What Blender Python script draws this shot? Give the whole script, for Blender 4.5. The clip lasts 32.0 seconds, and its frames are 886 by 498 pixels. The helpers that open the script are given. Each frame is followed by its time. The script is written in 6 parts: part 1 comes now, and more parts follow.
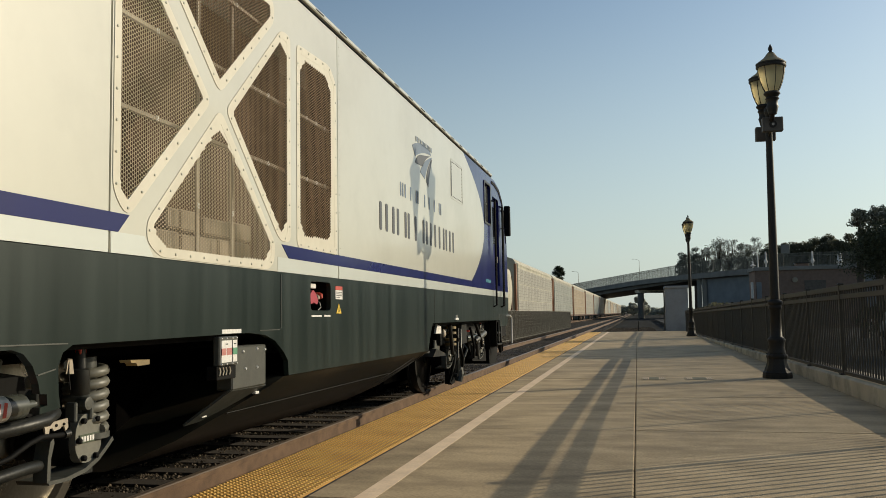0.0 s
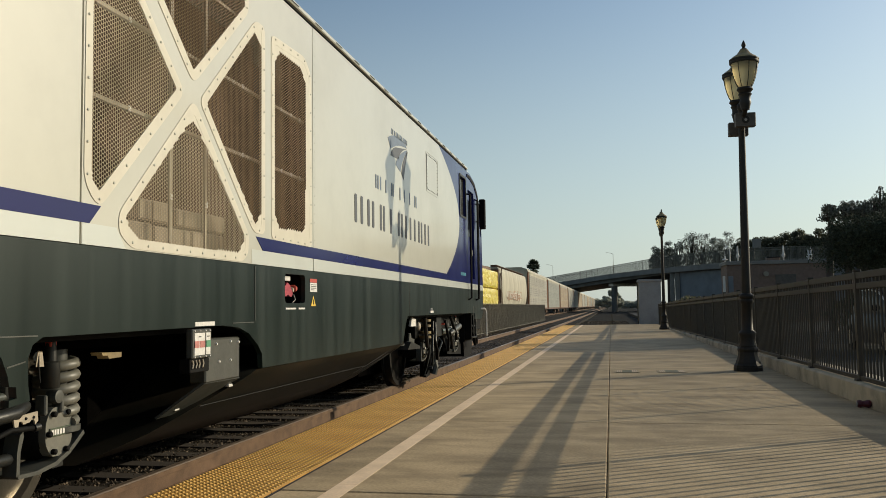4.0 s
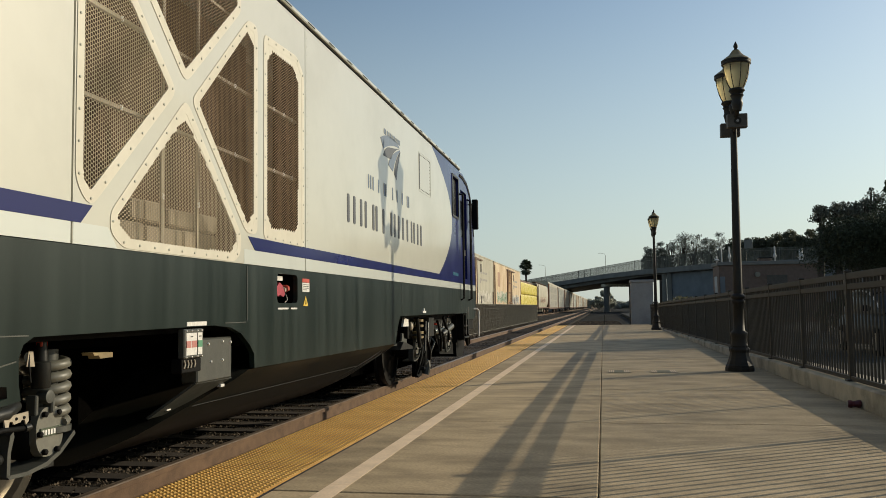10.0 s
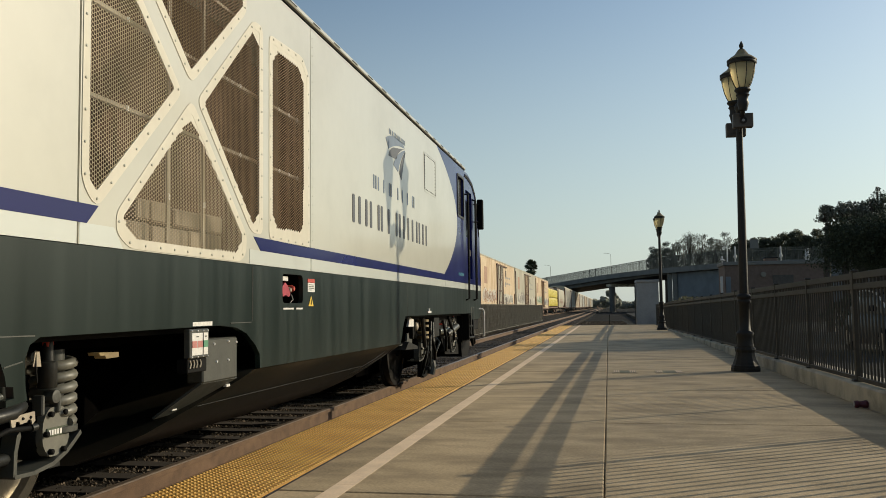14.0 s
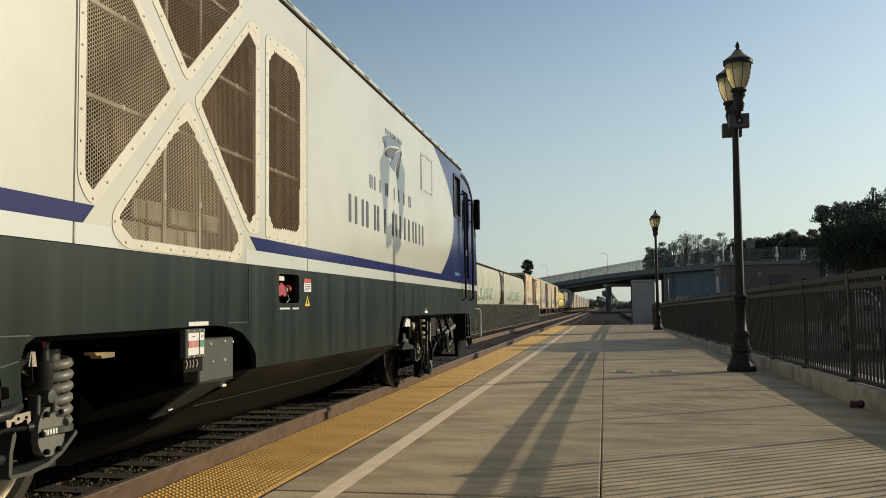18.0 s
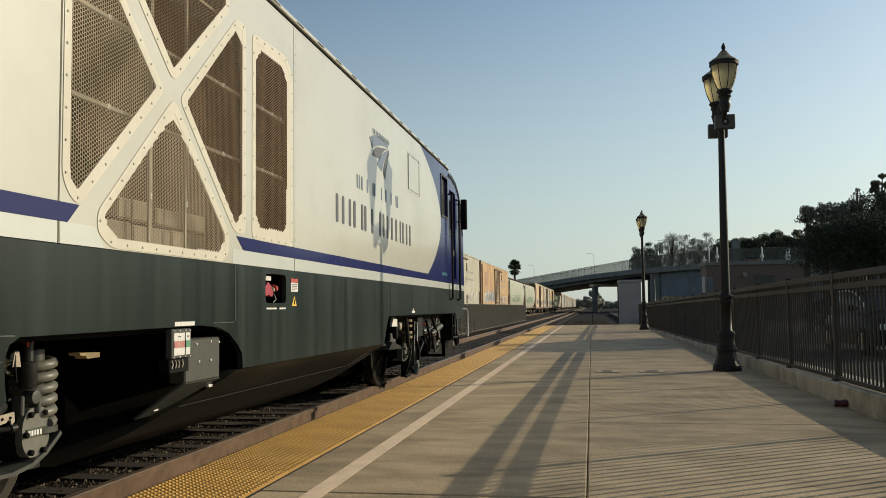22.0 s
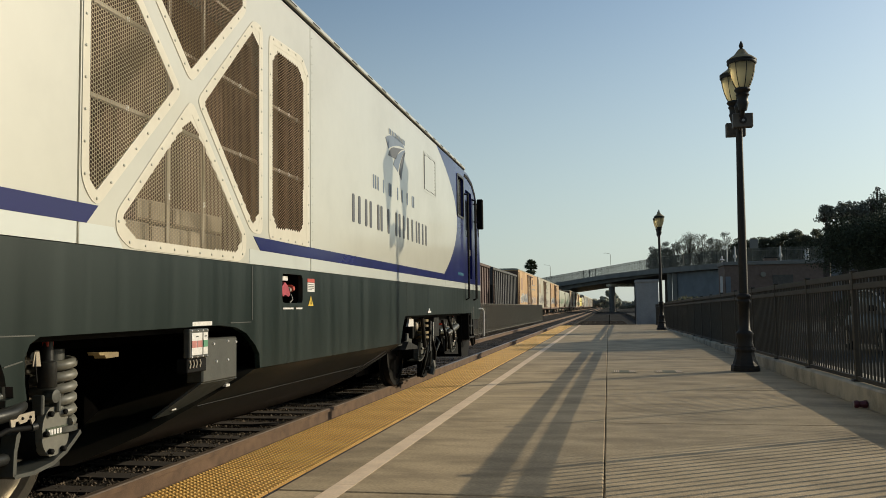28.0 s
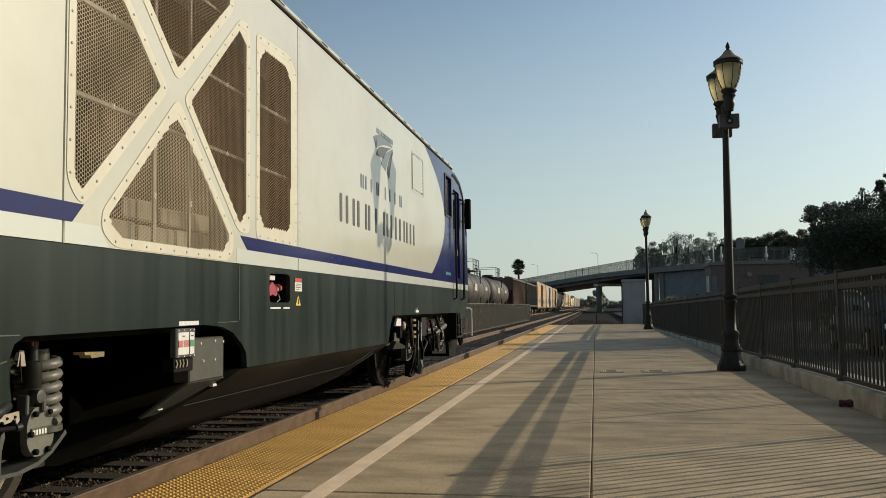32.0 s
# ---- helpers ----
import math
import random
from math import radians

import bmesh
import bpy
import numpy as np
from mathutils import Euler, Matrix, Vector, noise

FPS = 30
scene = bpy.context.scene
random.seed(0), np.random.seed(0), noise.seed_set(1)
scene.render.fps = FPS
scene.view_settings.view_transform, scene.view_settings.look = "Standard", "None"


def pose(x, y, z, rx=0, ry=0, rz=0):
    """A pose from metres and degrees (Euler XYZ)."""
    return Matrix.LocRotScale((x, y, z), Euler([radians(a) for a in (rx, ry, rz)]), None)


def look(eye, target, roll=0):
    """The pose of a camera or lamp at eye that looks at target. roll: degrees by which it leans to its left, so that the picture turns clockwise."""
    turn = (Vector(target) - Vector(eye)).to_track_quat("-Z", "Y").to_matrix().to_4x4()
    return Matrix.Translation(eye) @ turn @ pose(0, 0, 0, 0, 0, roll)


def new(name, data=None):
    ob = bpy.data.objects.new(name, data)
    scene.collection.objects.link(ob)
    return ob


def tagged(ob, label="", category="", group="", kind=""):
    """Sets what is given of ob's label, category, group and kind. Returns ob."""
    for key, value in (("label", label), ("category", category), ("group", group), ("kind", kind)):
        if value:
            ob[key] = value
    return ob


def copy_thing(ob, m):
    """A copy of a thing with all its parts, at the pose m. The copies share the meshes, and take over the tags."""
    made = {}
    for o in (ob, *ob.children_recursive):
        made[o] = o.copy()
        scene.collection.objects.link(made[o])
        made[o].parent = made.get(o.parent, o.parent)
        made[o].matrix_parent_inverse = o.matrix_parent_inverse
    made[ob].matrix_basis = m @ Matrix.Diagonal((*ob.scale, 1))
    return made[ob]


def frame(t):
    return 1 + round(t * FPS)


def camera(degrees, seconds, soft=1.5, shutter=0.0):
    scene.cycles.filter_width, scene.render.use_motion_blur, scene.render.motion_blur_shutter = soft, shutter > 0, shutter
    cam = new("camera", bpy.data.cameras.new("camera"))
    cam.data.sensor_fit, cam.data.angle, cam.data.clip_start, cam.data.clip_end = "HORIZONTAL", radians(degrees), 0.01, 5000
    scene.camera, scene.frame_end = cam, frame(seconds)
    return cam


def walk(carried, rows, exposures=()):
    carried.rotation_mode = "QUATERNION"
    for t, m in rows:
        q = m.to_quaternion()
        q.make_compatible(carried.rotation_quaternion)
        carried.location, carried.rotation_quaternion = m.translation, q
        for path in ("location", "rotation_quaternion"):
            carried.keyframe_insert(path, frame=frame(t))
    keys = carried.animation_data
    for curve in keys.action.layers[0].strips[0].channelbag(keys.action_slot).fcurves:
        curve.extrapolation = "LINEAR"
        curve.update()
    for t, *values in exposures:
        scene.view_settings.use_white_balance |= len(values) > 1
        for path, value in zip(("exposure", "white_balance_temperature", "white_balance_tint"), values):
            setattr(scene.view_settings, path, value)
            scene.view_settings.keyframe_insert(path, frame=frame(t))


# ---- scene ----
FOV = 54.9
EYE = (0.0, 0.0, 1.0)
# seconds, degrees of yaw to the left of the track, pitch up, roll
PATH = [
    (0, 12.72, 4.47, -0.959), (0.5, 12.968, 4.417, -0.941), (1, 13.135, 4.364, -0.869), (1.5, 13.104, 4.367, -0.892),
    (2, 12.896, 4.333, -0.863), (2.5, 12.172, 4.164, -0.871), (3, 11.5, 3.971, -0.818), (3.5, 11.038, 3.975, -0.832),
    (5.5, 11.27, 3.946, -0.817), (6, 11.342, 3.984, -0.798), (6.5, 11.16, 3.991, -0.822), (7, 10.792, 3.976, -0.761),
    (7.5, 10.634, 3.974, -0.785), (8, 10.556, 3.971, -0.778), (8.5, 10.506, 3.971, -0.785), (9, 10.502, 3.971, -0.784),
    (9.5, 10.502, 3.971, -0.784), (10, 10.556, 3.971, -0.778), (10.5, 10.61, 3.972, -0.774), (11, 10.774, 3.969, -0.795),
    (11.5, 10.82, 3.97, -0.793), (12, 10.898, 3.971, -0.784), (12.5, 10.943, 3.979, -0.802), (13, 10.957, 3.978, -0.799),
    (13.5, 10.938, 3.971, -0.778), (14, 10.906, 3.981, -0.787), (14.5, 10.852, 3.971, -0.755), (16.5, 10.502, 3.971, -0.784),
    (17, 10.62, 3.973, -0.773), (17.5, 10.664, 3.973, -0.771), (18, 10.669, 3.973, -0.768), (18.5, 10.556, 3.971, -0.778),
    (19, 10.556, 3.971, -0.778), (19.5, 10.556, 3.971, -0.778), (20, 10.502, 3.971, -0.784), (20.5, 10.093, 3.965, -0.831),
    (21, 9.988, 3.971, -0.809), (21.5, 9.828, 3.96, -0.783), (22, 9.806, 3.958, -0.772), (22.5, 9.482, 3.939, -0.814),
    (23, 9.437, 3.938, -0.809), (23.5, 9.606, 3.952, -0.809), (24, 9.642, 3.952, -0.809), (24.5, 9.778, 3.944, -0.791),
    (25, 9.76, 3.948, -0.776), (25.5, 9.869, 3.945, -0.772), (27.5, 11.046, 3.974, -0.775), (28, 10.892, 3.97, -0.773),
    (28.5, 10.756, 3.971, -0.773), (29, 10.702, 3.97, -0.781), (29.5, 10.73, 3.973, -0.79), (30, 10.748, 3.971, -0.775),
    (30.5, 10.779, 3.971, -0.806), (31, 10.61, 3.972, -0.774), (31.5, 10.538, 3.971, -0.776), (32, 10.065, 3.933, -0.754),
]


def aim(yaw, pitch, roll):
    a, b = radians(yaw), radians(pitch)
    far = Vector((-math.sin(a) * math.cos(b), math.cos(a) * math.cos(b), math.sin(b))) + Vector(EYE)
    return look(EYE, far, roll)


cam = camera(FOV, 32.0, soft=0.8)
walk(cam, [(t, aim(yaw, pitch, roll)) for t, yaw, pitch, roll in PATH], exposures=[(0, 0.0, 6680, 5.0), (32, 0.0, 6680, 5.0)])

# ---- world, sun ----
SUN = Vector((4.6, 3.1, 1.83)).normalized()
sky_world = bpy.data.worlds.new("sky")
scene.world = sky_world
sky_world.use_nodes = True
wn = sky_world.node_tree
sky = wn.nodes.new("ShaderNodeTexSky")
sky.sky_type, sky.sun_disc = "NISHITA", False
sky.sun_elevation, sky.sun_rotation = math.asin(SUN.z), math.atan2(SUN.x, SUN.y)
sky.air_density, sky.dust_density, sky.ozone_density = 1.0, 1.2, 2.0
# pale haze that thickens evenly towards the horizon all round
tcw = wn.nodes.new("ShaderNodeTexCoord")
sepw = wn.nodes.new("ShaderNodeSeparateXYZ")
thick = wn.nodes.new("ShaderNodeMapRange")
thick.interpolation_type = "SMOOTHSTEP"
for k, v in zip((1, 2, 3, 4), (-0.05, 0.46, 0.78, 0.0)):
    thick.inputs[k].default_value = v
haze = wn.nodes.new("ShaderNodeMix")
haze.data_type = "RGBA"
haze.inputs[7].default_value = (4.45, 5.1, 5.15, 1)
wn.links.new(tcw.outputs["Generated"], sepw.inputs[0])
wn.links.new(sepw.outputs[2], thick.inputs[0])
wn.links.new(thick.outputs[0], haze.inputs[0])
wn.links.new(sky.outputs[0], haze.inputs[6])
towards = wn.nodes.new("ShaderNodeVectorMath")
towards.operation = "DOT_PRODUCT"
towards.inputs[1].default_value = SUN
glare = wn.nodes.new("ShaderNodeMapRange")
for k, v in zip((1, 2, 3, 4), (-0.05, 0.8, 0.80, 1.06)):
    glare.inputs[k].default_value = v
lit = wn.nodes.new("ShaderNodeVectorMath")
lit.operation = "SCALE"
wn.links.new(tcw.outputs["Generated"], towards.inputs[0])
wn.links.new(towards.outputs["Value"], glare.inputs[0])
wn.links.new(haze.outputs[2], lit.inputs[0])
wn.links.new(glare.outputs[0], lit.inputs["Scale"])
wn.links.new(lit.outputs[0], wn.nodes["Background"].inputs[0])
wn.nodes["Background"].inputs[1].default_value = 0.13
sun_data = bpy.data.lights.new("sun", "SUN")
sun_data.energy, sun_data.angle, sun_data.color = 3.3, radians(0.27), (1.0, 0.87, 0.68)
sun = new("sun", sun_data)
sun.matrix_world = look(SUN * 60, (0, 0, 0))


# ---- materials ----
def mat(name, c1, c2=None, rough=0.6, metal=0.0, scale=3.0, stretch=(1, 1, 1), fine=60.0, fine_amt=0.25, bump=0.15,
        bump_dist=0.004, coat=0.0, island=0.0, rand=0.0, spec=0.5, grain=(1, 1, 1), stain=0.0, stain_scale=0.8):
    """Two-scale mottled surface: c1 and c2 by a broad noise, a finer grain on top, bump and uneven gloss."""
    m = bpy.data.materials.new(name)
    m.use_nodes = True
    nt = m.node_tree
    nd, ln = nt.nodes, nt.links
    b = nd["Principled BSDF"]
    c2 = c2 or tuple(v * 0.8 for v in c1)
    tc = nd.new("ShaderNodeTexCoord")
    mp = nd.new("ShaderNodeMapping")
    mp.inputs["Scale"].default_value = stretch
    ln.new(tc.outputs["Object"], mp.inputs[0])
    n1, n2 = nd.new("ShaderNodeTexNoise"), nd.new("ShaderNodeTexNoise")
    n1.inputs["Scale"].default_value, n1.inputs["Detail"].default_value = scale, 6
    n2.inputs["Scale"].default_value, n2.inputs["Detail"].default_value = fine, 3
    ln.new(mp.outputs[0], n1.inputs[0])
    mg = nd.new("ShaderNodeMapping")
    mg.inputs["Scale"].default_value = grain
    ln.new(tc.outputs["Object"], mg.inputs[0])
    ln.new(mg.outputs[0], n2.inputs[0])
    ramp = nd.new("ShaderNodeMapRange")
    ramp.inputs[1].default_value, ramp.inputs[2].default_value = 0.32, 0.68
    ln.new(n1.outputs[0], ramp.inputs[0])
    mx = nd.new("ShaderNodeMix")
    mx.data_type = "RGBA"
    mx.inputs[6].default_value, mx.inputs[7].default_value = (*c1, 1), (*c2, 1)
    ln.new(ramp.outputs[0], mx.inputs[0])
    hsv = nd.new("ShaderNodeHueSaturation")
    ln.new(mx.outputs[2], hsv.inputs["Color"])
    val = nd.new("ShaderNodeMapRange")
    val.inputs[3].default_value, val.inputs[4].default_value = 1 - fine_amt, 1 + fine_amt
    ln.new(n2.outputs[0], val.inputs[0])
    last = val.outputs[0]
    if stain:
        n3 = nd.new("ShaderNodeTexNoise")
        n3.inputs["Scale"].default_value, n3.inputs["Detail"].default_value, n3.inputs["Roughness"].default_value = stain_scale, 8, 0.65
        ln.new(mp.outputs[0], n3.inputs[0])
        st = nd.new("ShaderNodeMapRange")
        for k, v in zip((1, 2, 3, 4), (0.46, 0.62, 1.0, 1 - stain)):
            st.inputs[k].default_value = v
        ln.new(n3.outputs[0], st.inputs[0])
        ms = nd.new("ShaderNodeMath")
        ms.operation = "MULTIPLY"
        ln.new(last, ms.inputs[0])
        ln.new(st.outputs[0], ms.inputs[1])
        last = ms.outputs[0]
    for source, amount in ((("rand"), rand), (("island"), island)):
        if amount:
            if source == "rand":
                o = nd.new("ShaderNodeObjectInfo").outputs["Random"]
            else:
                o = nd.new("ShaderNodeNewGeometry").outputs["Random Per Island"]
            r = nd.new("ShaderNodeMapRange")
            r.inputs[3].default_value, r.inputs[4].default_value = 1 - amount, 1 + amount
            ln.new(o, r.inputs[0])
            mul = nd.new("ShaderNodeMath")
            mul.operation = "MULTIPLY"
            ln.new(last, mul.inputs[0])
            ln.new(r.outputs[0], mul.inputs[1])
            last = mul.outputs[0]
    ln.new(last, hsv.inputs["Value"])
    ln.new(hsv.outputs[0], b.inputs["Base Color"])
    rr = nd.new("ShaderNodeMapRange")
    rr.inputs[3].default_value, rr.inputs[4].default_value = max(0.03, rough - 0.12), min(1, rough + 0.12)
    ln.new(n1.outputs[0], rr.inputs[0])
    ln.new(rr.outputs[0], b.inputs["Roughness"])
    b.inputs["Metallic"].default_value = metal
    b.inputs["Coat Weight"].default_value = coat
    b.inputs["Coat Roughness"].default_value = 0.12
    b.inputs["Specular IOR Level"].default_value = spec
    if bump:
        bp = nd.new("ShaderNodeBump")
        bp.inputs["Strength"].default_value, bp.inputs["Distance"].default_value = bump, bump_dist
        ln.new(n2.outputs[0], bp.inputs["Height"])
        ln.new(bp.outputs[0], b.inputs["Normal"])
    return m


WHITE = mat("cream_white_paint", (0.558, 0.544, 0.458), (0.515, 0.502, 0.422), rough=0.4, scale=0.8, fine=9, fine_amt=0.03, bump=0.02, coat=0.65, spec=0.4, stain=0.05)
WHITEC = mat("cool_white_paint", (0.60, 0.625, 0.575), (0.56, 0.585, 0.54), rough=0.4, scale=0.8, fine=9, fine_amt=0.03, bump=0.02, coat=0.65, spec=0.4, stain=0.05)
BLUE = mat("navy_blue_paint", (0.0055, 0.0085, 0.105), (0.0045, 0.0075, 0.088), rough=0.3, scale=1.2, fine=5, fine_amt=0.06, bump=0.01, spec=0.1, coat=0.4)
GREEN = mat("dark_green_grey_paint", (0.0064, 0.0140, 0.0116), (0.0116, 0.0222, 0.0185), rough=0.34, scale=2.2, stretch=(1, 3.0, 0.12), fine=30, fine_amt=0.08, bump=0.04, spec=0.28)
DUSTY = mat("dusty_tank_paint", (0.0115, 0.0130, 0.0102), (0.034, 0.0272, 0.0185), rough=0.45, scale=0.9, stretch=(1, 1, 4), fine=30, fine_amt=0.1, bump=0.05, spec=0.3)
GREYM = mat("dark_grey_machinery", (0.024, 0.025, 0.023), (0.013, 0.0135, 0.0125), rough=0.42, scale=9, fine=70, bump=0.2, spec=0.25)
GREYL = mat("mid_grey_painted_steel", (0.075, 0.077, 0.066), (0.052, 0.054, 0.046), rough=0.45, scale=7, fine=60, bump=0.1)
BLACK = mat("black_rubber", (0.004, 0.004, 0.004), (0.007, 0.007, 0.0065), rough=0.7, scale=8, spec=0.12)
# near-black for underfloor pieces that stand in for deep shade
VOIDB = mat("void_shade_black", (0.0022, 0.0021, 0.002), (0.0035, 0.0032, 0.003), rough=0.95, scale=6, spec=0.0)
STEEL = mat("worn_bright_steel", (0.45, 0.43, 0.40), (0.30, 0.28, 0.26), rough=0.32, metal=0.9, scale=12)
RUST = mat("rusty_rail_steel", (0.165, 0.092, 0.046), (0.098, 0.056, 0.030), rough=0.8, scale=6, fine=90, bump=0.3)
RAILTOP = mat("polished_rail_head", (0.20, 0.155, 0.115), (0.12, 0.085, 0.06), rough=0.5, metal=0.25, scale=4, stretch=(6, 0.5, 1))
SHEETW = mat("warm_cream_sheet_paint", (0.65, 0.607, 0.495), (0.59, 0.55, 0.447), rough=0.5, scale=3, fine=14, fine_amt=0.06, bump=0.02, spec=0.35)
MESHP = mat("dusty_cream_strand_paint", (0.47, 0.385, 0.26), (0.375, 0.30, 0.195), rough=0.6, scale=3, fine=20, fine_amt=0.1, bump=0.02, spec=0.3)
# browner copy of the strand paint, with the shade of the hole walls put in
MESHB = mat("brown_shaded_strand_paint", (0.25, 0.165, 0.088), (0.18, 0.12, 0.062), rough=0.65, scale=3, fine=20, fine_amt=0.1, bump=0.02, spec=0.25)
BROWNI = mat("brown_dusty_interior", (0.085, 0.042, 0.018), (0.045, 0.022, 0.010), rough=0.85, scale=3)
CAPM = mat("tarnished_brass_cap", (0.34, 0.25, 0.105), (0.18, 0.13, 0.06), rough=0.5, scale=6, bump=0.05)
TAN = mat("tan_primer", (0.42, 0.36, 0.27), (0.32, 0.27, 0.2), rough=0.6, scale=4)
DUSTT = mat("dusty_tan_equipment", (0.34, 0.28, 0.20), (0.24, 0.195, 0.14), rough=0.7, scale=4)
INK = mat("charcoal_lettering", (0.045, 0.05, 0.06), (0.05, 0.055, 0.07), rough=0.5)
OLIVEG = mat("olive_grey_machine_paint", (0.17, 0.165, 0.135), (0.125, 0.122, 0.10), rough=0.45, scale=9, fine=60, fine_amt=0.15, bump=0.08)
SLATE = mat("slate_blue_lettering", (0.11, 0.16, 0.23), (0.10, 0.14, 0.2), rough=0.5)
PINK = mat("faded_pink_label", (0.50, 0.20, 0.17), (0.42, 0.15, 0.13), rough=0.6)
REDP = mat("red_paint", (0.55, 0.06, 0.04), (0.42, 0.05, 0.03), rough=0.5)
YELP = mat("yellow_sticker", (0.75, 0.5, 0.04), (0.7, 0.45, 0.04), rough=0.5)
GRNP = mat("green_sticker", (0.10, 0.30, 0.17), (0.08, 0.25, 0.14), rough=0.5)
TEAL = mat("teal_lettering", (0.05, 0.3, 0.36), (0.05, 0.26, 0.32), rough=0.5)
PAPER = mat("white_label", (0.72, 0.70, 0.66), (0.66, 0.64, 0.6), rough=0.6)
CONC = mat("platform_concrete", (0.55, 0.412, 0.243), (0.40, 0.30, 0.175), rough=0.85, scale=2.2, stretch=(0.7, 1.3, 1), fine=105, fine_amt=0.5, bump=0.6, spec=0.35, rand=0.07, grain=(0.45, 1, 1), stain=0.33, stain_scale=1.3)
KERB = mat("kerb_concrete", (0.59, 0.52, 0.39), (0.44, 0.385, 0.285), rough=0.9, scale=2.4, fine=70, fine_amt=0.18, bump=0.4, stain=0.45, stain_scale=1.6)
PALE = mat("worn_white_line", (0.88, 0.665, 0.45), (0.74, 0.55, 0.365), rough=0.8, scale=5, fine=60, fine_amt=0.15)
TACT = mat("tactile_yellow", (0.47, 0.245, 0.045), (0.36, 0.185, 0.034), rough=0.65, scale=2.2, fine=70, fine_amt=0.12, rand=0.05)
TACT2 = mat("pale_tactile_dome", (0.80, 0.475, 0.11), (0.68, 0.38, 0.08), rough=0.6, scale=2.2, fine=70, fine_amt=0.12, rand=0.05)
JOINT = mat("dark_joint", (0.035, 0.032, 0.03), rough=0.95)
TIE = mat("weathered_tie", (0.055, 0.043, 0.034), (0.034, 0.027, 0.022), rough=0.9, scale=3, stretch=(1, 12, 12), fine=50, bump=0.5, rand=0.2)
STONE = mat("ballast_stone", (0.165, 0.132, 0.098), (0.06, 0.05, 0.039), rough=0.9, scale=7, island=0.5, fine=40, spec=0.06)
BED = mat("ballast_bed", (0.055, 0.049, 0.042), (0.03, 0.027, 0.024), rough=0.95, scale=9, fine=45, fine_amt=0.6, bump=0.9, bump_dist=0.03, spec=0.06)
EARTH = mat("dry_ground", (0.030, 0.027, 0.022), (0.018, 0.0165, 0.014), rough=0.95, scale=0.35, fine=6, fine_amt=0.4, bump=0.9, bump_dist=0.08, grain=(1, 0.4, 1), spec=0.06)
ASPH = mat("asphalt", (0.075, 0.073, 0.066), (0.055, 0.053, 0.049), rough=0.9, scale=1.5, fine=90, fine_amt=0.3, bump=0.3, spec=0.06)
IRON = mat("bronze_black_iron", (0.014, 0.0125, 0.0105), (0.023, 0.0195, 0.015), rough=0.55, scale=9, fine=60, fine_amt=0.15, bump=0.1, spec=0.3)
FENCE = mat("dark_bronze_fence_paint", (0.042, 0.037, 0.029), (0.056, 0.049, 0.038), rough=0.6, scale=6, fine=60, fine_amt=0.12, bump=0.06, spec=0.25)
BRICK = mat("dark_brown_brick", (0.185, 0.127, 0.098), (0.145, 0.102, 0.08), rough=0.85, scale=5, fine=20, fine_amt=0.2, rand=0.12)
BCONC = mat("bridge_concrete", (0.21, 0.205, 0.185), (0.16, 0.155, 0.14), rough=0.9, scale=0.5, stretch=(1, 1, 0.3), fine=5, fine_amt=0.12, bump=0.1)
BWALL = mat("blue_grey_wall_paint", (0.165, 0.185, 0.20), (0.135, 0.15, 0.165), rough=0.85, scale=0.6, fine=6, fine_amt=0.1)
HUTG = mat("grey_hut_paint", (0.37, 0.36, 0.345), (0.31, 0.30, 0.29), rough=0.75, scale=1.1, fine=12, fine_amt=0.1, stain=0.15, spec=0.2)
HUTP = mat("pale_grey_cabinet_paint", (0.52, 0.51, 0.48), (0.46, 0.45, 0.42), rough=0.6, scale=1.3, fine=20, fine_amt=0.05)
BARK = mat("tree_bark", (0.085, 0.066, 0.05), (0.05, 0.04, 0.032), rough=0.95, scale=6, stretch=(1, 1, 0.2), fine=30, bump=0.8)
LEAF = mat("dark_evergreen_leaf", (0.066, 0.075, 0.045), (0.046, 0.055, 0.032), rough=0.7, scale=2, island=0.45, bump=0, spec=0.15)
LEAF2 = mat("olive_leaf", (0.12, 0.12, 0.075), (0.085, 0.09, 0.055), rough=0.6, scale=0.6, island=0.4, bump=0)
# grey-green leaf paled so that distance haze is in its colour
LEAF3 = mat("haze_paled_leaf", (0.44, 0.45, 0.39), (0.35, 0.36, 0.31), rough=0.7, scale=0.4, island=0.3, bump=0)
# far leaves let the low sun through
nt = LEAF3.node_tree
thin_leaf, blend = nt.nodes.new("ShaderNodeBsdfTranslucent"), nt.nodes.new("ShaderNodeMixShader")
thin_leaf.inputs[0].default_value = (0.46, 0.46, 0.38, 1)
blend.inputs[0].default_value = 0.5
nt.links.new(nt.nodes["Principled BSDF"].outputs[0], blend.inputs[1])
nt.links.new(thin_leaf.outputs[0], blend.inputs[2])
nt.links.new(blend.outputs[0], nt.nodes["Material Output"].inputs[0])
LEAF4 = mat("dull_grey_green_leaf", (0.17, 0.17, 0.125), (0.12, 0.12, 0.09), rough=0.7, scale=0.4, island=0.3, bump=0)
PALM = mat("palm_frond", (0.085, 0.10, 0.05), (0.055, 0.07, 0.035), rough=0.6, scale=2, island=0.4, bump=0)
# worn wheel steel with the shade below the skirt put into its colour
WHEELM = mat("worn_wheel_steel_shaded", (0.032, 0.028, 0.024), (0.02, 0.018, 0.016), rough=0.4, metal=0.4, scale=10)
LIDM = mat("olive_cover_lid", (0.13, 0.135, 0.075), (0.20, 0.165, 0.10), rough=0.8, scale=14)
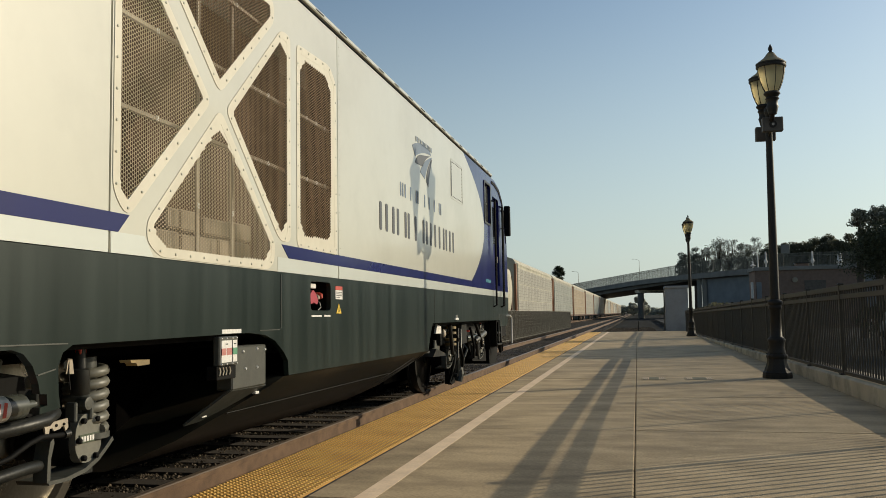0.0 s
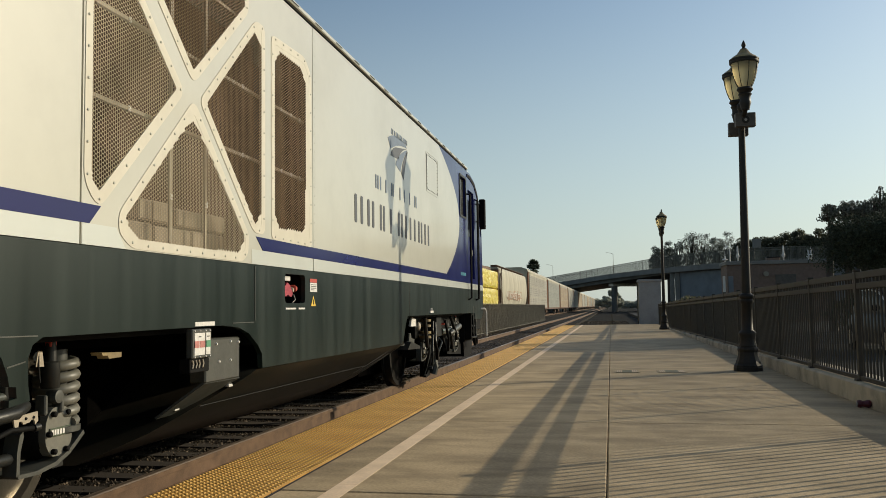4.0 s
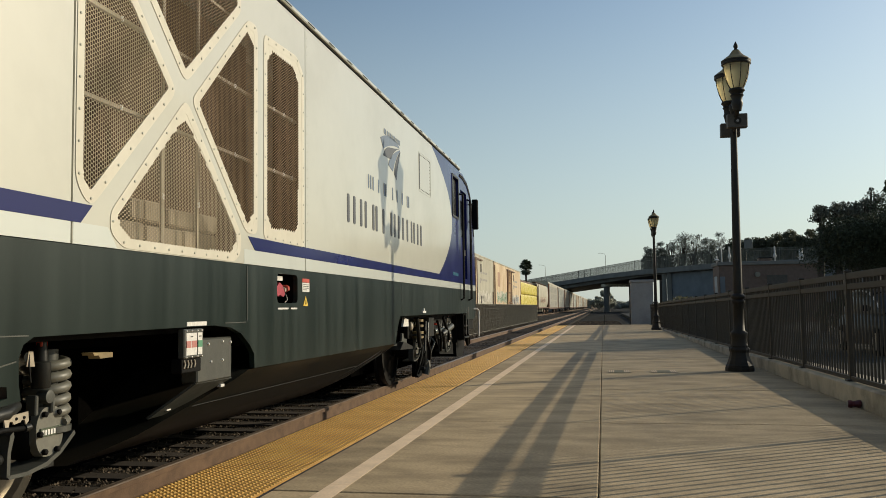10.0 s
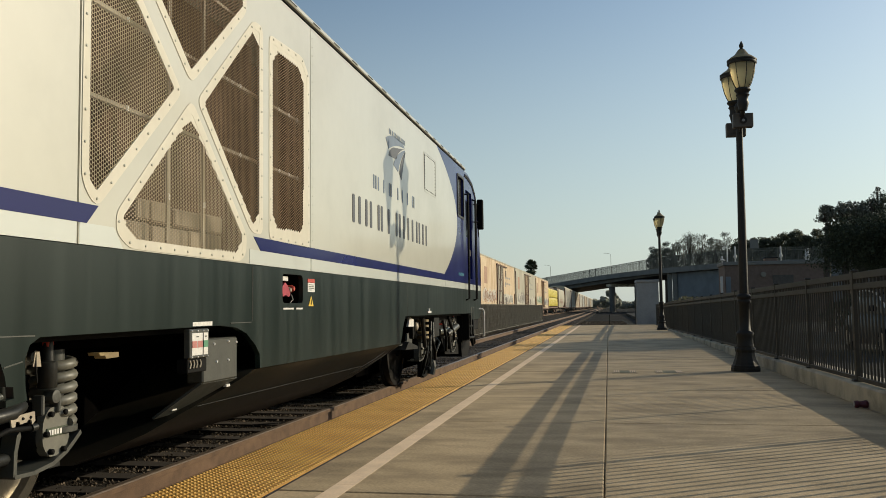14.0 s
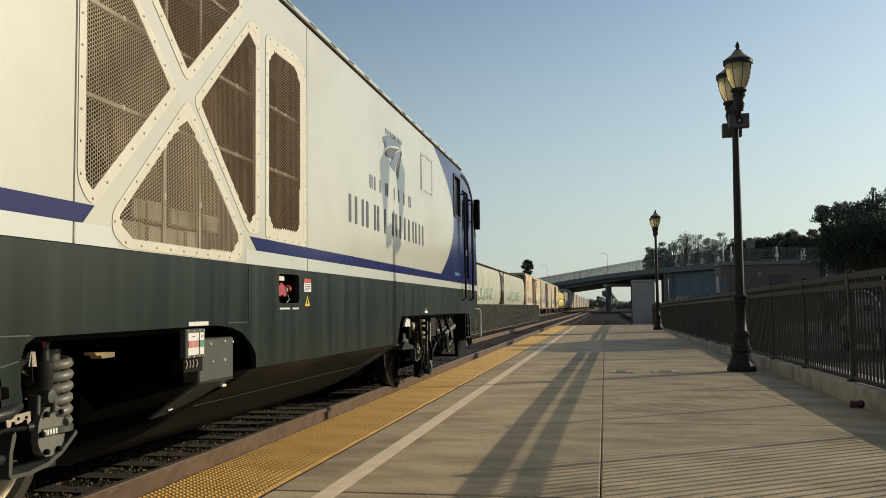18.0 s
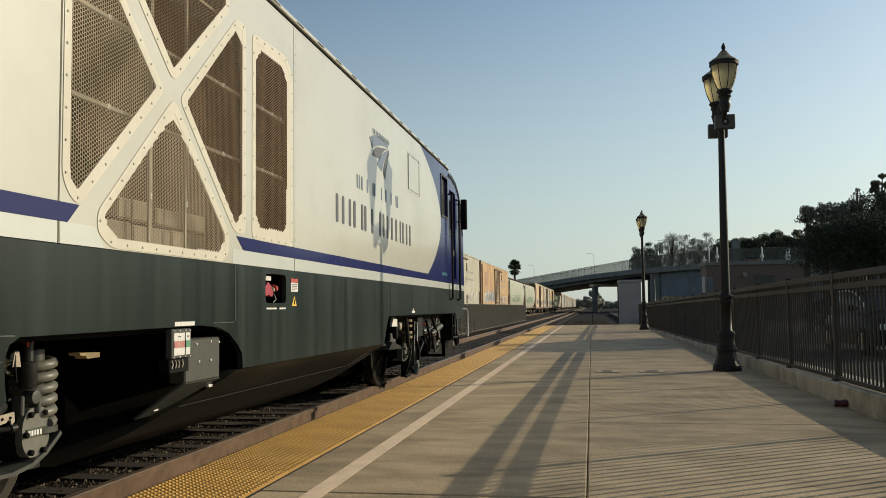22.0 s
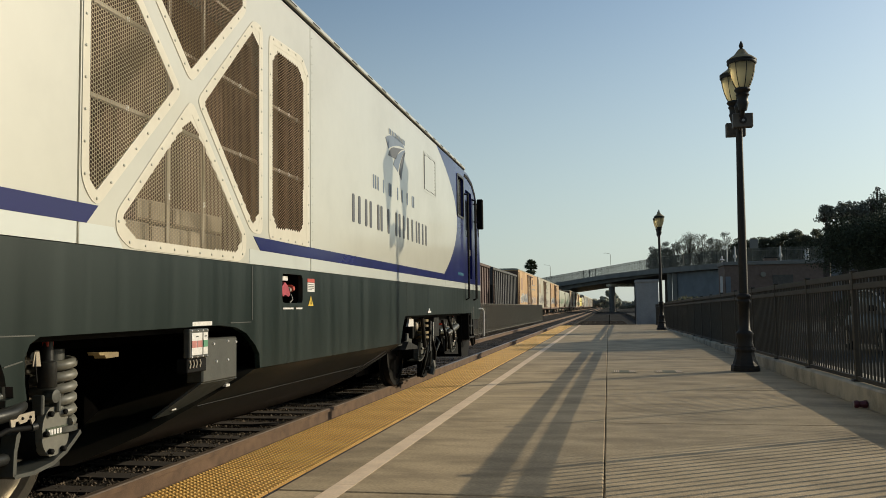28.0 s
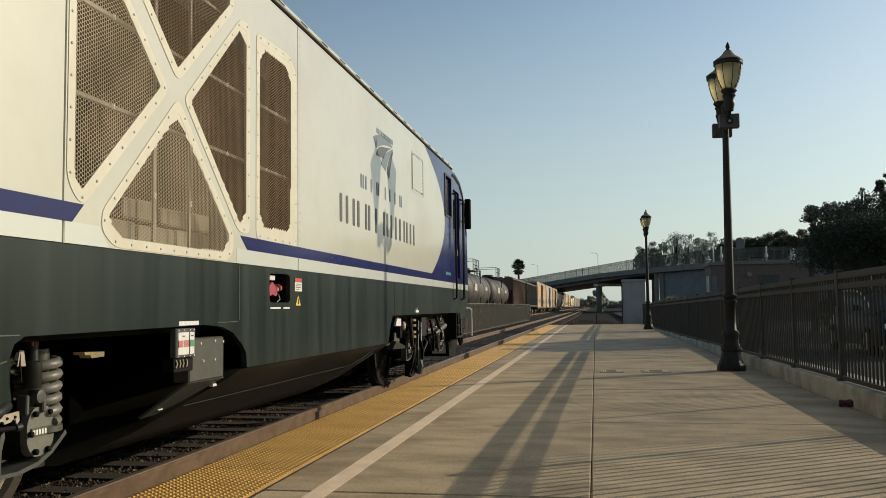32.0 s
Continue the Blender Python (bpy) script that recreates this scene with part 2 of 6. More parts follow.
for leaf, share_through in ((LEAF2, 0.45), (LEAF3, 0.62)):
    # thin leaves let the low sun through
    nd, ln = leaf.node_tree.nodes, leaf.node_tree.links
    thin = nd.new("ShaderNodeBsdfTranslucent")
    ln.new(nd["Principled BSDF"].inputs["Base Color"].links[0].from_socket, thin.inputs[0])
    both = nd.new("ShaderNodeMixShader")
    both.inputs[0].default_value = share_through
    ln.new(nd["Principled BSDF"].outputs[0], both.inputs[1])
    ln.new(thin.outputs[0], both.inputs[2])
    ln.new(both.outputs[0], nd["Material Output"].inputs[0])
GALV = mat("galvanised_wire", (0.25, 0.23, 0.18), (0.19, 0.175, 0.14), rough=0.6, metal=0.2, scale=3)
GLASSL = bpy.data.materials.new("frosted_lantern_glass")
GLASSL.use_nodes = True
_b = GLASSL.node_tree.nodes["Principled BSDF"]
_b.inputs["Base Color"].default_value = (0.70, 0.59, 0.33, 1)
_b.inputs["Roughness"].default_value, _b.inputs["Transmission Weight"].default_value = 0.7, 0.72
WINDOW = mat("dark_window_glass", (0.01, 0.012, 0.015), (0.012, 0.014, 0.018), rough=0.1, bump=0, fine_amt=0.02, spec=0.35)


# ---- mesh tools ----
class Shape:
    """Vertices and faces gathered in the thing's build space."""

    def __init__(self):
        self.v, self.f = [], []

    def add(self, verts, faces):
        n = len(self.v)
        self.v += [tuple(p) for p in verts]
        self.f += [tuple(i + n for i in f) for f in faces]
        return self

    def box(self, x0, x1, y0, y1, z0, z1, b=0.0, rot=None):
        x0, x1, y0, y1, z0, z1 = min(x0, x1), max(x0, x1), min(y0, y1), max(y0, y1), min(z0, z1), max(z0, z1)
        b = min(b, 0.45 * min(x1 - x0, y1 - y0, z1 - z0))
        if b <= 0:
            vs = [(x, y, z) for x in (x0, x1) for y in (y0, y1) for z in (z0, z1)]
            fs = [(0, 1, 3, 2), (4, 6, 7, 5), (0, 4, 5, 1), (2, 3, 7, 6), (0, 2, 6, 4), (1, 5, 7, 3)]
        else:
            vs, idx = [], {}
            for i, x in enumerate((x0, x1)):
                for j, y in enumerate((y0, y1)):
                    for k, z in enumerate((z0, z1)):
                        sx, sy, sz = (1, -1)[i] * b, (1, -1)[j] * b, (1, -1)[k] * b
                        idx[i, j, k] = len(vs)
                        vs += [(x, y + sy, z + sz), (x + sx, y, z + sz), (x + sx, y + sy, z)]
            fs = []
            for a in range(3):
                o1, o2 = [(1, 2), (0, 2), (0, 1)][a]
                for s in (0, 1):
                    ring = []
                    for p, q in ((0, 0), (1, 0), (1, 1), (0, 1)):
                        key = [0, 0, 0]
                        key[a], key[o1], key[o2] = s, p, q
                        ring.append(idx[tuple(key)] + a)
                    fs.append(tuple(ring if (s == 1) == (a != 1) else ring[::-1]))
                for p in (0, 1):
                    for q in (0, 1):
                        k0, k1 = [0, 0, 0], [0, 0, 0]
                        k0[a], k1[a] = 0, 1
                        k0[o1] = k1[o1] = p
                        k0[o2] = k1[o2] = q
                        i0, i1 = idx[tuple(k0)], idx[tuple(k1)]
                        fs.append((i0 + o1, i1 + o1, i1 + o2, i0 + o2))
            fs += [(idx[k], idx[k] + 1, idx[k] + 2) for k in idx]
        if rot is not None:
            c = Vector(((x0 + x1) / 2, (y0 + y1) / 2, (z0 + z1) / 2))
            vs = [c + rot @ (Vector(p) - c) for p in vs]
        return self.add(vs, fs)

    def tube(self, points, radii, n=10, caps=True):
        pts = [Vector(p) for p in points]
        if not hasattr(radii, "__len__"):
            radii = [radii] * len(pts)
        vs, fs = [], []
        side = None
        for i, p in enumerate(pts):
            d = (pts[min(i + 1, len(pts) - 1)] - pts[max(i - 1, 0)]).normalized()
            if side is None:
                side = d.orthogonal().normalized()
            side = (side - d * side.dot(d)).normalized()
            up = d.cross(side)
            for k in range(n):
                a = 2 * math.pi * k / n
                vs.append(p + (side * math.cos(a) + up * math.sin(a)) * radii[i])
        for i in range(len(pts) - 1):
            for k in range(n):
                fs.append((i * n + k, i * n + (k + 1) % n, (i + 1) * n + (k + 1) % n, (i + 1) * n + k))
        if caps:
            fs += [tuple(range(n))[::-1], tuple(range((len(pts) - 1) * n, len(pts) * n))]
        return self.add(vs, fs)

    def lathe(self, profile, c=(0, 0, 0), n=20, axis="z", turn=0.0):
        """profile: (radius, height) pairs from bottom to top."""
        vs, fs = [], []
        for r, h in profile:
            for k in range(n):
                a = 2 * math.pi * k / n + turn
                p = (r * math.cos(a), r * math.sin(a), h)
                if axis == "x":
                    p = (h, r * math.cos(a), r * math.sin(a))
                elif axis == "y":
                    p = (r * math.sin(a), h, r * math.cos(a))
                vs.append((p[0] + c[0], p[1] + c[1], p[2] + c[2]))
        for i in range(len(profile) - 1):
            for k in range(n):
                fs.append((i * n + k, i * n + (k + 1) % n, (i + 1) * n + (k + 1) % n, (i + 1) * n + k))
        fs += [tuple(range(n))[::-1], tuple(range((len(profile) - 1) * n, len(profile) * n))]
        return self.add(vs, fs)

    def prism(self, outline, x0, x1):
        """An outline of (y, z) pairs, made solid from x0 to x1."""
        n = len(outline)
        vs = [(x0, y, z) for y, z in outline] + [(x1, y, z) for y, z in outline]
        return self.add(vs, [tuple(range(n))[::-1], tuple(range(n, 2 * n))] + [(i, (i + 1) % n, n + (i + 1) % n, n + i) for i in range(n)])

    def prism_y(self, outline, y0, y1):
        """An outline of (x, z) pairs, made solid from y0 to y1."""
        n = len(outline)
        vs = [(x, y0, z) for x, z in outline] + [(x, y1, z) for x, z in outline]
        return self.add(vs, [tuple(range(n)), tuple(range(n, 2 * n))[::-1]] + [(i, (i + 1) % n, n + (i + 1) % n, n + i) for i in range(n)])


def part(name, shape, material, parent=None, label="", smooth=False):
    """One mesh object from a Shape; its vertices are taken in the build space in which parent stands at parent['at']."""
    at = Vector(parent["at"]) if parent is not None else Vector((0, 0, 0))
    me = bpy.data.meshes.new(name)
    me.from_pydata([Vector(p) - at for p in shape.v], [], shape.f)
    bm = bmesh.new()
    bm.from_mesh(me)
    bmesh.ops.recalc_face_normals(bm, faces=bm.faces)
    bm.to_mesh(me)
    bm.free()
    if smooth:
        me.polygons.foreach_set("use_smooth", [True] * len(me.polygons))
        me.set_sharp_from_angle(angle=radians(50))
    me.materials.append(material)
    ob = new(name, me)
    ob["at"] = tuple(at)
    if parent is not None:
        ob.parent = parent
    if label:
        ob["label"] = label
    return ob


def thing(name, at, label, category, group="", kind=""):
    ob = new(name)
    ob.empty_display_size = 0.2
    ob.location = at
    ob["at"] = tuple(at)
    return tagged(ob, label, category, group, kind)


def solid(name, shape, material, at, label, category, group="", kind="", smooth=False):
    """A thing of one mesh, its origin at its base."""
    me_ob = part(name, shape, material, None, "", smooth)
    me_ob.data.transform(Matrix.Translation(-Vector(at)))
    me_ob.location = at
    me_ob["at"] = tuple(at)
    return tagged(me_ob, label, category, group, kind)


def setting(name, shape, material, label="", smooth=False):
    return tagged(part(name, shape, material, None, "", smooth), label, "", "", "structure")


def share(name, mesh, parent, where, turn=0.0):
    """One more piece on a mesh that is there already."""
    ob = new(name, mesh)
    ob.parent = parent
    ob.location = Vector(where) - Vector(parent["at"])
    ob.rotation_euler = (0, 0, turn)
    return ob


def piece_mesh(name, shape, material):
    ob = part(name, shape, material)
    me = ob.data
    bpy.data.objects.remove(ob)
    return me


def plate(outline, holes, x0, x1):
    """A plate in the plane of y and z, from x0 to x1, with holes through it."""
    from mathutils.geometry import delaunay_2d_cdt
    pts, edges, loops = [], [], [outline, *holes]
    for loop in loops:
        n = len(pts)
        pts += [Vector(p) for p in loop]
        edges += [(n + i, n + (i + 1) % len(loop)) for i in range(len(loop))]
    vo, _, fo, *_ = delaunay_2d_cdt(pts, edges, [], 1, 1e-5)

    def inside(p, loop):
        c = False
        for i in range(len(loop)):
            (ax, ay), (bx, by) = loop[i], loop[i - 1]
            if (ay > p[1]) != (by > p[1]) and p[0] < (bx - ax) * (p[1] - ay) / (by - ay) + ax:
                c = not c
        return c

    keep = []
    for f in fo:
        c = sum((vo[i] for i in f), Vector((0, 0))) / len(f)
        if inside(c, outline) and not any(inside(c, h) for h in holes):
            keep.append(tuple(f))
    s, n = Shape(), len(vo)
    count = {}
    for f in keep:
        for i in range(len(f)):
            e = tuple(sorted((f[i], f[i - 1])))
            count[e] = count.get(e, 0) + 1
    fs = keep + [tuple(i + n for i in f[::-1]) for f in keep]
    fs += [(a, b, b + n, a + n) for (a, b), c in count.items() if c == 1]
    return s.add([(x0, p.x, p.y) for p in vo] + [(x1, p.x, p.y) for p in vo], fs)


def rounded(poly, r, n=4):
    """The outline with its corners rounded."""
    out = []
    for i, p in enumerate(poly):
        p, a, b = Vector(p), Vector(poly[i - 1]), Vector(poly[(i + 1) % len(poly)])
        da, db = (a - p), (b - p)
        ra = min(r, 0.45 * da.length, 0.45 * db.length)
        p0, p1 = p + da.normalized() * ra, p + db.normalized() * ra
        for k in range(n + 1):
            t = k / n
            out.append(tuple(p0 * (1 - t) ** 2 + p * 2 * t * (1 - t) + p1 * t * t))
    return out


def shrink(poly, d):
    """The outline drawn inwards by d (outline runs either way round)."""
    area = sum(poly[i - 1][0] * p[1] - p[0] * poly[i - 1][1] for i, p in enumerate(poly))
    sign = 1 if area > 0 else -1
    out = []
    for i, p in enumerate(poly):
        p, a, b = Vector(p), Vector(poly[i - 1]), Vector(poly[(i + 1) % len(poly)])
        e1, e2 = (p - a).normalized(), (b - p).normalized()
        n1, n2 = Vector((-e1.y, e1.x)) * sign, Vector((-e2.y, e2.x)) * sign
        m = (n1 + n2).normalized()
        out.append(tuple(p + m * d / max(0.35, m.dot(n1))))
    return out

# ---- ground, tracks, platform ----
RT = -0.17          # rail head
TRACK1, TRACK2 = -4.08, -10.05
EDGE = -2.50        # platform edge
END = 46.3          # platform end
rng = random.Random(4)

g = Shape()
g.box(-3000, 3000, -3000, 3000, -0.9, -0.52)
setting("ground", g, EARTH, "dry bare brown ground")

for name, cx in (("near", TRACK1), ("far", TRACK2)):
    s = Shape()
    y0, y1 = -40, 900
    s.prism_y([(cx - 2.4, -0.53), (cx - 1.6, -0.335), (cx + 1.5, -0.335), (cx + 1.52, -0.53)], y0, y1)
    setting("ballast_bed", s, BED, "bed of crushed grey track stone")
s = Shape()
s.prism_y([(-8.9, -0.53), (-8.5, -0.40), (-6.0, -0.40), (-5.5, -0.53)], -40, 400)
setting("ballast_shoulder", s, BED, "crushed stone between two tracks")

# loose stones on the near track and beside it
def stones(count, x0, x1, y0, y1, z, size):
    s = Shape()
    r = np.random.RandomState(11)
    base = np.array([(1, 0, -.3), (-.5, .8, -.3), (-.5, -.8, -.3), (.1, .1, .9), (-.7, .2, .5)])
    faces = [(0, 1, 3), (1, 4, 3), (4, 2, 3), (2, 0, 3), (1, 2, 4)]
    for _ in range(count):
        a = r.rand() * 6.28
        # denser towards the near end
        y = y0 + (y1 - y0) * r.rand() ** 1.6
        x = x0 + (x1 - x0) * r.rand()
        d = size * (0.6 + 0.8 * r.rand())
        p = base * (d, d * (0.6 + 0.5 * r.rand()), d * (0.6 + .6 * r.rand()))
        c, q = math.cos(a), math.sin(a)
        p = np.stack([p[:, 0] * c - p[:, 1] * q + x, p[:, 0] * q + p[:, 1] * c + y, p[:, 2] + z + 0.012 * r.rand()], 1)
        s.add(p.tolist(), faces)
    return s


def loose_stone(shape, label):
    me = bpy.data.meshes.new("ballast_stones")
    me.from_pydata(shape.v, [], shape.f)
    me.materials.append(STONE)
    return tagged(new("ballast_stones", me), label, "gravel", "", "stuff")


loose_stone(stones(64000, TRACK1 - 1.5, TRACK1 + 1.45, 2.5, 60, -0.338, 0.0155), "loose crushed grey stones between the rails")
loose_stone(stones(16000, TRACK1 - 1.5, TRACK1 + 1.45, 15, 70, -0.338, 0.028), "loose dark track stones towards the platform end")
loose_stone(stones(9000, -8.4, -5.7, 14, 70, -0.385, 0.04), "loose crushed grey stones between the tracks")

loose_stone(stones(12000, -2.7, 1.45, END + .1, 86, -0.52, 0.06), "coarse dark stones past the platform end")
for cx, name, y0, y1, far in ((TRACK1, "near", -4, 90, False), (TRACK2, "far", 30, 200, True)):
    tr = thing("railway_track", (cx, 0, -0.34), "rusty steel rails on weathered sleepers in crushed stone", "railway track", "", "structure")
    for sx in (-1, 1):
        x = cx + sx * 0.755
        s = Shape()
        s.prism_y([(x - .07, -.345), (x + .07, -.345), (x + .065, -.33), (x + .012, -.31), (x + .010, -.222), (x + .036, -.212), (x + .036, RT - .008),
                   (x - .036, RT - .008), (x - .036, -.212), (x - .010, -.222), (x - .012, -.31), (x - .065, -.33)], -40, 900)
        rail = part("rail", s, RUST, tr, "brown rusty rail")
        s = Shape()
        s.prism_y([(x - .033, RT - .008), (x + .033, RT - .008), (x + .026, RT), (x - .026, RT)], -40, 900)
        part("rail_head", s, RAILTOP, rail, "worn shiny running surface")
    s = Shape()
    s.box(-1.29, 1.29, -.115, .115, -.16, 0.0, .012)
    me = piece_mesh("sleeper", s, TIE)
    n = int((y1 - y0) / 0.52)
    for i in range(n):
        share("sleeper", me, tr, (cx + rng.uniform(-.03, .03), y0 + i * 0.52, -0.318 + rng.uniform(-.006, .004)), rng.uniform(-.012, .012))

# platform body, slabs, tactile strip
s = Shape()
s.box(EDGE + 0.01, 2.42, -8, END, -0.6, -0.21)
s.box(EDGE + 0.01, 2.35, -8, END, -0.21, -0.115)
setting("platform_base", s, JOINT, "platform body below the slabs")
s = Shape()
s.box(EDGE, EDGE + .06, -8, END, -0.55, -0.012, .01)
setting("platform_edge", s, KERB, "concrete nosing along the platform edge")
pl = thing("platform_paving", (0, 20, 0), "grey brushed concrete platform slabs with tooled joints", "platform", "", "structure")
ys = [7.53 + 2.95 * k for k in range(-6, 14)]
ys = [y for y in ys if y < END - .5] + [END]
for a, b in zip(ys, ys[1:]):
    for x0, x1 in ((-1.845, -0.0525), (-0.0475, 2.36)):
        s = Shape()
        s.box(x0, x1, a + .006, b - .006, -0.115, 0.0 + rng.uniform(-.0015, .0015), .008)
        part("slab", s, CONC, pl)
s = Shape()
k = 0
y = -4.0
while y < END - .3:
    ln = min(rng.uniform(1.0, 1.4), END - .05 - y)
    s.box(-1.565, -1.445, y, y + ln - .003, .0015, .0028)
    y += ln
part("painted_line", s, PALE, pl, "worn off-white painted warning line")
tact = thing("tactile_strip", (-2.15, 20, 0), "yellow tactile warning tiles with rows of domes", "tactile paving", "", "structure")
TL = 0.61
s = Shape()
s.box(-.308, .308, -TL / 2 + .002, TL / 2 - .002, -.1, 0.003, .003)
for i in range(15):
    for j in range(15):
        cx, cy = -.2961 + i * .0423, -.2835 + j * .0405
        v = []
        for r, z in ((.0135, .003), (.0078, .0095)):
            v += [(cx + r * math.cos(a * math.pi / 3), cy + r * math.sin(a * math.pi / 3), z) for a in range(6)]
        s.add(v, [(a, (a + 1) % 6, 6 + (a + 1) % 6, 6 + a) for a in range(6)] + [(6, 7, 8, 9, 10, 11)])
tile = piece_mesh("tile", s, TACT)
tile.materials.append(TACT2)
# domes take a paler yellow than the tile between them
for f in tile.polygons:
    if f.center.z > .0048:
        f.material_index = 1
y = -3.7
while y < END - .3:
    share("tile", tile, tact, (-2.184, y, 0))
    y += TL

s = Shape()
s.box(-1.8755, -1.8455, -8, END, -.12, -.010)
setting("joint_sealant", s, JOINT, "dark sealed joint beside the tactile strip")

# kerb under the fence: its top falls a little with the car park behind it
KX = 2.40
def fence_fall(y):
    return -.0067 * (max(y, 8.0) - 9.5)


s = Shape()
y = -8.0
while y < END:
    b = min(y + 2.94, END)
    vs = []
    for v in (y + .004, b - .004):
        z = .195 + fence_fall(v)
        vs += [(KX, v, -.4), (KX, v, z - .018), (KX + .018, v, z), (KX + .46, v, z), (KX + .46, v, -.4)]
    s.add(vs, [(0, 1, 2, 3, 4), (9, 8, 7, 6, 5)] + [(i, (i + 1) % 5, 5 + (i + 1) % 5, 5 + i) for i in range(5)])
    y += 2.94
setting("kerb", s, KERB, "weathered concrete kerb under the fence")
s = Shape()
s.box(2.364, KX - .001, -8, END, -.2, -.008)
setting("gutter", s, CONC, "narrow concrete gutter strip")
s = Shape()
s.box(2.862, 60, -40, 150, -.5, -.22)
setting("parking_lot", s, ASPH, "dark asphalt beyond the fence")

# ---- fence along the platform ----
FX = 2.50
def fence_panel(y0, w):
    f = thing("fence_panel", (FX, y0, .18), "dark bronze steel picket fence panel on a concrete kerb", "fence", "fence along the platform")
    p = Shape()
    p.box(FX - .027, FX + .027, y0 - .027, y0 + .027, .19, 1.312, .004)
    post = part("post", p, FENCE, f)
    s = Shape()
    s.box(FX - .036, FX + .036, y0 - .036, y0 + .036, 1.312, 1.336, .008)
    part("post_cap", s, FENCE, post)
    s = Shape()
    s.box(FX - .06, FX + .06, y0 - .05, y0 + .05, .18, .215, .004)
    part("base_plate", s, FENCE, post)
    for z, h in ((1.273, .033), (1.165, .029), (.226, .022)):
        r = Shape()
        r.box(FX - .022, FX + .022, y0 + .033, y0 + w - .033, z - h, z + h, .003)
        part("rail", r, FENCE, f)
    p = Shape()
    p.box(-.0075, .0075, -.0118, .0118, .04, 1.09)
    me = piece_mesh("picket", p, FENCE)
    n = int(round(w / .108))
    for i in range(1, n):
        share("picket", me, f, (FX, y0 + i * w / n, .18))
    return f


W = 2.1
first = fence_panel(9.46 - 7 * W, W)
for i in range(1, 25):
    y = 9.46 + (i - 7) * W
    z0, z1 = fence_fall(y), fence_fall(y + W)
    copy_thing(first, pose(FX, y, .18 + z0, math.degrees(math.atan2(z1 - z0, W))))


# ---- lamp posts ----
SPKR = mat("brown_grey_speaker_paint", (0.085, 0.072, 0.058), (0.065, 0.055, 0.045), rough=0.6, scale=8)
def lamp_post(x, y, speakers=True):
    t = thing("street_lamp", (x, y, 0), "black cast-iron lamp post with two frosted acorn lanterns", "street lamp", "lamp posts on the platform")
    s = Shape()
    s.lathe([(.212, 0), (.212, .055), (.205, .062), (.205, .085), (.185, .105), (.178, .135), (.16, .18), (.145, .23), (.138, .28), (.148, .30), (.152, .325), (.145, .345), (.125, .36), (.125, .375)], (x, y, 0), 12)
    part("base", s, IRON, t)
    s = Shape()
    s.lathe([(.13, .375), (.12, .40), (.11, .46), (.12, .53), (.13, .56), (.115, .585), (.085, .61), (.08, .75), (.078, 1.0), (.095, 1.02), (.10, 1.05), (.085, 1.07), (.105, 1.10), (.105, 1.13), (.07, 1.16)], (x, y, 0), 16)
    part("pedestal", s, IRON, t, smooth=True)
    s = Shape()
    s.lathe([(.068, 1.16), (.05, 3.45), (.046, 3.95), (.06, 3.97), (.06, 4.02), (.04, 4.06)], (x, y, 0), 14)
    part("shaft", s, IRON, t, smooth=True)
    for d in (-1, 1):
        s = Shape()
        s.tube([(x, y + d * .03, 3.83), (x, y + d * .2, 3.80), (x, y + d * .34, 3.82), (x, y + d * .40, 3.90), (x, y + d * .41, 3.96)], [.045, .035, .035, .04, .05], 10)
        arm = part("arm", s, IRON, t, smooth=True)
        s = Shape()
        s.tube([(x, y + d * .05, 3.62), (x, y + d * .2, 3.66), (x, y + d * .3, 3.80)], .016, 8)
        part("scroll", s, IRON, arm)
        c = (x, y + d * .41, 0)
        s = Shape()
        s.lathe([(.06, 3.86), (.075, 3.93), (.088, 3.97), (.075, 4.0), (.078, 4.06), (.098, 4.09), (.082, 4.11), (.098, 4.14), (.118, 4.16), (.105, 4.19)], c, 16)
        part("lantern_holder", s, IRON, t, smooth=True)
        s = Shape()
        s.lathe([(.082, 4.185), (.12, 4.25), (.155, 4.34), (.181, 4.45), (.193, 4.53), (.194, 4.55)], c, 22)
        lan = part("lantern_glass", s, GLASSL, t, "frosted yellowish glass bowl", smooth=True)
        for k in range(8):
            a = k * math.pi / 4 + .2
            s = Shape()
            s.tube([(c[0] + r * math.cos(a), c[1] + r * math.sin(a), z) for r, z in ((.088, 4.185), (.126, 4.25), (.161, 4.34), (.187, 4.45), (.199, 4.545))], .0055, 5)
            part("rib", s, IRON, lan)
        s = Shape()
        s.lathe([(.204, 4.547), (.213, 4.56), (.213, 4.575), (.205, 4.58), (.205, 4.592), (.213, 4.597), (.215, 4.615), (.20, 4.62)], c, 22)
        rim = part("lantern_rim", s, IRON, t, smooth=True)
        s = Shape()
        s.lathe([(.195, 4.62), (.18, 4.642), (.142, 4.668), (.105, 4.695), (.078, 4.73), (.058, 4.76), (.045, 4.772)], c, 22)
        cap = part("lantern_cap", s, CAPM, t, "tarnished brass-coloured cap", smooth=True)
        s = Shape()
        s.lathe([(.05, 4.772), (.03, 4.785), (.018, 4.80), (.03, 4.815), (.034, 4.84), (.022, 4.87), (.006, 4.905)], c, 12)
        part("finial", s, IRON, cap, smooth=True)
    # two loudspeaker boxes
    for d, z, sx in ((-1, 3.74, 1), (1, 3.69, -1)) if speakers else ():
        s = Shape()
        s.box(x + .02 * sx - .145, x + .02 * sx + .145, y + d * .22 - .06, y + d * .22 + .06, z - .10, z + .11, .008)
        sp = part("loudspeaker", s, SPKR, t, "square bronze loudspeaker box")
        s = Shape()
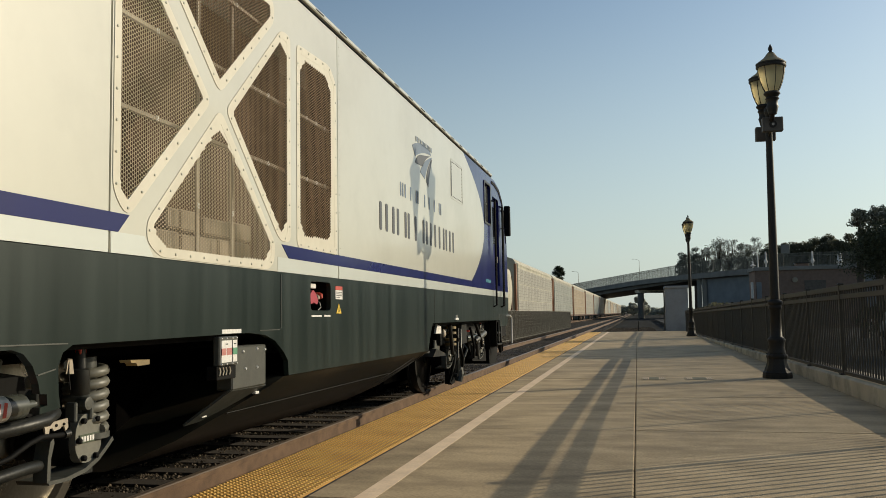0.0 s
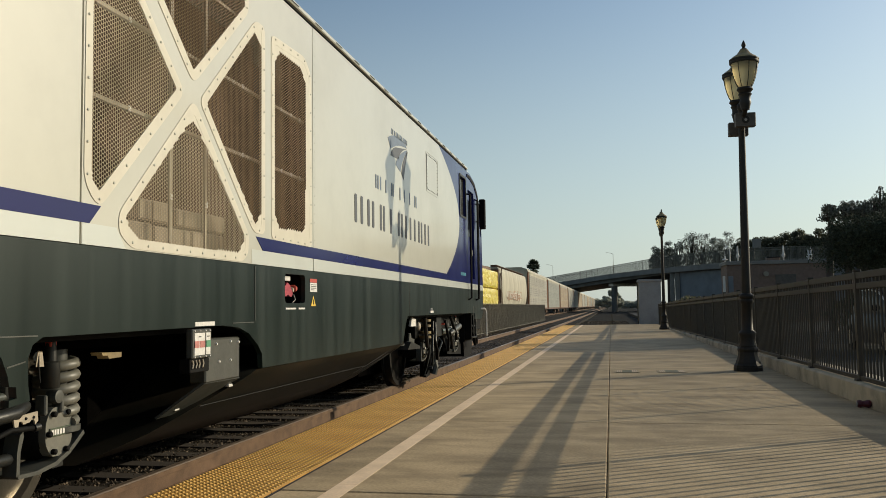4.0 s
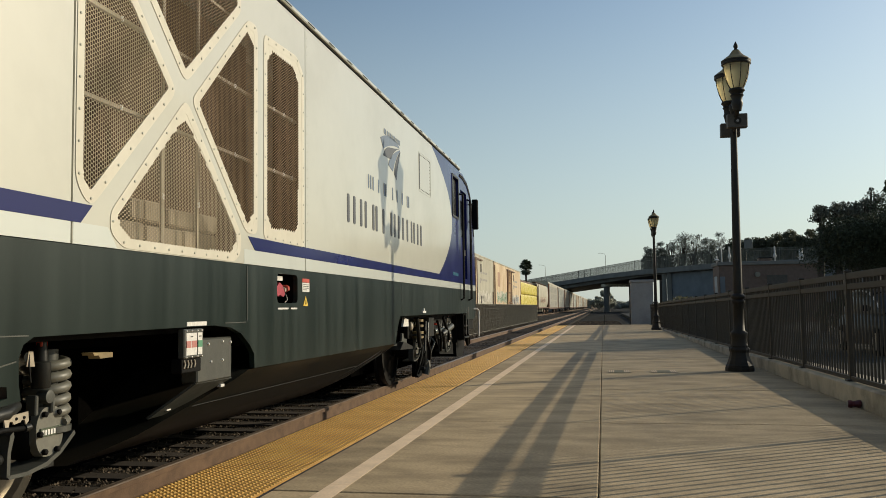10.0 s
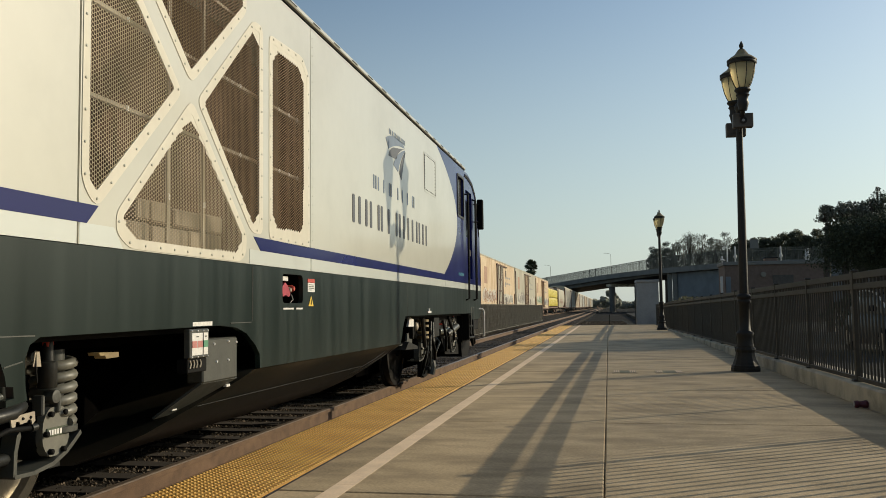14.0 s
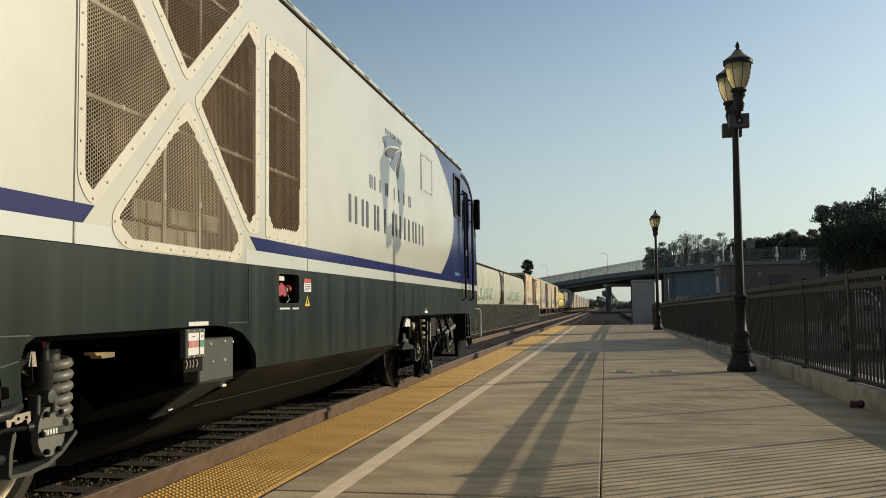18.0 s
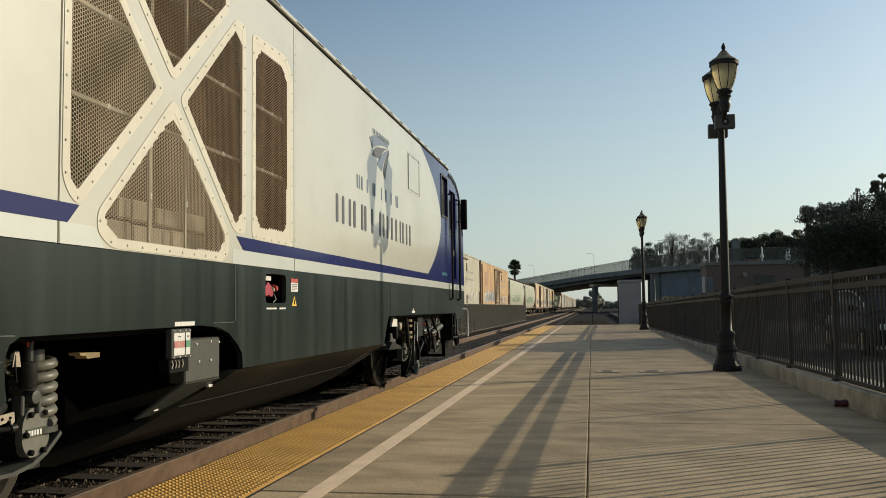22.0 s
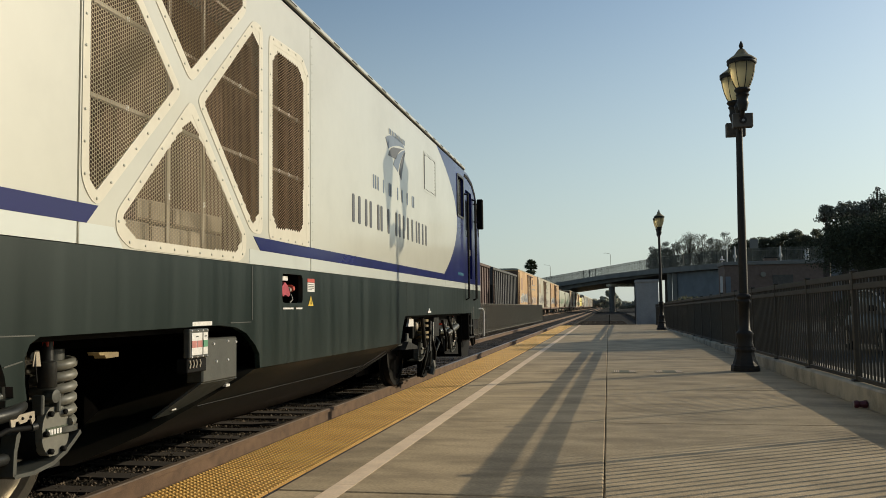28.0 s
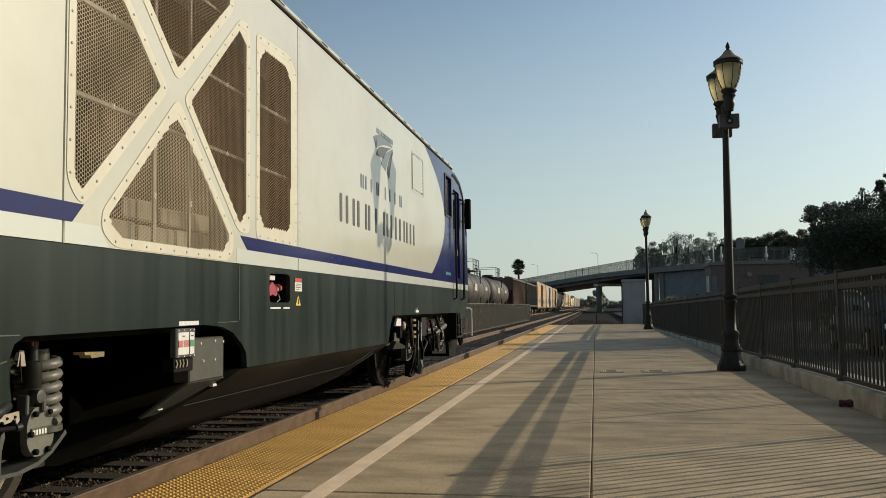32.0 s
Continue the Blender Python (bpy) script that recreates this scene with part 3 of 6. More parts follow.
        s.lathe([(.055, -.006), (.055, .004)], (x + .02 * sx, y + d * .285, z), 14, "y")
        part("speaker_cone", s, IRON, sp)
        s = Shape()
        s.lathe([(.02, -.012), (.02, .008)], (x + .02 * sx, y + d * .285, z), 10, "y")
        part("speaker_cap", s, HUTG, sp)
        s = Shape()
        s.box(x - .03, x + .03, y + d * .09 - .05, y + d * .09 + .05, z - .03, z + .03)
        part("speaker_bracket", s, IRON, sp)
    return t


lampA = lamp_post(1.992, 13.48)
lampA.rotation_euler = (0, radians(0.58), 0)
lamp_post(2.13, 36.1, False)

# flat utility covers in the slab
for x0, x1 in ((.03, .40), (.66, 1.08)):
    t = thing("utility_cover", ((x0 + x1) / 2, 13.3, 0), "flat pale-framed utility cover in the platform", "utility cover", "covers in the platform")
    s = Shape()
    s.box(x0, x1, 13.05, 13.55, -.01, .005, .002)
    part("frame", s, CONC, t)
    s = Shape()
    s.box(x0 + .02, x1 - .02, 13.08, 13.52, .003, .008, .002)
    part("lid", s, LIDM, t, "olive-green lid")
    for i in range(3):
        for bx in (x0 + .03 + .03 * i, x1 - .05 - .03 * i):
            s = Shape()
            s.box(bx, bx + .015, 13.1, 13.5, .008, .011)
            part("pale_bar", s, PALE, t)

# crushed red can at the kerb
t = thing("drink_can", (2.335, 8.80, 0), "crushed dark red drink can lying at the kerb", "litter")
s = Shape()
s.lathe([(.024, -.064), (.034, -.056), (.036, -.03), (.028, -.012), (.031, .008), (.039, .034), (.036, .052), (.026, .062)], (2.335, 8.80, .036), 9, "x", .3)
part("can_body", s, mat("dark_red_can", (0.11, 0.014, 0.024), (0.06, 0.012, 0.018), rough=0.4, scale=14, fine_amt=.4), t, "dented dark red body")
s = Shape()
s.lathe([(.025, -.067), (.026, -.0642)], (2.335, 8.80, .036), 12, "x")
part("can_lid", s, STEEL, t)

# ---- cabinet hut past the platform end ----
t = thing("equipment_hut", (2.1, 49, -.52), "pale grey rectangular equipment hut with a flat cap", "hut")
s = Shape()
s.box(1.53, 2.72, 48.2, 50.2, -.52, 2.28, .01)
part("body", s, HUTG, t)
s = Shape()
s.box(1.49, 2.76, 48.14, 50.26, 2.28, 2.42, .015)
part("cap", s, HUTG, t)
s = Shape()
s.tube([(1.46, 48.4, -.5), (1.46, 48.4, 2.2)], .03, 8)
part("conduit", s, GREYL, t)

# ---- fence between the tracks ----
IFX = -6.4
SLATS = mat("dull_brown_fence_slat", (.092, .066, .040), (.048, .036, .023), rough=.85, scale=1.3, island=.45, fine=12, fine_amt=.25, spec=.1)
def mid_fence(y0, w):
    f = thing("wire_fence_panel", (IFX, y0, -.42), "galvanised wire mesh fence panel between the tracks", "fence", "fence between the tracks")
    s = Shape()
    s.tube([(IFX, y0, -.42), (IFX, y0, 1.22)], .014, 8)
    part("post", s, GALV, f)
    for z in (1.2, -.3):
        s = Shape()
        s.tube([(IFX, y0, z), (IFX, y0 + w, z)], .011, 6)
        part("rail", s, GALV, f)
    s = Shape()
    n = int(w / .075)
    for i in range(1, n):
        y = y0 + i * w / n
        s.box(IFX - .0036, IFX + .0036, y - .0036, y + .0036, -.36, 1.2)
    for k in range(8):
        z = -.2 + k * .19
        s.box(IFX - .0022, IFX + .0022, y0, y0 + w, z, z + .004)
    part("wire_mesh", s, GALV, f)
    s = Shape()
    r = random.Random(8)
    y = y0 + .04
    while y < y0 + w - .05:
        s.box(IFX - .012, IFX - .006, y, y + .05, -.34 + r.uniform(0, .10), 1.19 - r.uniform(0, .05))
        y += .067
    tagged(part("slats", s, SLATS, f, "dull brown upright slats"), kind="stuff")
    return f


m0 = mid_fence(9.0, 3.0)
for i in range(1, 25):
    copy_thing(m0, pose(IFX, 9.0 + 3.04 * i, -.42))

# ---- passenger locomotive standing at the platform ----
SX, IX = -2.58, -2.62      # outer and inner face of the side sheets
loco = thing("locomotive", (TRACK1, 7.0, RT), "white, navy and dark green diesel passenger locomotive at the platform", "locomotive")

hull = Shape()
hull.box(-5.55, -3.2, -3.8, 14.6, .95, 3.3)
part("hull", hull, GREYM, loco, "dark inner body")
core = Shape()
core.box(-2.9, -2.66, -3.8, 3.78, 1.0, 3.4)
core.box(-2.9, -2.66, 7.22, 15.5, 1.0, 3.4)
part("inner_wall", core, BLACK, loco)
far = Shape()
far.box(-5.58, -5.54, -3.8, 16.6, .9, 3.52, .01)
part("far_side", far, WHITE, loco)

# roof, with its rounded shoulders
s = Shape()
prof = [(-2.582, 3.52), (-2.59, 3.57), (-2.63, 3.62), (-2.80, 3.66), (-3.3, 3.69), (-4.08, 3.71), (-4.86, 3.69), (-5.36, 3.64), (-5.5, 3.60), (-5.56, 3.545), (-5.575, 3.50)]
s.prism_y(prof, -3.8, 15.85)
part("roof", s, WHITE, loco, smooth=True)
# black strip stands for the shadow in the groove under the lip
s = Shape()
s.box(-2.61, -2.574, -3.8, 15.6, 3.560, 3.574, .003)
gutter = part("roof_gutter", s, BLACK, loco, "black strip for the shadow groove below the roof lip")
s = Shape()
s.box(-2.64, -2.556, -3.8, 15.6, 3.576, 3.620, .008)
part("roof_lip", s, WHITE, gutter, "cream roof lip")
p = Shape()
p.box(-2.5555, -2.551, -.09, .09, 3.590, 3.602, .002)
me = piece_mesh("lip_plate", p, GREYM)
for k in range(32):
    share("lip_plate", me, gutter, (0, -3.5 + k * .6, 0))

# cream side sheets
s = Shape()
s.box(SX, IX, -3.8, 3.795, 1.345, 3.55, .004)
part("side_panel", s, WHITE, loco)
LG = rounded([(3.82, 3.20), (3.82, 1.66), (3.95, 1.535), (4.847, 2.368), (3.908, 3.20)], .085)
TG = rounded([(4.958, 2.450), (5.81, 3.213), (5.79, 3.38), (3.90, 3.38)], .085)
RG = rounded([(5.038, 2.366), (5.93, 3.195), (6.11, 3.195), (6.11, 1.578), (5.90, 1.578)], .075)
BG = rounded([(4.967, 2.356), (5.82, 1.55), (5.80, 1.41), (5.70, 1.352), (4.26, 1.352), (4.135, 1.43), (4.135, 1.54)], .085)
VG = rounded([(6.235, 3.185), (6.235, 1.555), (7.15, 1.545), (7.15, 3.09), (6.98, 3.215)], .07)
RF = [(5.914, 3.101), (5.17, 2.422), (5.154, 2.373), (5.196, 2.296), (5.922, 1.65), (6.037, 1.725), (6.033, 3.029)]
BF = [(4.948, 2.212), (4.904, 2.188), (4.201, 1.546), (4.202, 1.506), (4.334, 1.396), (4.641, 1.400), (5.641, 1.415), (5.735, 1.51), (5.734, 1.571), (5.016, 2.182)]
VF = [(6.31, 2.99), (6.313, 1.754), (6.395, 1.659), (6.914, 1.667), (6.997, 1.738), (7.003, 2.983), (6.892, 3.093), (6.417, 3.091)]
panel = plate([(3.807, 1.345), (7.183, 1.345), (7.183, 3.55), (3.807, 3.55)], [shrink(h, .012) for h in (LG, TG, RG, BG, VG)], IX, SX)
part("grille_panel", panel, WHITE, loco)
def perforated_sheet(outline, x, area=None, pitch=.0232, hole=.0111):
    """A sheet of six-sided cells, each with a round hole, but solid along its rim."""
    rim, field = shrink(outline, .026), area or shrink(outline, .058)

    def inside(y, z, loop):
        c = False
        for i in range(len(loop)):
            (ay, az), (by, bz) = loop[i], loop[i - 1]
            if (az > z) != (bz > z) and y < (by - ay) * (z - az) / (bz - az) + ay:
                c = not c
        return c

    s = Shape()
    r = pitch / math.sqrt(3)
    cell = [(r * math.cos(k * math.pi / 3), r * math.sin(k * math.pi / 3)) for k in range(6)]
    bore = [(hole * math.cos(k * math.pi / 3), hole * math.sin(k * math.pi / 3)) for k in range(6)]
    ring = [(k, (k + 1) % 6, 6 + (k + 1) % 6, 6 + k) for k in range(6)] + [(6 + k, 6 + (k + 1) % 6, 12 + (k + 1) % 6, 12 + k) for k in range(6)]
    ys, zs = [p[0] for p in outline], [p[1] for p in outline]
    col = 0
    y = min(ys)
    while y < max(ys):
        z = min(zs) + (pitch / 2 if col % 2 else 0)
        while z < max(zs):
            if inside(y, z, rim):
                v = [(x, y + a, z + b) for a, b in cell]
                if inside(y, z, field):
                    s.add(v + [(x, y + a, z + b) for a, b in bore] + [(x - .0015, y + a, z + b) for a, b in bore], ring)
                else:
                    s.add(v, [(0, 1, 2, 3, 4, 5)])
            z += pitch
        y += pitch * .8660254
        col += 1
    return s


for outline, field in ((LG, None), (TG, None), (RG, RF), (BG, BF), (VG, VF)):
    fr = part("grille_frame", plate(outline, [rounded(shrink(outline[2::5], .048), .02)], SX - .004, SX + .004), SHEETW, loco, "bolted cream frame round a grille")
    # sheets seen more aslant take the strand colour with painted shade
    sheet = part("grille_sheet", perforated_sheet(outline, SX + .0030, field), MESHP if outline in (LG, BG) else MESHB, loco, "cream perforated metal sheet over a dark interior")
    bm = bmesh.new()
    bm.from_mesh(sheet.data)
    bmesh.ops.remove_doubles(bm, verts=bm.verts, dist=1e-4)
    bmesh.ops.recalc_face_normals(bm, faces=bm.faces)
    bm.to_mesh(sheet.data)
    bm.free()
    sheet.data.materials.append(SHEETW)
    for f in sheet.data.polygons:
        f.material_index = 1 if len(f.vertices) == 6 else 0
    # bolts round the frame
    b = Shape()
    o = shrink(outline, .024)
    acc = 0
    for i in range(len(o)):
        p, q = Vector(o[i]), Vector(o[(i + 1) % len(o)])
        L = (q - p).length
        d = -acc
        while d + .165 <= L:
            d += .165
            c = p + (q - p) * (d / L)
            b.lathe([(.0078, SX + .004), (.0078, SX + .0085), (.004, SX + .0105)], (0, c.x, c.y), 6, "x")
        acc = L - d if d > -acc else acc + L
    tagged(part("bolts", b, WHITE, fr), kind="stuff")
# what shows behind the sheets
for z in (2.145, 2.66, 3.17):
    s = Shape()
    s.box(-2.675, -2.65, 3.84, 7.16, z, z + .022)
    bar = part("cross_bar", s, TAN, loco, "pale cross bar behind the grilles")
    for y in (4.34, 4.86, 5.33, 5.86, 6.62, 6.84, 7.04):
        s = Shape()
        s.box(-2.652, -2.642, y - .012, y + .012, z - .006, z + .026, .003)
        part("bar_clip", s, PAPER, bar)
for y in (4.852, 5.322):
    s = Shape()
    s.box(-2.69, -2.676, y, y + .03, 1.36, 3.4)
    up = part("upright", s, TAN, loco, "pale upright behind the grilles")
    s = Shape()
    s.box(-2.677, -2.668, y + .004, y + .026, 1.70, 1.74, .003)
    part("bar_clip", s, PAPER, up)
for y, w, z0, z in ((4.71, .15, 1.57, 1.70), (4.87, .23, 1.57, 1.705), (5.18, .34, 1.57, 1.685), (5.53, .36, 1.57, 1.695), (4.56, .31, 1.36, 1.555), (4.885, .19, 1.36, 1.545), (5.10, .26, 1.36, 1.55), (5.385, .49, 1.36, 1.555)):
    s = Shape()
    s.box(-3.1, -2.80, y, y + w, z0, z, .012)
    part("radiator_block", s, DUSTT, loco, "dull cooling equipment behind the grille")
s = Shape()
s.box(-3.19, -3.15, 3.8, 7.2, 1.34, 3.4)
part("inner_bulkhead", s, BROWNI, loco)

ARC = []
for k in range(17):
    u = k / 16
    a, b, c = Vector((12.97, 3.55)), Vector((16.24, 2.63)), Vector((13.49, 1.555))
    p = a * (1 - u) ** 2 + b * 2 * u * (1 - u) + c * u * u
    ARC.append((p.x, p.y))
s = Shape()
part("side_panel", plate([(7.197, 1.345), (7.197, 3.55)] + ARC + [(13.55, 1.345)], [], IX, SX), WHITE, loco)
nose_top = [(15.6, 3.55), (15.95, 3.55), (16.5, 3.47), (16.88, 3.30), (17.1, 3.10), (17.38, 2.46), (17.44, 1.41), (17.44, .93)]
door = rounded([(15.66, 1.30), (15.66, 3.22), (16.38, 3.22), (16.38, 1.30)], .06)
win = rounded([(14.82, 2.66), (14.82, 3.36), (15.42, 3.36), (15.42, 2.66)], .05)
part("cab_side", plate([(a + .003, b) for a, b in ARC][::-1] + nose_top[:-2] + [(17.42, 1.555)], [win, door], IX, SX), BLUE, loco, "navy blue cab side")
s = Shape()
s.prism([(13.553, 1.345), (13.553, 1.553), (17.42, 1.553), (17.44, 1.345)], IX, SX)
part("cab_sill", s, WHITE, loco)
s = Shape()
s.prism([(y - .02, z - .015) for y, z in nose_top] + [(14.6, .93), (14.6, 3.49)], -5.55, -2.64)
part("nose", s, BLUE, loco, "sloping navy blue cab front")
# blue stripe, laid on the cream sheets
s = Shape()
s.prism([(-3.8, 1.455), (3.87, 1.455), (3.97, 1.553), (-3.8, 1.553)], SX + .0005, SX + .004)
s.prism([(6.07, 1.455), (13.553, 1.455), (13.553, 1.553), (5.94, 1.553)], SX + .0005, SX + .004)
s.prism([(13.556, 1.455), (17.42, 1.455), (17.42, 1.5545), (13.556, 1.5545)], SX + .0005, SX + .004)
part("stripe", s, BLUE, loco, "navy blue stripe")
# cooler white band below the stripe
for y0, y1, tilt in ((-3.8, 3.79, 0), (3.812, 4.115, .09), (5.87, 7.18, 0), (7.2, 13.55, 0), (13.556, 17.42, 0)):
    s = Shape()
    s.prism([(y0, 1.3455), (y1 + tilt, 1.3455), (y1, 1.4545), (y0, 1.4545)], SX + .0005, SX + .002)
    part("sill_band", s, WHITEC, loco, "cool white band below the stripe")
# louvre window and door of the cab
s = Shape()
s.box(-2.66, -2.62, 14.8, 15.44, 2.64, 3.38)
part("side_window", s, mat("tinted_window_glass", (.05, .048, .038), (.035, .034, .028), rough=.22, bump=0, fine_amt=.03), loco, "dark cab side window")
s = Shape()
s.add([(SX + .003, y, z) for y, z in win] , [tuple(range(len(win)))])
fr = part("window_frame", plate([(y, z) for y, z in rounded([(14.78, 2.62), (14.78, 3.40), (15.46, 3.40), (15.46, 2.62)], .06)], [win], SX, SX + .012), GREYM, loco)
s = Shape()
s.box(-2.68, -2.63, 15.64, 16.40, 1.0, 3.24, .005)
dr = part("cab_door", s, BLUE, loco, "recessed navy cab door")
s = Shape()
s.box(-2.632, -2.625, 15.80, 16.22, 2.35, 3.05, .002)
part("door_window", s, WINDOW, dr)
s = Shape()
s.box(-2.63, -2.60, 16.26, 16.32, 2.0, 2.12, .006)
part("door_handle", s, STEEL, dr)
for y in (15.58, 15.62, 16.46, 16.56):
    s = Shape()
    s.tube([(-2.58, y, 3.12), (-2.52, y, 3.10), (-2.52, y, 1.18), (-2.58, y, 1.15)], .016, 8)
    part("handrail", s, BLACK, loco, "black vertical grab rail")
# black seal round the windscreen
seal = [(15.62, 3.50), (15.95, 3.50), (16.47, 3.43), (16.83, 3.27), (17.05, 3.06), (17.30, 2.50)]
s = Shape()
s.prism(seal + [(y - .05, z - .055) for y, z in seal[::-1]], SX, SX + .01)
part("window_seal", s, BLACK, loco, "black windscreen seal")
# mirror
s = Shape()
s.box(-2.53, -2.41, 16.75, 16.86, 2.56, 3.16, .015)
mir = part("mirror", s, BLACK, loco, "tall black wing mirror")
for z in (2.7, 3.05):
    s = Shape()
    s.tube([(-2.62, 16.6, z), (-2.45, 16.8, z)], .014, 6)
    part("mirror_arm", s, BLACK, mir)
# small hatch outlined by rivets
s = Shape()
for i in range(10):
    z = 2.76 + i * .052
    for y in (12.06, 12.80):
        s.lathe([(.009, SX + .0005), (.007, SX + .006)], (0, y, z), 6, "x")
for i in range(9):
    y = 12.06 + i * .0925
    for z in (2.74, 3.25):
        s.lathe([(.009, SX + .0005), (.007, SX + .006)], (0, y, z), 6, "x")
hh = part("access_hatch", plate(rounded([(12.0, 2.70), (12.0, 3.29), (12.86, 3.29), (12.86, 2.70)], .03), [rounded([(12.01, 2.71), (12.01, 3.28), (12.85, 3.28), (12.85, 2.71)], .03)], SX - .002, SX + .003), WHITE, loco, "riveted square hatch")
part("rivets", s, GREYM, hh)
# dark strip on the sheet paints the shadow in the hatch's left gap
s = Shape()
s.box(SX + .0005, SX + .004, 12.035, 12.06, 2.735, 3.25)
part("hatch_gap", s, GREYM, hh, "dark strip laid on for the shadow gap beside the hatch")
# rows of rivets on the seams
s = Shape()
for y in (7.235,):
    for i in range(24):
        s.lathe([(.007, SX + .0005), (.005, SX + .005)], (0, y, 1.62 + i * .08), 5, "x")
tagged(part("seam_rivets", s, WHITE, loco), kind="stuff")

# plain bars in place of the lettering, and the emblem
def bars(name, spans, z0, z1, stroke, material, label):
    """One upright bar for a narrow sign, one at each side of a wide one."""
    for a, b in spans:
        for c in ((a, b - stroke) if b - a > 2.4 * stroke else (a,)):
            s = plate(rounded([(c, z0), (c + stroke, z0), (c + stroke, z1), (c, z1)], stroke * .3, 2), [], SX + .001, SX + .004)
            part(name, s, material, loco, label)


bars("lettering_bar", ((10.0, 10.1), (10.15, 10.27), (10.31, 10.42), (10.45, 10.55), (10.6, 10.7), (10.73, 10.83)), 3.14, 3.208, .035, SLATE, "small slate lettering bars")
bars("lettering_bar", ((9.26, 9.40), (9.46, 9.75), (9.97, 10.10), (10.39, 10.45), (10.63, 10.72), (10.92, 10.98), (11.21, 11.35)), 2.37, 2.53, .05, SLATE, "grey lettering bars")
bars("lettering_bar", ((8.45, 8.755), (8.93, 9.2), (9.44, 9.665), (9.90, 10.09), (10.29, 10.55), (10.68, 10.77), (10.93, 11.265), (11.44, 11.69), (11.84, 12.15)), 1.905, 2.205, .085, INK, "large charcoal lettering bars")
bars("lettering_bar", ((14.82, 14.90), (14.93, 15.01), (15.04, 15.12), (15.15, 15.23), (15.26, 15.34)), 1.575, 1.635, .05, TEAL, "teal number bars")
def blade(a, b, c, d, e, f):
    """A sail-shaped outline: a curve from a by b to c, and one back from d by e to f."""
    out = []
    for p, q, r in ((a, b, c), (d, e, f)):
        for n in range(9):
            u = n / 8
            out.append(tuple(p[m] * (1 - u) ** 2 + q[m] * 2 * u * (1 - u) + r[m] * u * u for m in (0, 1)))
    return out


for pts, m in ((((9.83, 3.06), (10.15, 3.20), (10.72, 3.145), (10.80, 3.10), (10.35, 3.09), (9.97, 2.95)), SLATE),
               (((9.96, 2.865), (10.05, 3.0), (10.30, 3.02), (10.80, 3.088), (10.45, 3.02), (10.34, 2.88)), INK),
               (((10.21, 2.79), (10.30, 2.95), (10.82, 3.08), (10.83, 3.07), (10.55, 2.93), (10.44, 2.735)), SLATE),
               (((10.50, 2.72), (10.56, 2.92), (10.84, 3.062), (10.85, 3.05), (10.72, 2.90), (10.62, 2.66)), INK)):
    s = Shape()
    s.prism(blade(*pts), SX + .001, SX + .004)
    part("emblem", s, m, loco, "slate blue sail-shaped emblem")

# green skirt
low = [(-3.8, 1.341), (-3.8, .62), (.2, .62), (.25, .80), (.4, .885), (2.90, .885), (3.13, .885), (3.20, .865), (3.26, .81), (3.30, .73), (3.31, .685), (3.355, .68), (3.36, .63), (3.31, .625), (3.31, .595), (3.45, .61), (3.435, .68), (3.43, .80), (3.46, .86), (3.53, .893), (5.4, .905), (5.65, .885),
       (5.82, .84), (5.98, .75), (6.06, .68), (6.07, .573), (10.50, .563), (10.56, .66), (10.66, .80), (10.76, .905), (15.0, .905), (15.06, .90)]
part("skirt", plate(low + [(15.6, .90), (15.6, 1.341)], [rounded([(6.52, 1.06), (6.52, 1.30), (6.99, 1.30), (6.99, 1.06)], .05)], IX, SX), GREEN, loco, "dark green-grey side skirt with streaks")
s = Shape()
s.prism([(15.606, .90), (15.606, 1.341), (17.43, 1.341), (17.42, .93), (17.2, .78), (16.3, .78), (16.3, .90)], IX, SX)
part("front_skirt", s, GREEN, loco)
# weld seams on the skirt
for o in ([(10.86, .91), (10.866, .91), (10.866, 1.33), (10.86, 1.33)], [(5.92, .93), (5.928, .93), (5.928, 1.33), (5.92, 1.33)], [(2.75, .905), (3.49, .897), (3.49, .903), (2.75, .912)],
          [(3.29, .765), (3.41, .785), (3.41, .79), (3.29, .771)], [(5.55, .915), (5.9, .915), (5.9, .921), (5.55, .921)]):
    s = Shape()
    s.prism(o, SX, SX + .004)
    part("seam", s, GREYL, loco)

# fuel tank with rounded bottom
s = Shape()
tk = [(-2.602, .566), (-2.65, .505), (-2.74, .425), (-2.83, .345), (-3.0, .205), (-3.28, .06), (-4.9, .0), (-5.2, .12), (-5.4, .32), (-5.55, .6)]
n = len(tk)
ends = ((6.10, 4.95), (10.72, 9.55))
vs = []
for top, bot in ends:
    for x, z in tk:
        u = max(0, (0.6 - z)) / .485
        vs.append((x, top + (bot - top) * u, z))
s.add(vs, [tuple(range(n)), tuple(range(n, 2 * n))[::-1]] + [(i, (i + 1) % n, n + (i + 1) % n, n + i) for i in range(n)])
part("fuel_tank", s, DUSTY, loco, "dark green fuel tank with a rounded bottom", smooth=True)
s = Shape()
s.tube([(-2.826, 5.55, .345), (-2.826, 9.6, .345)], .003, 5)
part("weld_seam", s, GREYM, loco)
for a in (9.35, 9.62):
    s = Shape()
    s.tube([(-2.66, a + .75, .505), (-2.75, a + .5, .41), (-2.99, a, .225), (-3.2, a - .3, .15)], .010, 6)
    part("tank_strap", s, BLACK, loco, "slanting strap under the tank")
s = Shape()
s.box(-5.4, -2.75, -3.6, 17.0, .86, .98)
part("underframe", s, BLACK, loco)
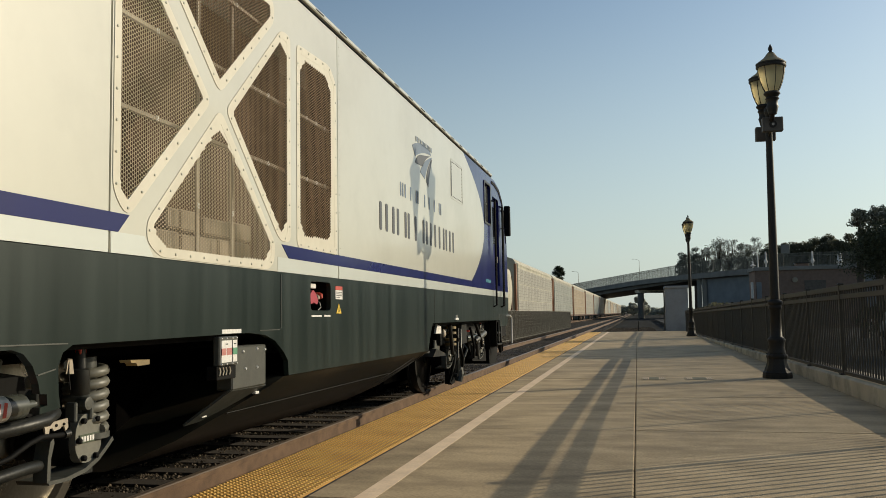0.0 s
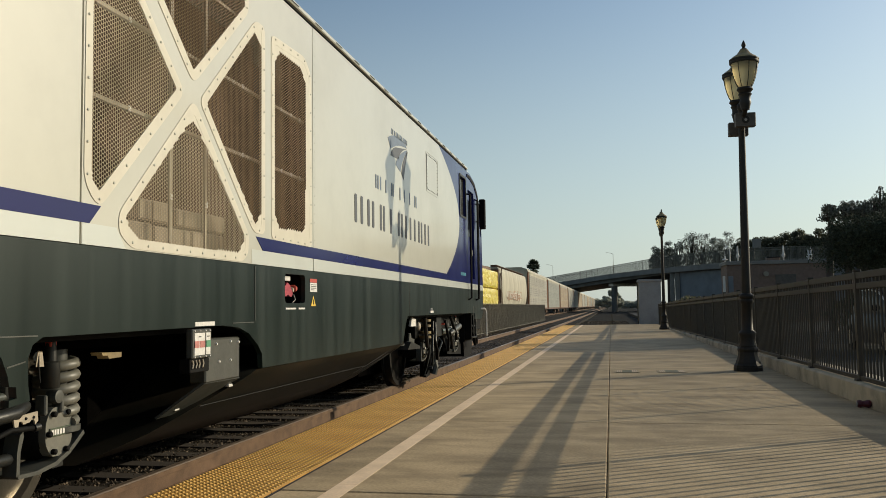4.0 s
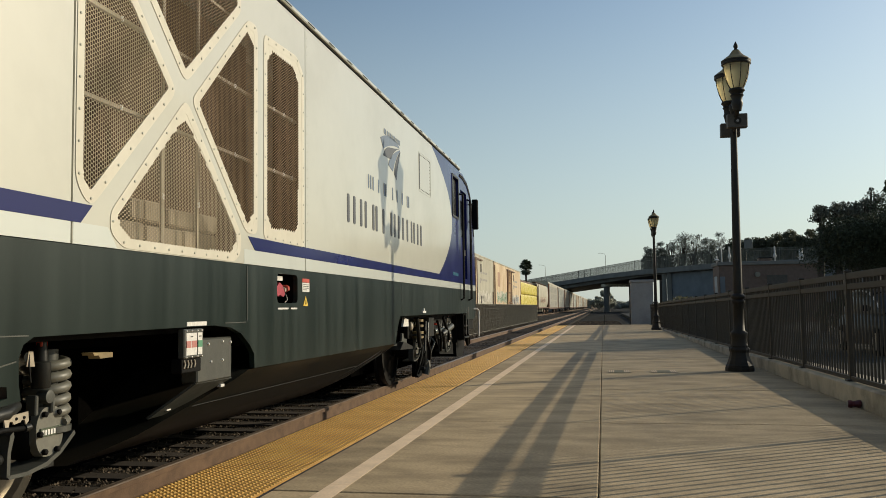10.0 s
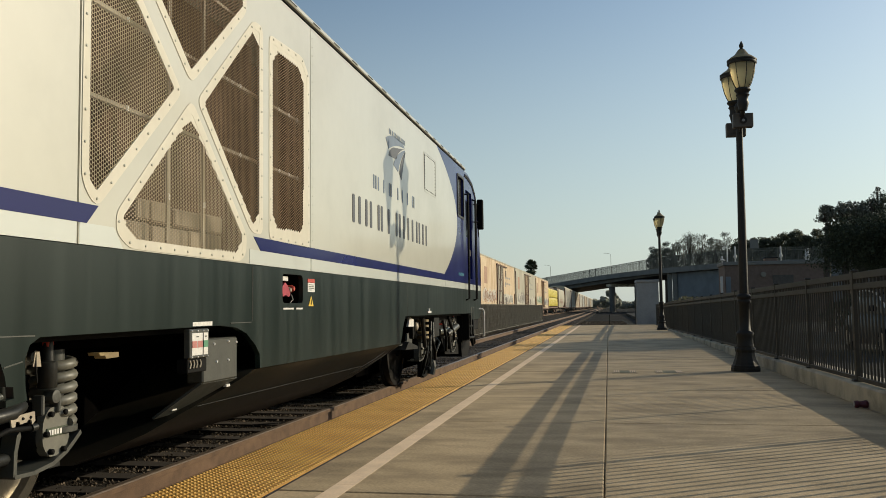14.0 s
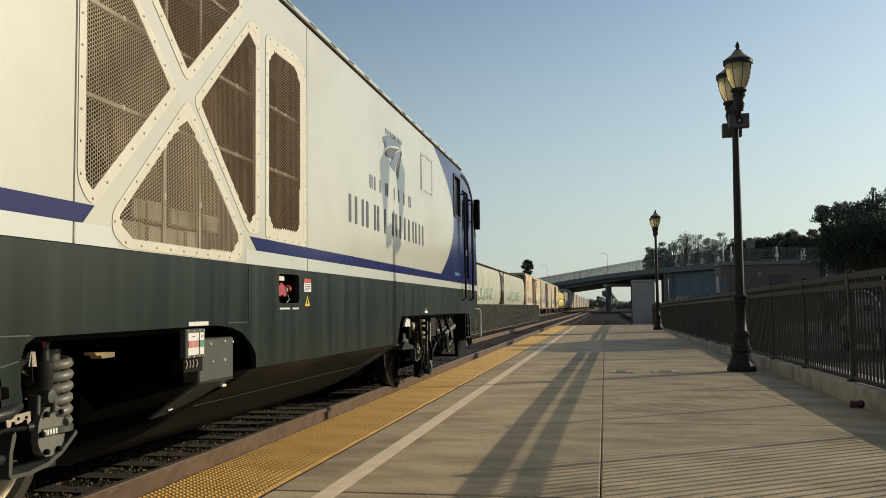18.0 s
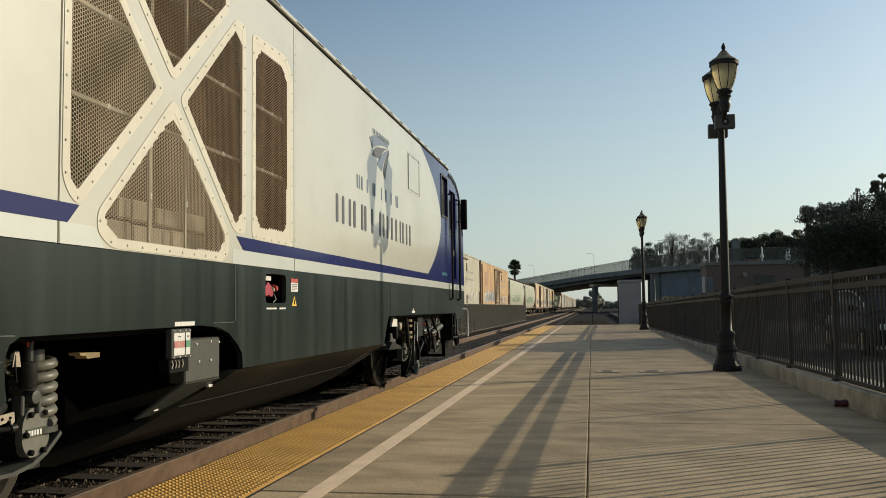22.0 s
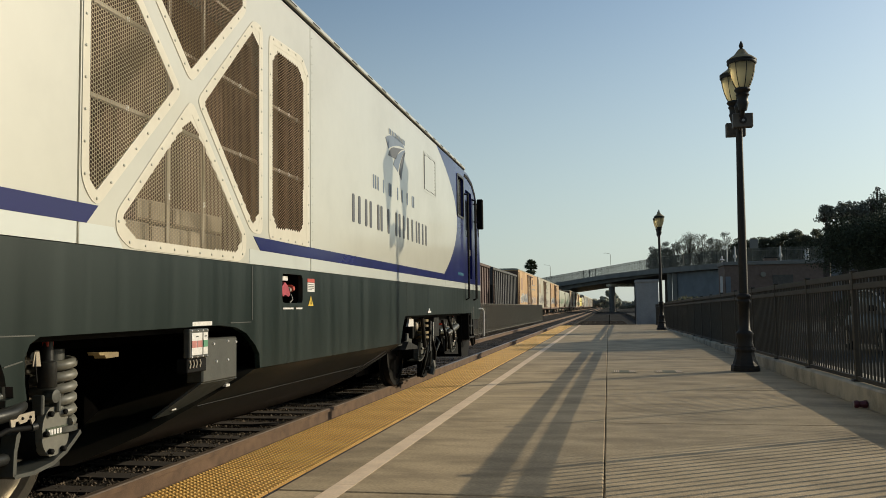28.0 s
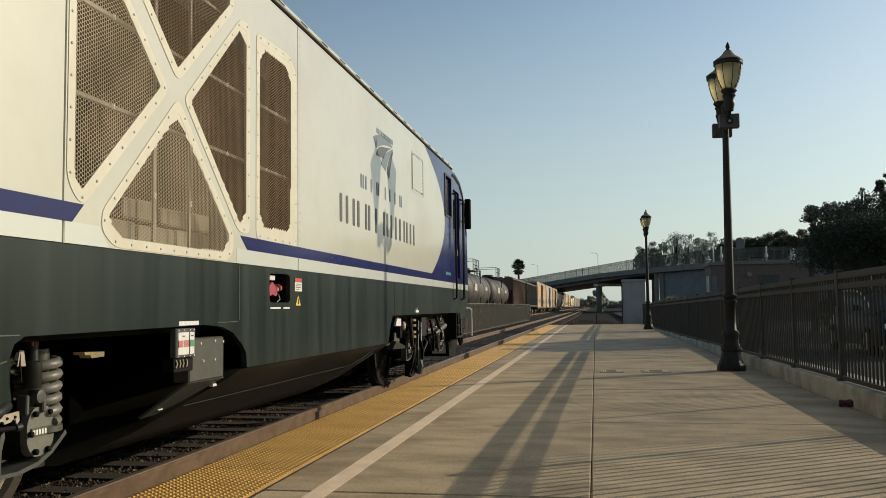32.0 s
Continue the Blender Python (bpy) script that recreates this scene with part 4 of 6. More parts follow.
# sloping plate, cabinet and breaker panel at the tank's end
s = Shape()
s.box(-2.75, -2.63, 5.25, 5.775, .527, .818, .01)
cab = part("switch_cabinet", s, GREYL, loco, "dark grey steel cabinet under the skirt")
for y, z in ((5.40, .78), (5.62, .79), (5.44, .66), (5.62, .66), (5.75, .78)):
    s = Shape()
    s.lathe([(.012, -2.63), (.008, -2.62)], (0, y, z), 6, "x")
    part("bolt", s, PAPER, cab)
s = Shape()
q = [(-2.64, 5.25, .525), (-2.64, 5.80, .52), (-2.95, 5.46, .304), (-2.95, 5.19, .298)]
s.add(q + [(a - .012, b, c + .012) for a, b, c in q], [(0, 1, 2, 3), (7, 6, 5, 4), (0, 4, 5, 1), (1, 5, 6, 2), (2, 6, 7, 3), (3, 7, 4, 0)])
part("deflector", s, GREYL, loco, "sloping grey deflector plate")
for x, y, z in ((-2.70, 5.72, .469), (-2.85, 5.56, .361), (-2.90, 5.32, .346)):
    s = Shape()
    s.box(x - .015, x + .015, y, y + .06, z - .008, z + .012, .003)
    part("jack_tab", s, PAPER, loco, "small pale metal tab")
s = Shape()
s.box(-2.62, -2.575, 4.96, 5.22, .705, .89, .006)
br = part("breaker_panel", s, GREYL, loco, "framed panel of white, red and green test labels")
for mm, y0, y1, z0, z1, off in ((PAPER, 4.985, 5.125, .725, .865, 0), (PAPER, 5.14, 5.20, .725, .865, 0), (PINK, 4.985, 5.046, .772, .815, .002), (PINK, 5.056, 5.122, .772, .815, .002), (GRNP, 5.14, 5.20, .772, .815, .002), (GREYL, 5.04, 5.07, .838, .845, .002), (GREYL, 5.155, 5.185, .838, .845, .002)):
    s = Shape()
    s.box(-2.575, -2.572 + off, y0, y1, z0, z1)
    part("test_label", s, mm, br)
for y in (4.985, 5.06, 5.135, 5.195):
    for z in (.714, .879):
        s = Shape()
        s.lathe([(.007, -2.575), (.005, -2.568)], (0, y, z), 6, "x")
        part("panel_bolt", s, PAPER, br)
s = Shape()
s.box(-2.66, -2.585, 4.95, 5.21, .615, .703, .005)
jb = part("junction_box", s, BLACK, loco, "black open junction box with pale wire ends")
for y in (4.975, 5.02, 5.06, 5.11):
    s = Shape()
    s.tube([(-2.582, y, .695), (-2.578, y + .006, .67), (-2.58, y - .004, .645)], .006, 5)
    part("wire_end", s, TAN, jb)
s = Shape()
s.box(SX, SX + .004, 5.0, 5.27, .908, .935)
part("sill_label", s, PAPER, loco)
# electrical box recess with receptacles
s = Shape()
s.add([(-2.62, 6.50, 1.04), (-2.62, 7.01, 1.04), (-2.62, 7.01, 1.32), (-2.62, 6.50, 1.32), (-2.80, 6.50, 1.04), (-2.80, 7.01, 1.04), (-2.80, 7.01, 1.32), (-2.80, 6.50, 1.32)],
      [(4, 5, 6, 7), (0, 1, 5, 4), (1, 2, 6, 5), (2, 3, 7, 6), (3, 0, 4, 7)])
rec = part("socket_recess", s, BLACK, loco, "black recess with cable sockets")
s = Shape()
s.prism(rounded([(6.61, 1.19), (6.68, 1.235), (6.75, 1.20), (6.80, 1.14), (6.77, 1.11), (6.69, 1.13), (6.63, 1.11)], .02), -2.66, -2.62)
part("red_cloth", s, mat("pink_red_cloth", (.45, .06, .09), (.32, .04, .06), rough=.8), rec, "pink-red cloth tag")
for y, z, mm, r in ((6.915, 1.185, REDP, .032), (6.84, 1.172, TAN, .027)):
    s = Shape()
    s.lathe([(r, -2.75), (r, -2.65), (r * .6, -2.63)], (0, y, z), 12, "x")
    part("socket", s, mm, rec, smooth=True)
s = Shape()
s.box(-2.65, -2.625, 6.64, 6.76, 1.245, 1.285, .004)
part("tag_plate", s, PAPER, rec)
s = Shape()
s.tube([(-2.64, 6.84, 1.065), (-2.63, 6.88, 1.09), (-2.64, 6.87, 1.13), (-2.67, 6.86, 1.16)], .005, 6)
part("socket_cable", s, GREYL, rec)
for y0, y1, z0, z1, mm in ((7.10, 7.28, 1.16, 1.24, PAPER), (7.10, 7.28, 1.243, 1.275, REDP), (6.53, 6.76, 1.008, 1.022, PAPER), (6.82, 6.97, 1.008, 1.022, PAPER)):
    s = Shape()
    s.box(SX + .001, SX + .004, y0, y1, z0, z1)
    part("notice", s, mm, loco)
for z in (1.175, 1.19, 1.205, 1.22):
    s = Shape()
    s.box(SX + .004, SX + .005, 7.12, 7.26 - (.05 if z < 1.18 else 0), z, z + .006)
    part("notice_line", s, GREYL, loco)
s = Shape()
s.prism([(7.12, 1.035), (7.25, 1.035), (7.185, 1.125)], SX + .001, SX + .004)
wt = part("warning_sign", s, YELP, loco, "yellow triangular warning sticker")
s = Shape()
s.prism([(7.175, 1.05), (7.195, 1.05), (7.19, 1.095), (7.18, 1.095)], SX + .004, SX + .006)
part("pictogram", s, BLACK, wt)


# ---- wheel trucks of the locomotive ----
DAMP = mat("grey_green_gloss_steel", (0.075, 0.082, 0.072), (0.055, 0.06, 0.053), rough=0.25, scale=5, fine=40, bump=0.05)


NAMEG = mat("faded_green_plate_paint", (0.075, 0.095, 0.055), (0.055, 0.07, 0.042), rough=0.5, scale=12)


def ring_plate(y, z, w, h):
    """An upright plate with cut corners, as (y, z) pairs."""
    return rounded([(y - w, z - h * .45), (y - w * .55, z - h), (y + w * .55, z - h), (y + w, z - h * .45), (y + w, z + h * .45), (y + w * .55, z + h), (y - w * .55, z + h), (y - w, z + h * .45)], .03, 3)


# lit copy of the same wheel steel, its sunlit brightness painted in
WHEELB = mat("worn_wheel_steel_lit", (0.30, 0.27, 0.22), (0.20, 0.18, 0.145), rough=0.3, metal=0.9, scale=5)


def truck(yc, wheel_mat):
    s = Shape()
    s.prism([(yc - 1.36, .47), (yc - 1.3, .44), (yc - .9, .62), (yc + .9, .62), (yc + 1.3, .44), (yc + 1.36, .47), (yc + 1.36, .68), (yc + .8, .78), (yc - .8, .78), (yc - 1.36, .68)], -3.10, -2.98)
    tr = part("truck", s, BLACK, loco, "black wheel truck frame")

    def P(name, shape, m, label="", smooth=False, parent=None):
        return part(name, shape, m, parent or tr, label, smooth)
    for d in (-1, 1):
        ya, z = yc + d * 1.36, RT + .53
        for x, o in ((-3.30, 1), (-4.86, -1)):
            s = Shape()
            s.lathe([(.56, x - .07 * o), (.555, x - .04 * o), (.53, x - .03 * o), (.525, x + .06 * o), (.46, x + .062 * o), (.44, x + .03 * o), (.16, x + .045 * o), (.14, x + .07 * o), (.02, x + .075 * o)], (0, ya, z), 40, "x")
            P("wheel", s, wheel_mat, "worn steel wheel", True)
        s = Shape()
        s.lathe([(.09, -4.9), (.09, -3.2)], (0, ya, z), 12, "x")
        P("axle", s, GREYM)
        zb = z + .035
        s = Shape()
        s.lathe([(.15, -3.12), (.15, -2.92), (.12, -2.86)], (0, ya, zb), 20, "x")
        ab = P("axle_box", s, BLACK, "black axle box", True)
        s = Shape()
        s.prism(ring_plate(ya, zb, .108, .125), -2.87, -2.82)
        P("cover_plate", s, OLIVEG, "olive-grey bolted cover plate", parent=ab)
        s = Shape()
        s.box(-2.82, -2.812, ya - .082, ya + .088, zb - .022, zb + .022, .002)
        P("name_plate", s, NAMEG, parent=ab)
        for i in range(7):
            s = Shape()
            s.box(-2.812, -2.809, ya - .074 + i * .0225, ya - .059 + i * .0225, zb - .013, zb + .013)
            P("plate_bar", s, PAPER, parent=ab)
        for by, bz in ((-.055, .092), (.055, .092), (-.09, -.005), (.09, -.005), (-.05, -.098), (.05, -.098)):
            s = Shape()
            s.lathe([(.015, -2.82), (.015, -2.80), (.009, -2.796)], (0, ya + by, zb + bz), 8, "x")
            P("bolt", s, BLACK, parent=ab)
        s = Shape()
        s.box(-2.84, -2.82, ya - .05, ya + .04, zb - .185, zb - .155, .004)
        P("lower_tag", s, GREYM, parent=ab)
        # strap below the box, rising to the spring seat
        s = Shape()
        up = [(ya - .34, z - .128), (ya - .20, z - .132), (ya - .05, z - .112), (ya + .056, z - .069), (ya + .12, z - .025), (ya + .178, z + .018)]
        s.prism(up + [(y + .012, zz - .02) for y, zz in up[::-1]], -2.98, -2.80)
        P("strap", s, GREYL, "grey curved strap below the axle box")
        s = Shape()
        s.prism([(ya - .345, z - .135), (ya - .322, z - .13), (ya - .318, z - .02), (ya - .296, z + .05), (ya - .302, z + .075), (ya - .325, z + .06), (ya - .342, z - .02)], -2.88, -2.80)
        P("guide_arm", s, GREYL)
        # spring and its seat
        pts = []
        turns, nn = 5.7, 110
        for i in range(nn + 1):
            a = 2 * math.pi * turns * i / nn
            pts.append((-2.92 + .10 * math.cos(a), ya + .10 + .10 * math.sin(a), z + .065 + .35 * i / nn))
        s = Shape()
        s.tube(pts, .028, 8)
        P("coil_spring", s, OLIVEG, "thick olive-grey coil spring", True)
        s = Shape()
        s.lathe([(.13, z + .02), (.13, z + .05), (.06, z + .06), (.06, z + .45)], (-2.92, ya + .10, 0), 18)
        P("spring_seat", s, GREYL, smooth=True)
        # damper with eye and lugs
        s = Shape()
        s.lathe([(.042, z + .262), (.048, z + .268), (.048, z + .392), (.032, z + .40), (.029, z + .47), (.022, z + .52)], (-2.82, ya - .08, 0), 14)
        dm = P("damper", s, GREYM, "dark vertical damper", True)
        s = Shape()
        s.lathe([(.018, -2.862), (.034, -2.86), (.037, -2.83), (.034, -2.80), (.018, -2.798)], (0, ya - .03, z + .215), 16, "x")
        P("damper_eye", s, GREYL, parent=dm)
        for o in (-.13, .002):
            s = Shape()
            s.box(-2.86, -2.80, ya + o - .013, ya + o + .013, z + .13, z + .23, .006)
            P("lug", s, GREYL, parent=dm)
        s = Shape()
        s.box(-2.835, -2.80, ya - .105, ya - .055, z + .47, z + .50, .004)
        P("red_cap", s, REDP, parent=dm)
        s = Shape()
        s.prism([(ya - .225, z + .38), (ya - .162, z + .377), (ya - .178, z + .455), (ya - .21, z + .457)], -2.80, -2.795)
        P("tag", s, TAN, "tan paper tag", parent=dm)
        s = Shape()
        s.tube([(-2.80, ya - .20, z + .46), (-2.79, ya - .21, z + .38), (-2.795, ya - .19, z + .30)], .004, 5)
        P("wire", s, GREYM, parent=dm)
    # yaw damper, hoses and brackets between the axles, beside the front axle
    y, z = yc + 1.36, RT + .53
    s = Shape()
    s.lathe([(.05, y - 1.6), (.06, y - 1.58), (.06, y - .56), (.05, y - .555), (.024, y - .55), (.024, y - .46)], (-2.79, 0, z + .255), 18, "y")
    cyl = P("yaw_damper", s, DAMP, "dark horizontal damper with a red and white band", True)
    s = Shape()
    s.lathe([(.0605, y - .83), (.0605, y - .68)], (-2.79, 0, z + .255), 18, "y")
    P("band", s, PAPER, parent=cyl)
    for k in range(3):
        s = Shape()
        s.prism([(y - .82 + k * .042, z + .222), (y - .80 + k * .042, z + .222), (y - .79 + k * .042, z + .285), (y - .81 + k * .042, z + .29)], -2.7295, -2.728)
        P("red_mark", s, REDP, parent=cyl)
    s = Shape()
    s.box(-2.85, -2.75, y - .47, y - .36, z + .21, z + .32, .02)
    cl = P("damper_bracket", s, GREYL)
    for zz in (.17, .36):
        s = Shape()
        s.lathe([(.022, -2.80), (.022, -2.73), (.012, -2.722)], (0, y - .43, z + zz), 8, "x")
        P("bracket_bolt", s, STEEL, parent=cl)
    s = Shape()
    s.tube([(-2.92, y - .98, z + .12), (-2.82, y - .80, z + .145), (-2.755, y - .60, z + .165), (-2.735, y - .45, z + .178), (-2.765, y - .35, z + .20), (-2.86, y - .30, z + .22)], .034, 12)
    P("thick_hose", s, GREYM, "thick grey hose bent round the bracket", True)
    s = Shape()
    s.prism([(a + .045, b + .01) for a, b in ((y - .53, z + .155), (y - .36, z + .165), (y - .355, z + .12), (y - .375, z + .105), (y - .385, z + .13), (y - .405, z + .13), (y - .415, z + .12), (y - .46, z + .115), (y - .47, z + .13), (y - .49, z + .13), (y - .50, z + .09), (y - .515, z + .09))], -2.722, -2.714)
    clip = P("cable_clip", s, TAN, "tan notched cable clip")
    for o in (-.40, -.345):
        s = Shape()
        s.lathe([(.008, -2.714), (.006, -2.708)], (0, y + o, z + .15), 8, "x")
        P("clip_bolt", s, BLACK, parent=clip)
    s = Shape()
    s.tube([(-2.76, y - .30, z + .10), (-2.72, y - .34, z + .098), (-2.715, y - .50, z + .108), (-2.715, y - .58, z + .091), (-2.72, y - .70, z + .044), (-2.74, y - .78, z + .025), (-2.80, y - .95, z + .01)], .013, 8)
    P("cable", s, BLACK, "", True)
    s = Shape()
    s.tube([(-2.72, y - .335, z + .097), (-2.718, y - .30, z + .099)], .02, 8)
    P("cable_end", s, GREYM, "", True)
    for o, h in ((-.50, .36), (-.49, .165)):
        s = Shape()
        s.box(-2.80, -2.745, y + o - .022, y + o + .022, z + h - .03, z + h + .03, .01)
        P("clamp_block", s, OLIVEG)
    s = Shape()
    s.box(-2.83, -2.77, y - .375, y - .345, z + .20, z + .345, .01)
    P("clamp_plate", s, BLACK)
    s = Shape()
    s.box(-2.9, -2.80, y - .95, y - .66, z - .12, z + .12, .02)
    P("caliper", s, GREYM)
    s = Shape()
    s.lathe([(.022, -2.82), (.022, -2.785), (.013, -2.775)], (0, y - .74, z + .06), 8, "x")
    P("caliper_bolt", s, OLIVEG)
    s = Shape()
    s.tube([(-2.82, y - .75, z - .06), (-2.80, y - .5, z - .04), (-2.84, y - .36, z - .05)], .03, 8)
    P("brake_rod", s, GREYM, "", True)
    for q, zz in ((-.80, .46), (-.62, .47)):
        s = Shape()
        s.tube([(-2.86, y + q, z + zz), (-2.82, y + q - .12, z + zz - .22)], .022, 6)
        P("air_pipe", s, GREYL)
    return tr


# near truck gets the lit wheel steel, front truck the shaded one
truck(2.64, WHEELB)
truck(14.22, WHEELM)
# black backing and plates added to paint deep shade inside the openings
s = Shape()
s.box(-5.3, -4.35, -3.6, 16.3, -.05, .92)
part("equipment_case", s, BLACK, loco, "black backing added under the floor to keep it dark")
# motor boxes in the same black, stretched to block light and view
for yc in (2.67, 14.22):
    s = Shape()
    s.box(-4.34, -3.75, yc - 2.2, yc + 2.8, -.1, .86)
    part("traction_motor", s, VOIDB, loco)
# sills, with added plates that block the low sun behind the trucks
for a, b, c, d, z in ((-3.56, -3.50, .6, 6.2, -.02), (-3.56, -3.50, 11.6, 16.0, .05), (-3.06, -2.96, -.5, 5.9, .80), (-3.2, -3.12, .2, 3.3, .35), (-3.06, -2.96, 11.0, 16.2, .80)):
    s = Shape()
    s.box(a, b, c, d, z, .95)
    part("inner_sill", s, VOIDB, loco)
s = Shape()
s.prism([(4.20, .786), (4.39, .78), (4.39, .753), (4.27, .75), (4.255, .768), (4.21, .77)], -2.78, -2.71)
part("sill_bracket", s, CAPM, loco, "pale bracket under the sill")

# ---- front truck gear, steps and pilot ----
def fit_part(name, m, label="", smooth=False, **k):
    s = Shape()
    if "box" in k:
        s.box(*k["box"], k.get("b", .008))
    elif "tube" in k:
        s.tube(k["tube"], k.get("r", .02), k.get("n", 8))
    elif "disc" in k:
        r, y, z, x0, x1 = k["disc"]
        s.lathe([(r, x0), (r, x1), (r * .6, x1 + .02)], (0, y, z), 12, "x")
    else:
        s.prism(k["prism"], *k["x"])
    return part(name, s, m, loco, label, smooth)


fit_part("mud_plate", BLACK, "black mud plate", prism=[(14.05, .88), (16.0, .88), (16.1, .13), (14.75, .20), (14.5, .42), (14.2, .60)], x=(-2.86, -2.83))
fit_part("sander", BLACK, "black sanding gear hanging by the rail", prism=[(13.05, .88), (13.80, .88), (13.93, .48), (13.78, .13), (13.68, -.08), (13.42, -.10), (13.32, -.05), (13.18, -.07), (13.2, .17), (13.02, .5)], x=(-2.98, -2.92))
rh = random.Random(17)
for k in range(16):
    a = 13.05 + .055 * k
    fit_part("sander_hose", (BLACK, BLACK, GREYM, GREYL)[k % 4] if k != 6 else TAN, "", True, tube=[(-2.90 + rh.uniform(-.03, .08), a, rh.uniform(.6, .88)), (-2.86 + rh.uniform(-.03, .1), a + rh.uniform(-.12, .1), rh.uniform(.35, .55)), (-2.88 + rh.uniform(-.03, .06), 13.05 + (a - 13.05) * .8 + rh.uniform(-.1, .12), rh.uniform(.08, .25)), (-2.92, 13.15 + (a - 13.05) * .6, rh.uniform(-.06, .1))], r=rh.uniform(.010, .022), n=6)
for k in range(7):
    y, z = rh.uniform(13.05, 13.85), rh.uniform(.0, .8)
    fit_part("hose_clamp", (GREYL, STEEL, GREYM)[k % 3], "", False, box=(-2.90, -2.84 + rh.uniform(0, .05), y - .03, y + .03, z - .02, z + .025))
fit_part("sand_pipe", BLACK, "", True, tube=[(-2.90, 13.75, .62), (-2.86, 13.82, .35), (-2.90, 13.95, .08), (-3.05, 13.98, -.1)], r=.035)
fit_part("sand_pipe", GREYM, "", True, tube=[(-2.86, 13.62, .58), (-2.82, 13.66, .3), (-2.88, 13.75, .05)], r=.025)
fit_part("sander_nozzle", GREYL, tube=[(-2.87, 13.74, .20), (-2.85, 13.76, .05), (-2.88, 13.74, -.07)], r=.06)
fit_part("air_cylinder", GREYL, "grey metal air cylinder", True, tube=[(-2.72, 14.50, .575), (-2.70, 15.20, .675)], r=[.056, .056], n=14)
fit_part("cylinder_cap", GREYM, "", True, tube=[(-2.725, 14.40, .56), (-2.72, 14.50, .575)], r=[.04, .062], n=14)
fit_part("cover_plate", PAPER, "pale triangular cover", prism=[(11.47, .755), (11.81, .75), (11.80, .85), (11.57, .88)], x=(-2.74, -2.71))
fit_part("reservoir", TAN, "tan oval air reservoir end", True, disc=(.06, 12.08, .745, -2.745, -2.73))
for z in (.80, .72, .62, .55):
    fit_part("brass_ring", CAPM, "", True, tube=[(-2.78, 12.72, z), (-2.78, 12.72, z + .035)], r=.09, n=12)
fit_part("strut", GREYM, "", False, tube=[(-2.72, 12.42, .86), (-2.72, 12.60, .42)], r=.03)
fit_part("strut", GREYM, "", False, tube=[(-2.72, 13.0, .80), (-2.70, 12.85, .35)], r=.02)
fit_part("strut", GREYL, "", False, tube=[(-2.73, 13.25, .78), (-2.70, 13.12, .40), (-2.72, 13.3, .25)], r=.014)
fit_part("lower_tray", GREYM, "dull grey tray edge", prism=[(11.0, .46), (11.75, .44), (11.72, .48), (11.2, .56)], x=(-2.9, -2.64))
fit_part("bracket_plate", GREYL, "", False, prism=[(10.9, .512), (11.70, .512), (11.71, .575), (11.54, .59), (11.50, .665), (11.42, .66), (11.40, .56)], x=(-2.74, -2.715))
fit_part("grab_iron", PAPER, "pale grab iron", prism=[(12.1, .935), (12.32, .935), (12.32, .965), (12.22, .965), (12.22, 1.0), (12.18, 1.0), (12.18, .965), (12.1, .965)], x=(SX, SX + .02))
fit_part("valve_box", GREYM, "", False, box=(-2.95, -2.88, 12.5, 12.95, .55, .86))
fit_part("valve_box", GREYM, "", False, box=(-2.86, -2.72, 13.3, 13.7, .55, .86))
fit_part("red_valve", REDP, "small red valve", True, disc=(.018, 13.85, .74, -2.75, -2.72))
fit_part("damper_rod", GREYM, "", True, tube=[(-2.74, 14.62, .55), (-2.74, 14.72, .30)], r=.035)
fit_part("hose", BLACK, "", True, tube=[(-2.70, 13.9, .8), (-2.66, 14.0, .5), (-2.70, 14.15, .3), (-2.72, 14.35, .42)], r=.022)
fit_part("hose", BLACK, "", True, tube=[(-2.72, 12.9, .7), (-2.66, 13.05, .35), (-2.72, 13.3, .2)], r=.022)
fit_part("hose", BLACK, "", True, tube=[(-2.72, 14.5, .85), (-2.66, 14.7, .55), (-2.70, 14.95, .45)], r=.025)
fit_part("step_well", BLACK, "black step well", prism=[(16.02, .95), (17.0, .95), (17.0, .42), (16.85, .36), (16.02, .36)], x=(-2.95, -2.74))
for z in (.42, .64, .86):
    fit_part("step", GREYM, "", False, box=(-2.80, -2.60, 16.10, 16.66, z, z + .03), b=.004)
for y in (16.08, 16.68):
    fit_part("step_side", BLACK, "", False, box=(-2.74, -2.61, y - .02, y + .02, .40, 1.1), b=.004)
fit_part("pilot", BLACK, "black pilot plate below the cab", prism=[(16.4, .78), (17.4, .78), (17.6, .25), (17.3, .02), (16.6, .05)], x=(-5.3, -2.85))
for y in (16.14, 16.42):
    fit_part("foot_iron", GREYL, "pale foot iron", False, tube=[(-2.60, y, 1.05), (-2.585, y + .02, 1.0), (-2.585, y + .02, .50)], r=.012)
fit_part("grab_iron", PAPER, "pale hooped grab iron", False, tube=[(-2.62, 17.15, .98), (-2.52, 17.22, .98), (-2.50, 17.3, .94), (-2.50, 17.3, .42)], r=.018)
fit_part("coupler_hose", BLACK, "", True, tube=[(-2.75, 16.5, .72), (-2.64, 16.6, .4), (-2.66, 16.8, .28), (-2.75, 16.95, .5)], r=.03)
fit_part("coupler_hose", BLACK, "", True, tube=[(-2.75, 16.75, .72), (-2.64, 16.85, .4), (-2.66, 17.0, .3), (-2.75, 17.1, .5)], r=.03)
fit_part("lamp_housing", BLACK, "", False, box=(-2.68, -2.60, 16.55, 17.15, .58, .82))

# ---- freight train on the far track ----
def freight_mat(name, c1, c2, scale=1.2, amt=.15, rough=.7):
    return mat(name, c1, c2, rough=rough, scale=scale, stretch=(1, 1, .45), fine=9, fine_amt=amt, bump=.08, rand=.06)


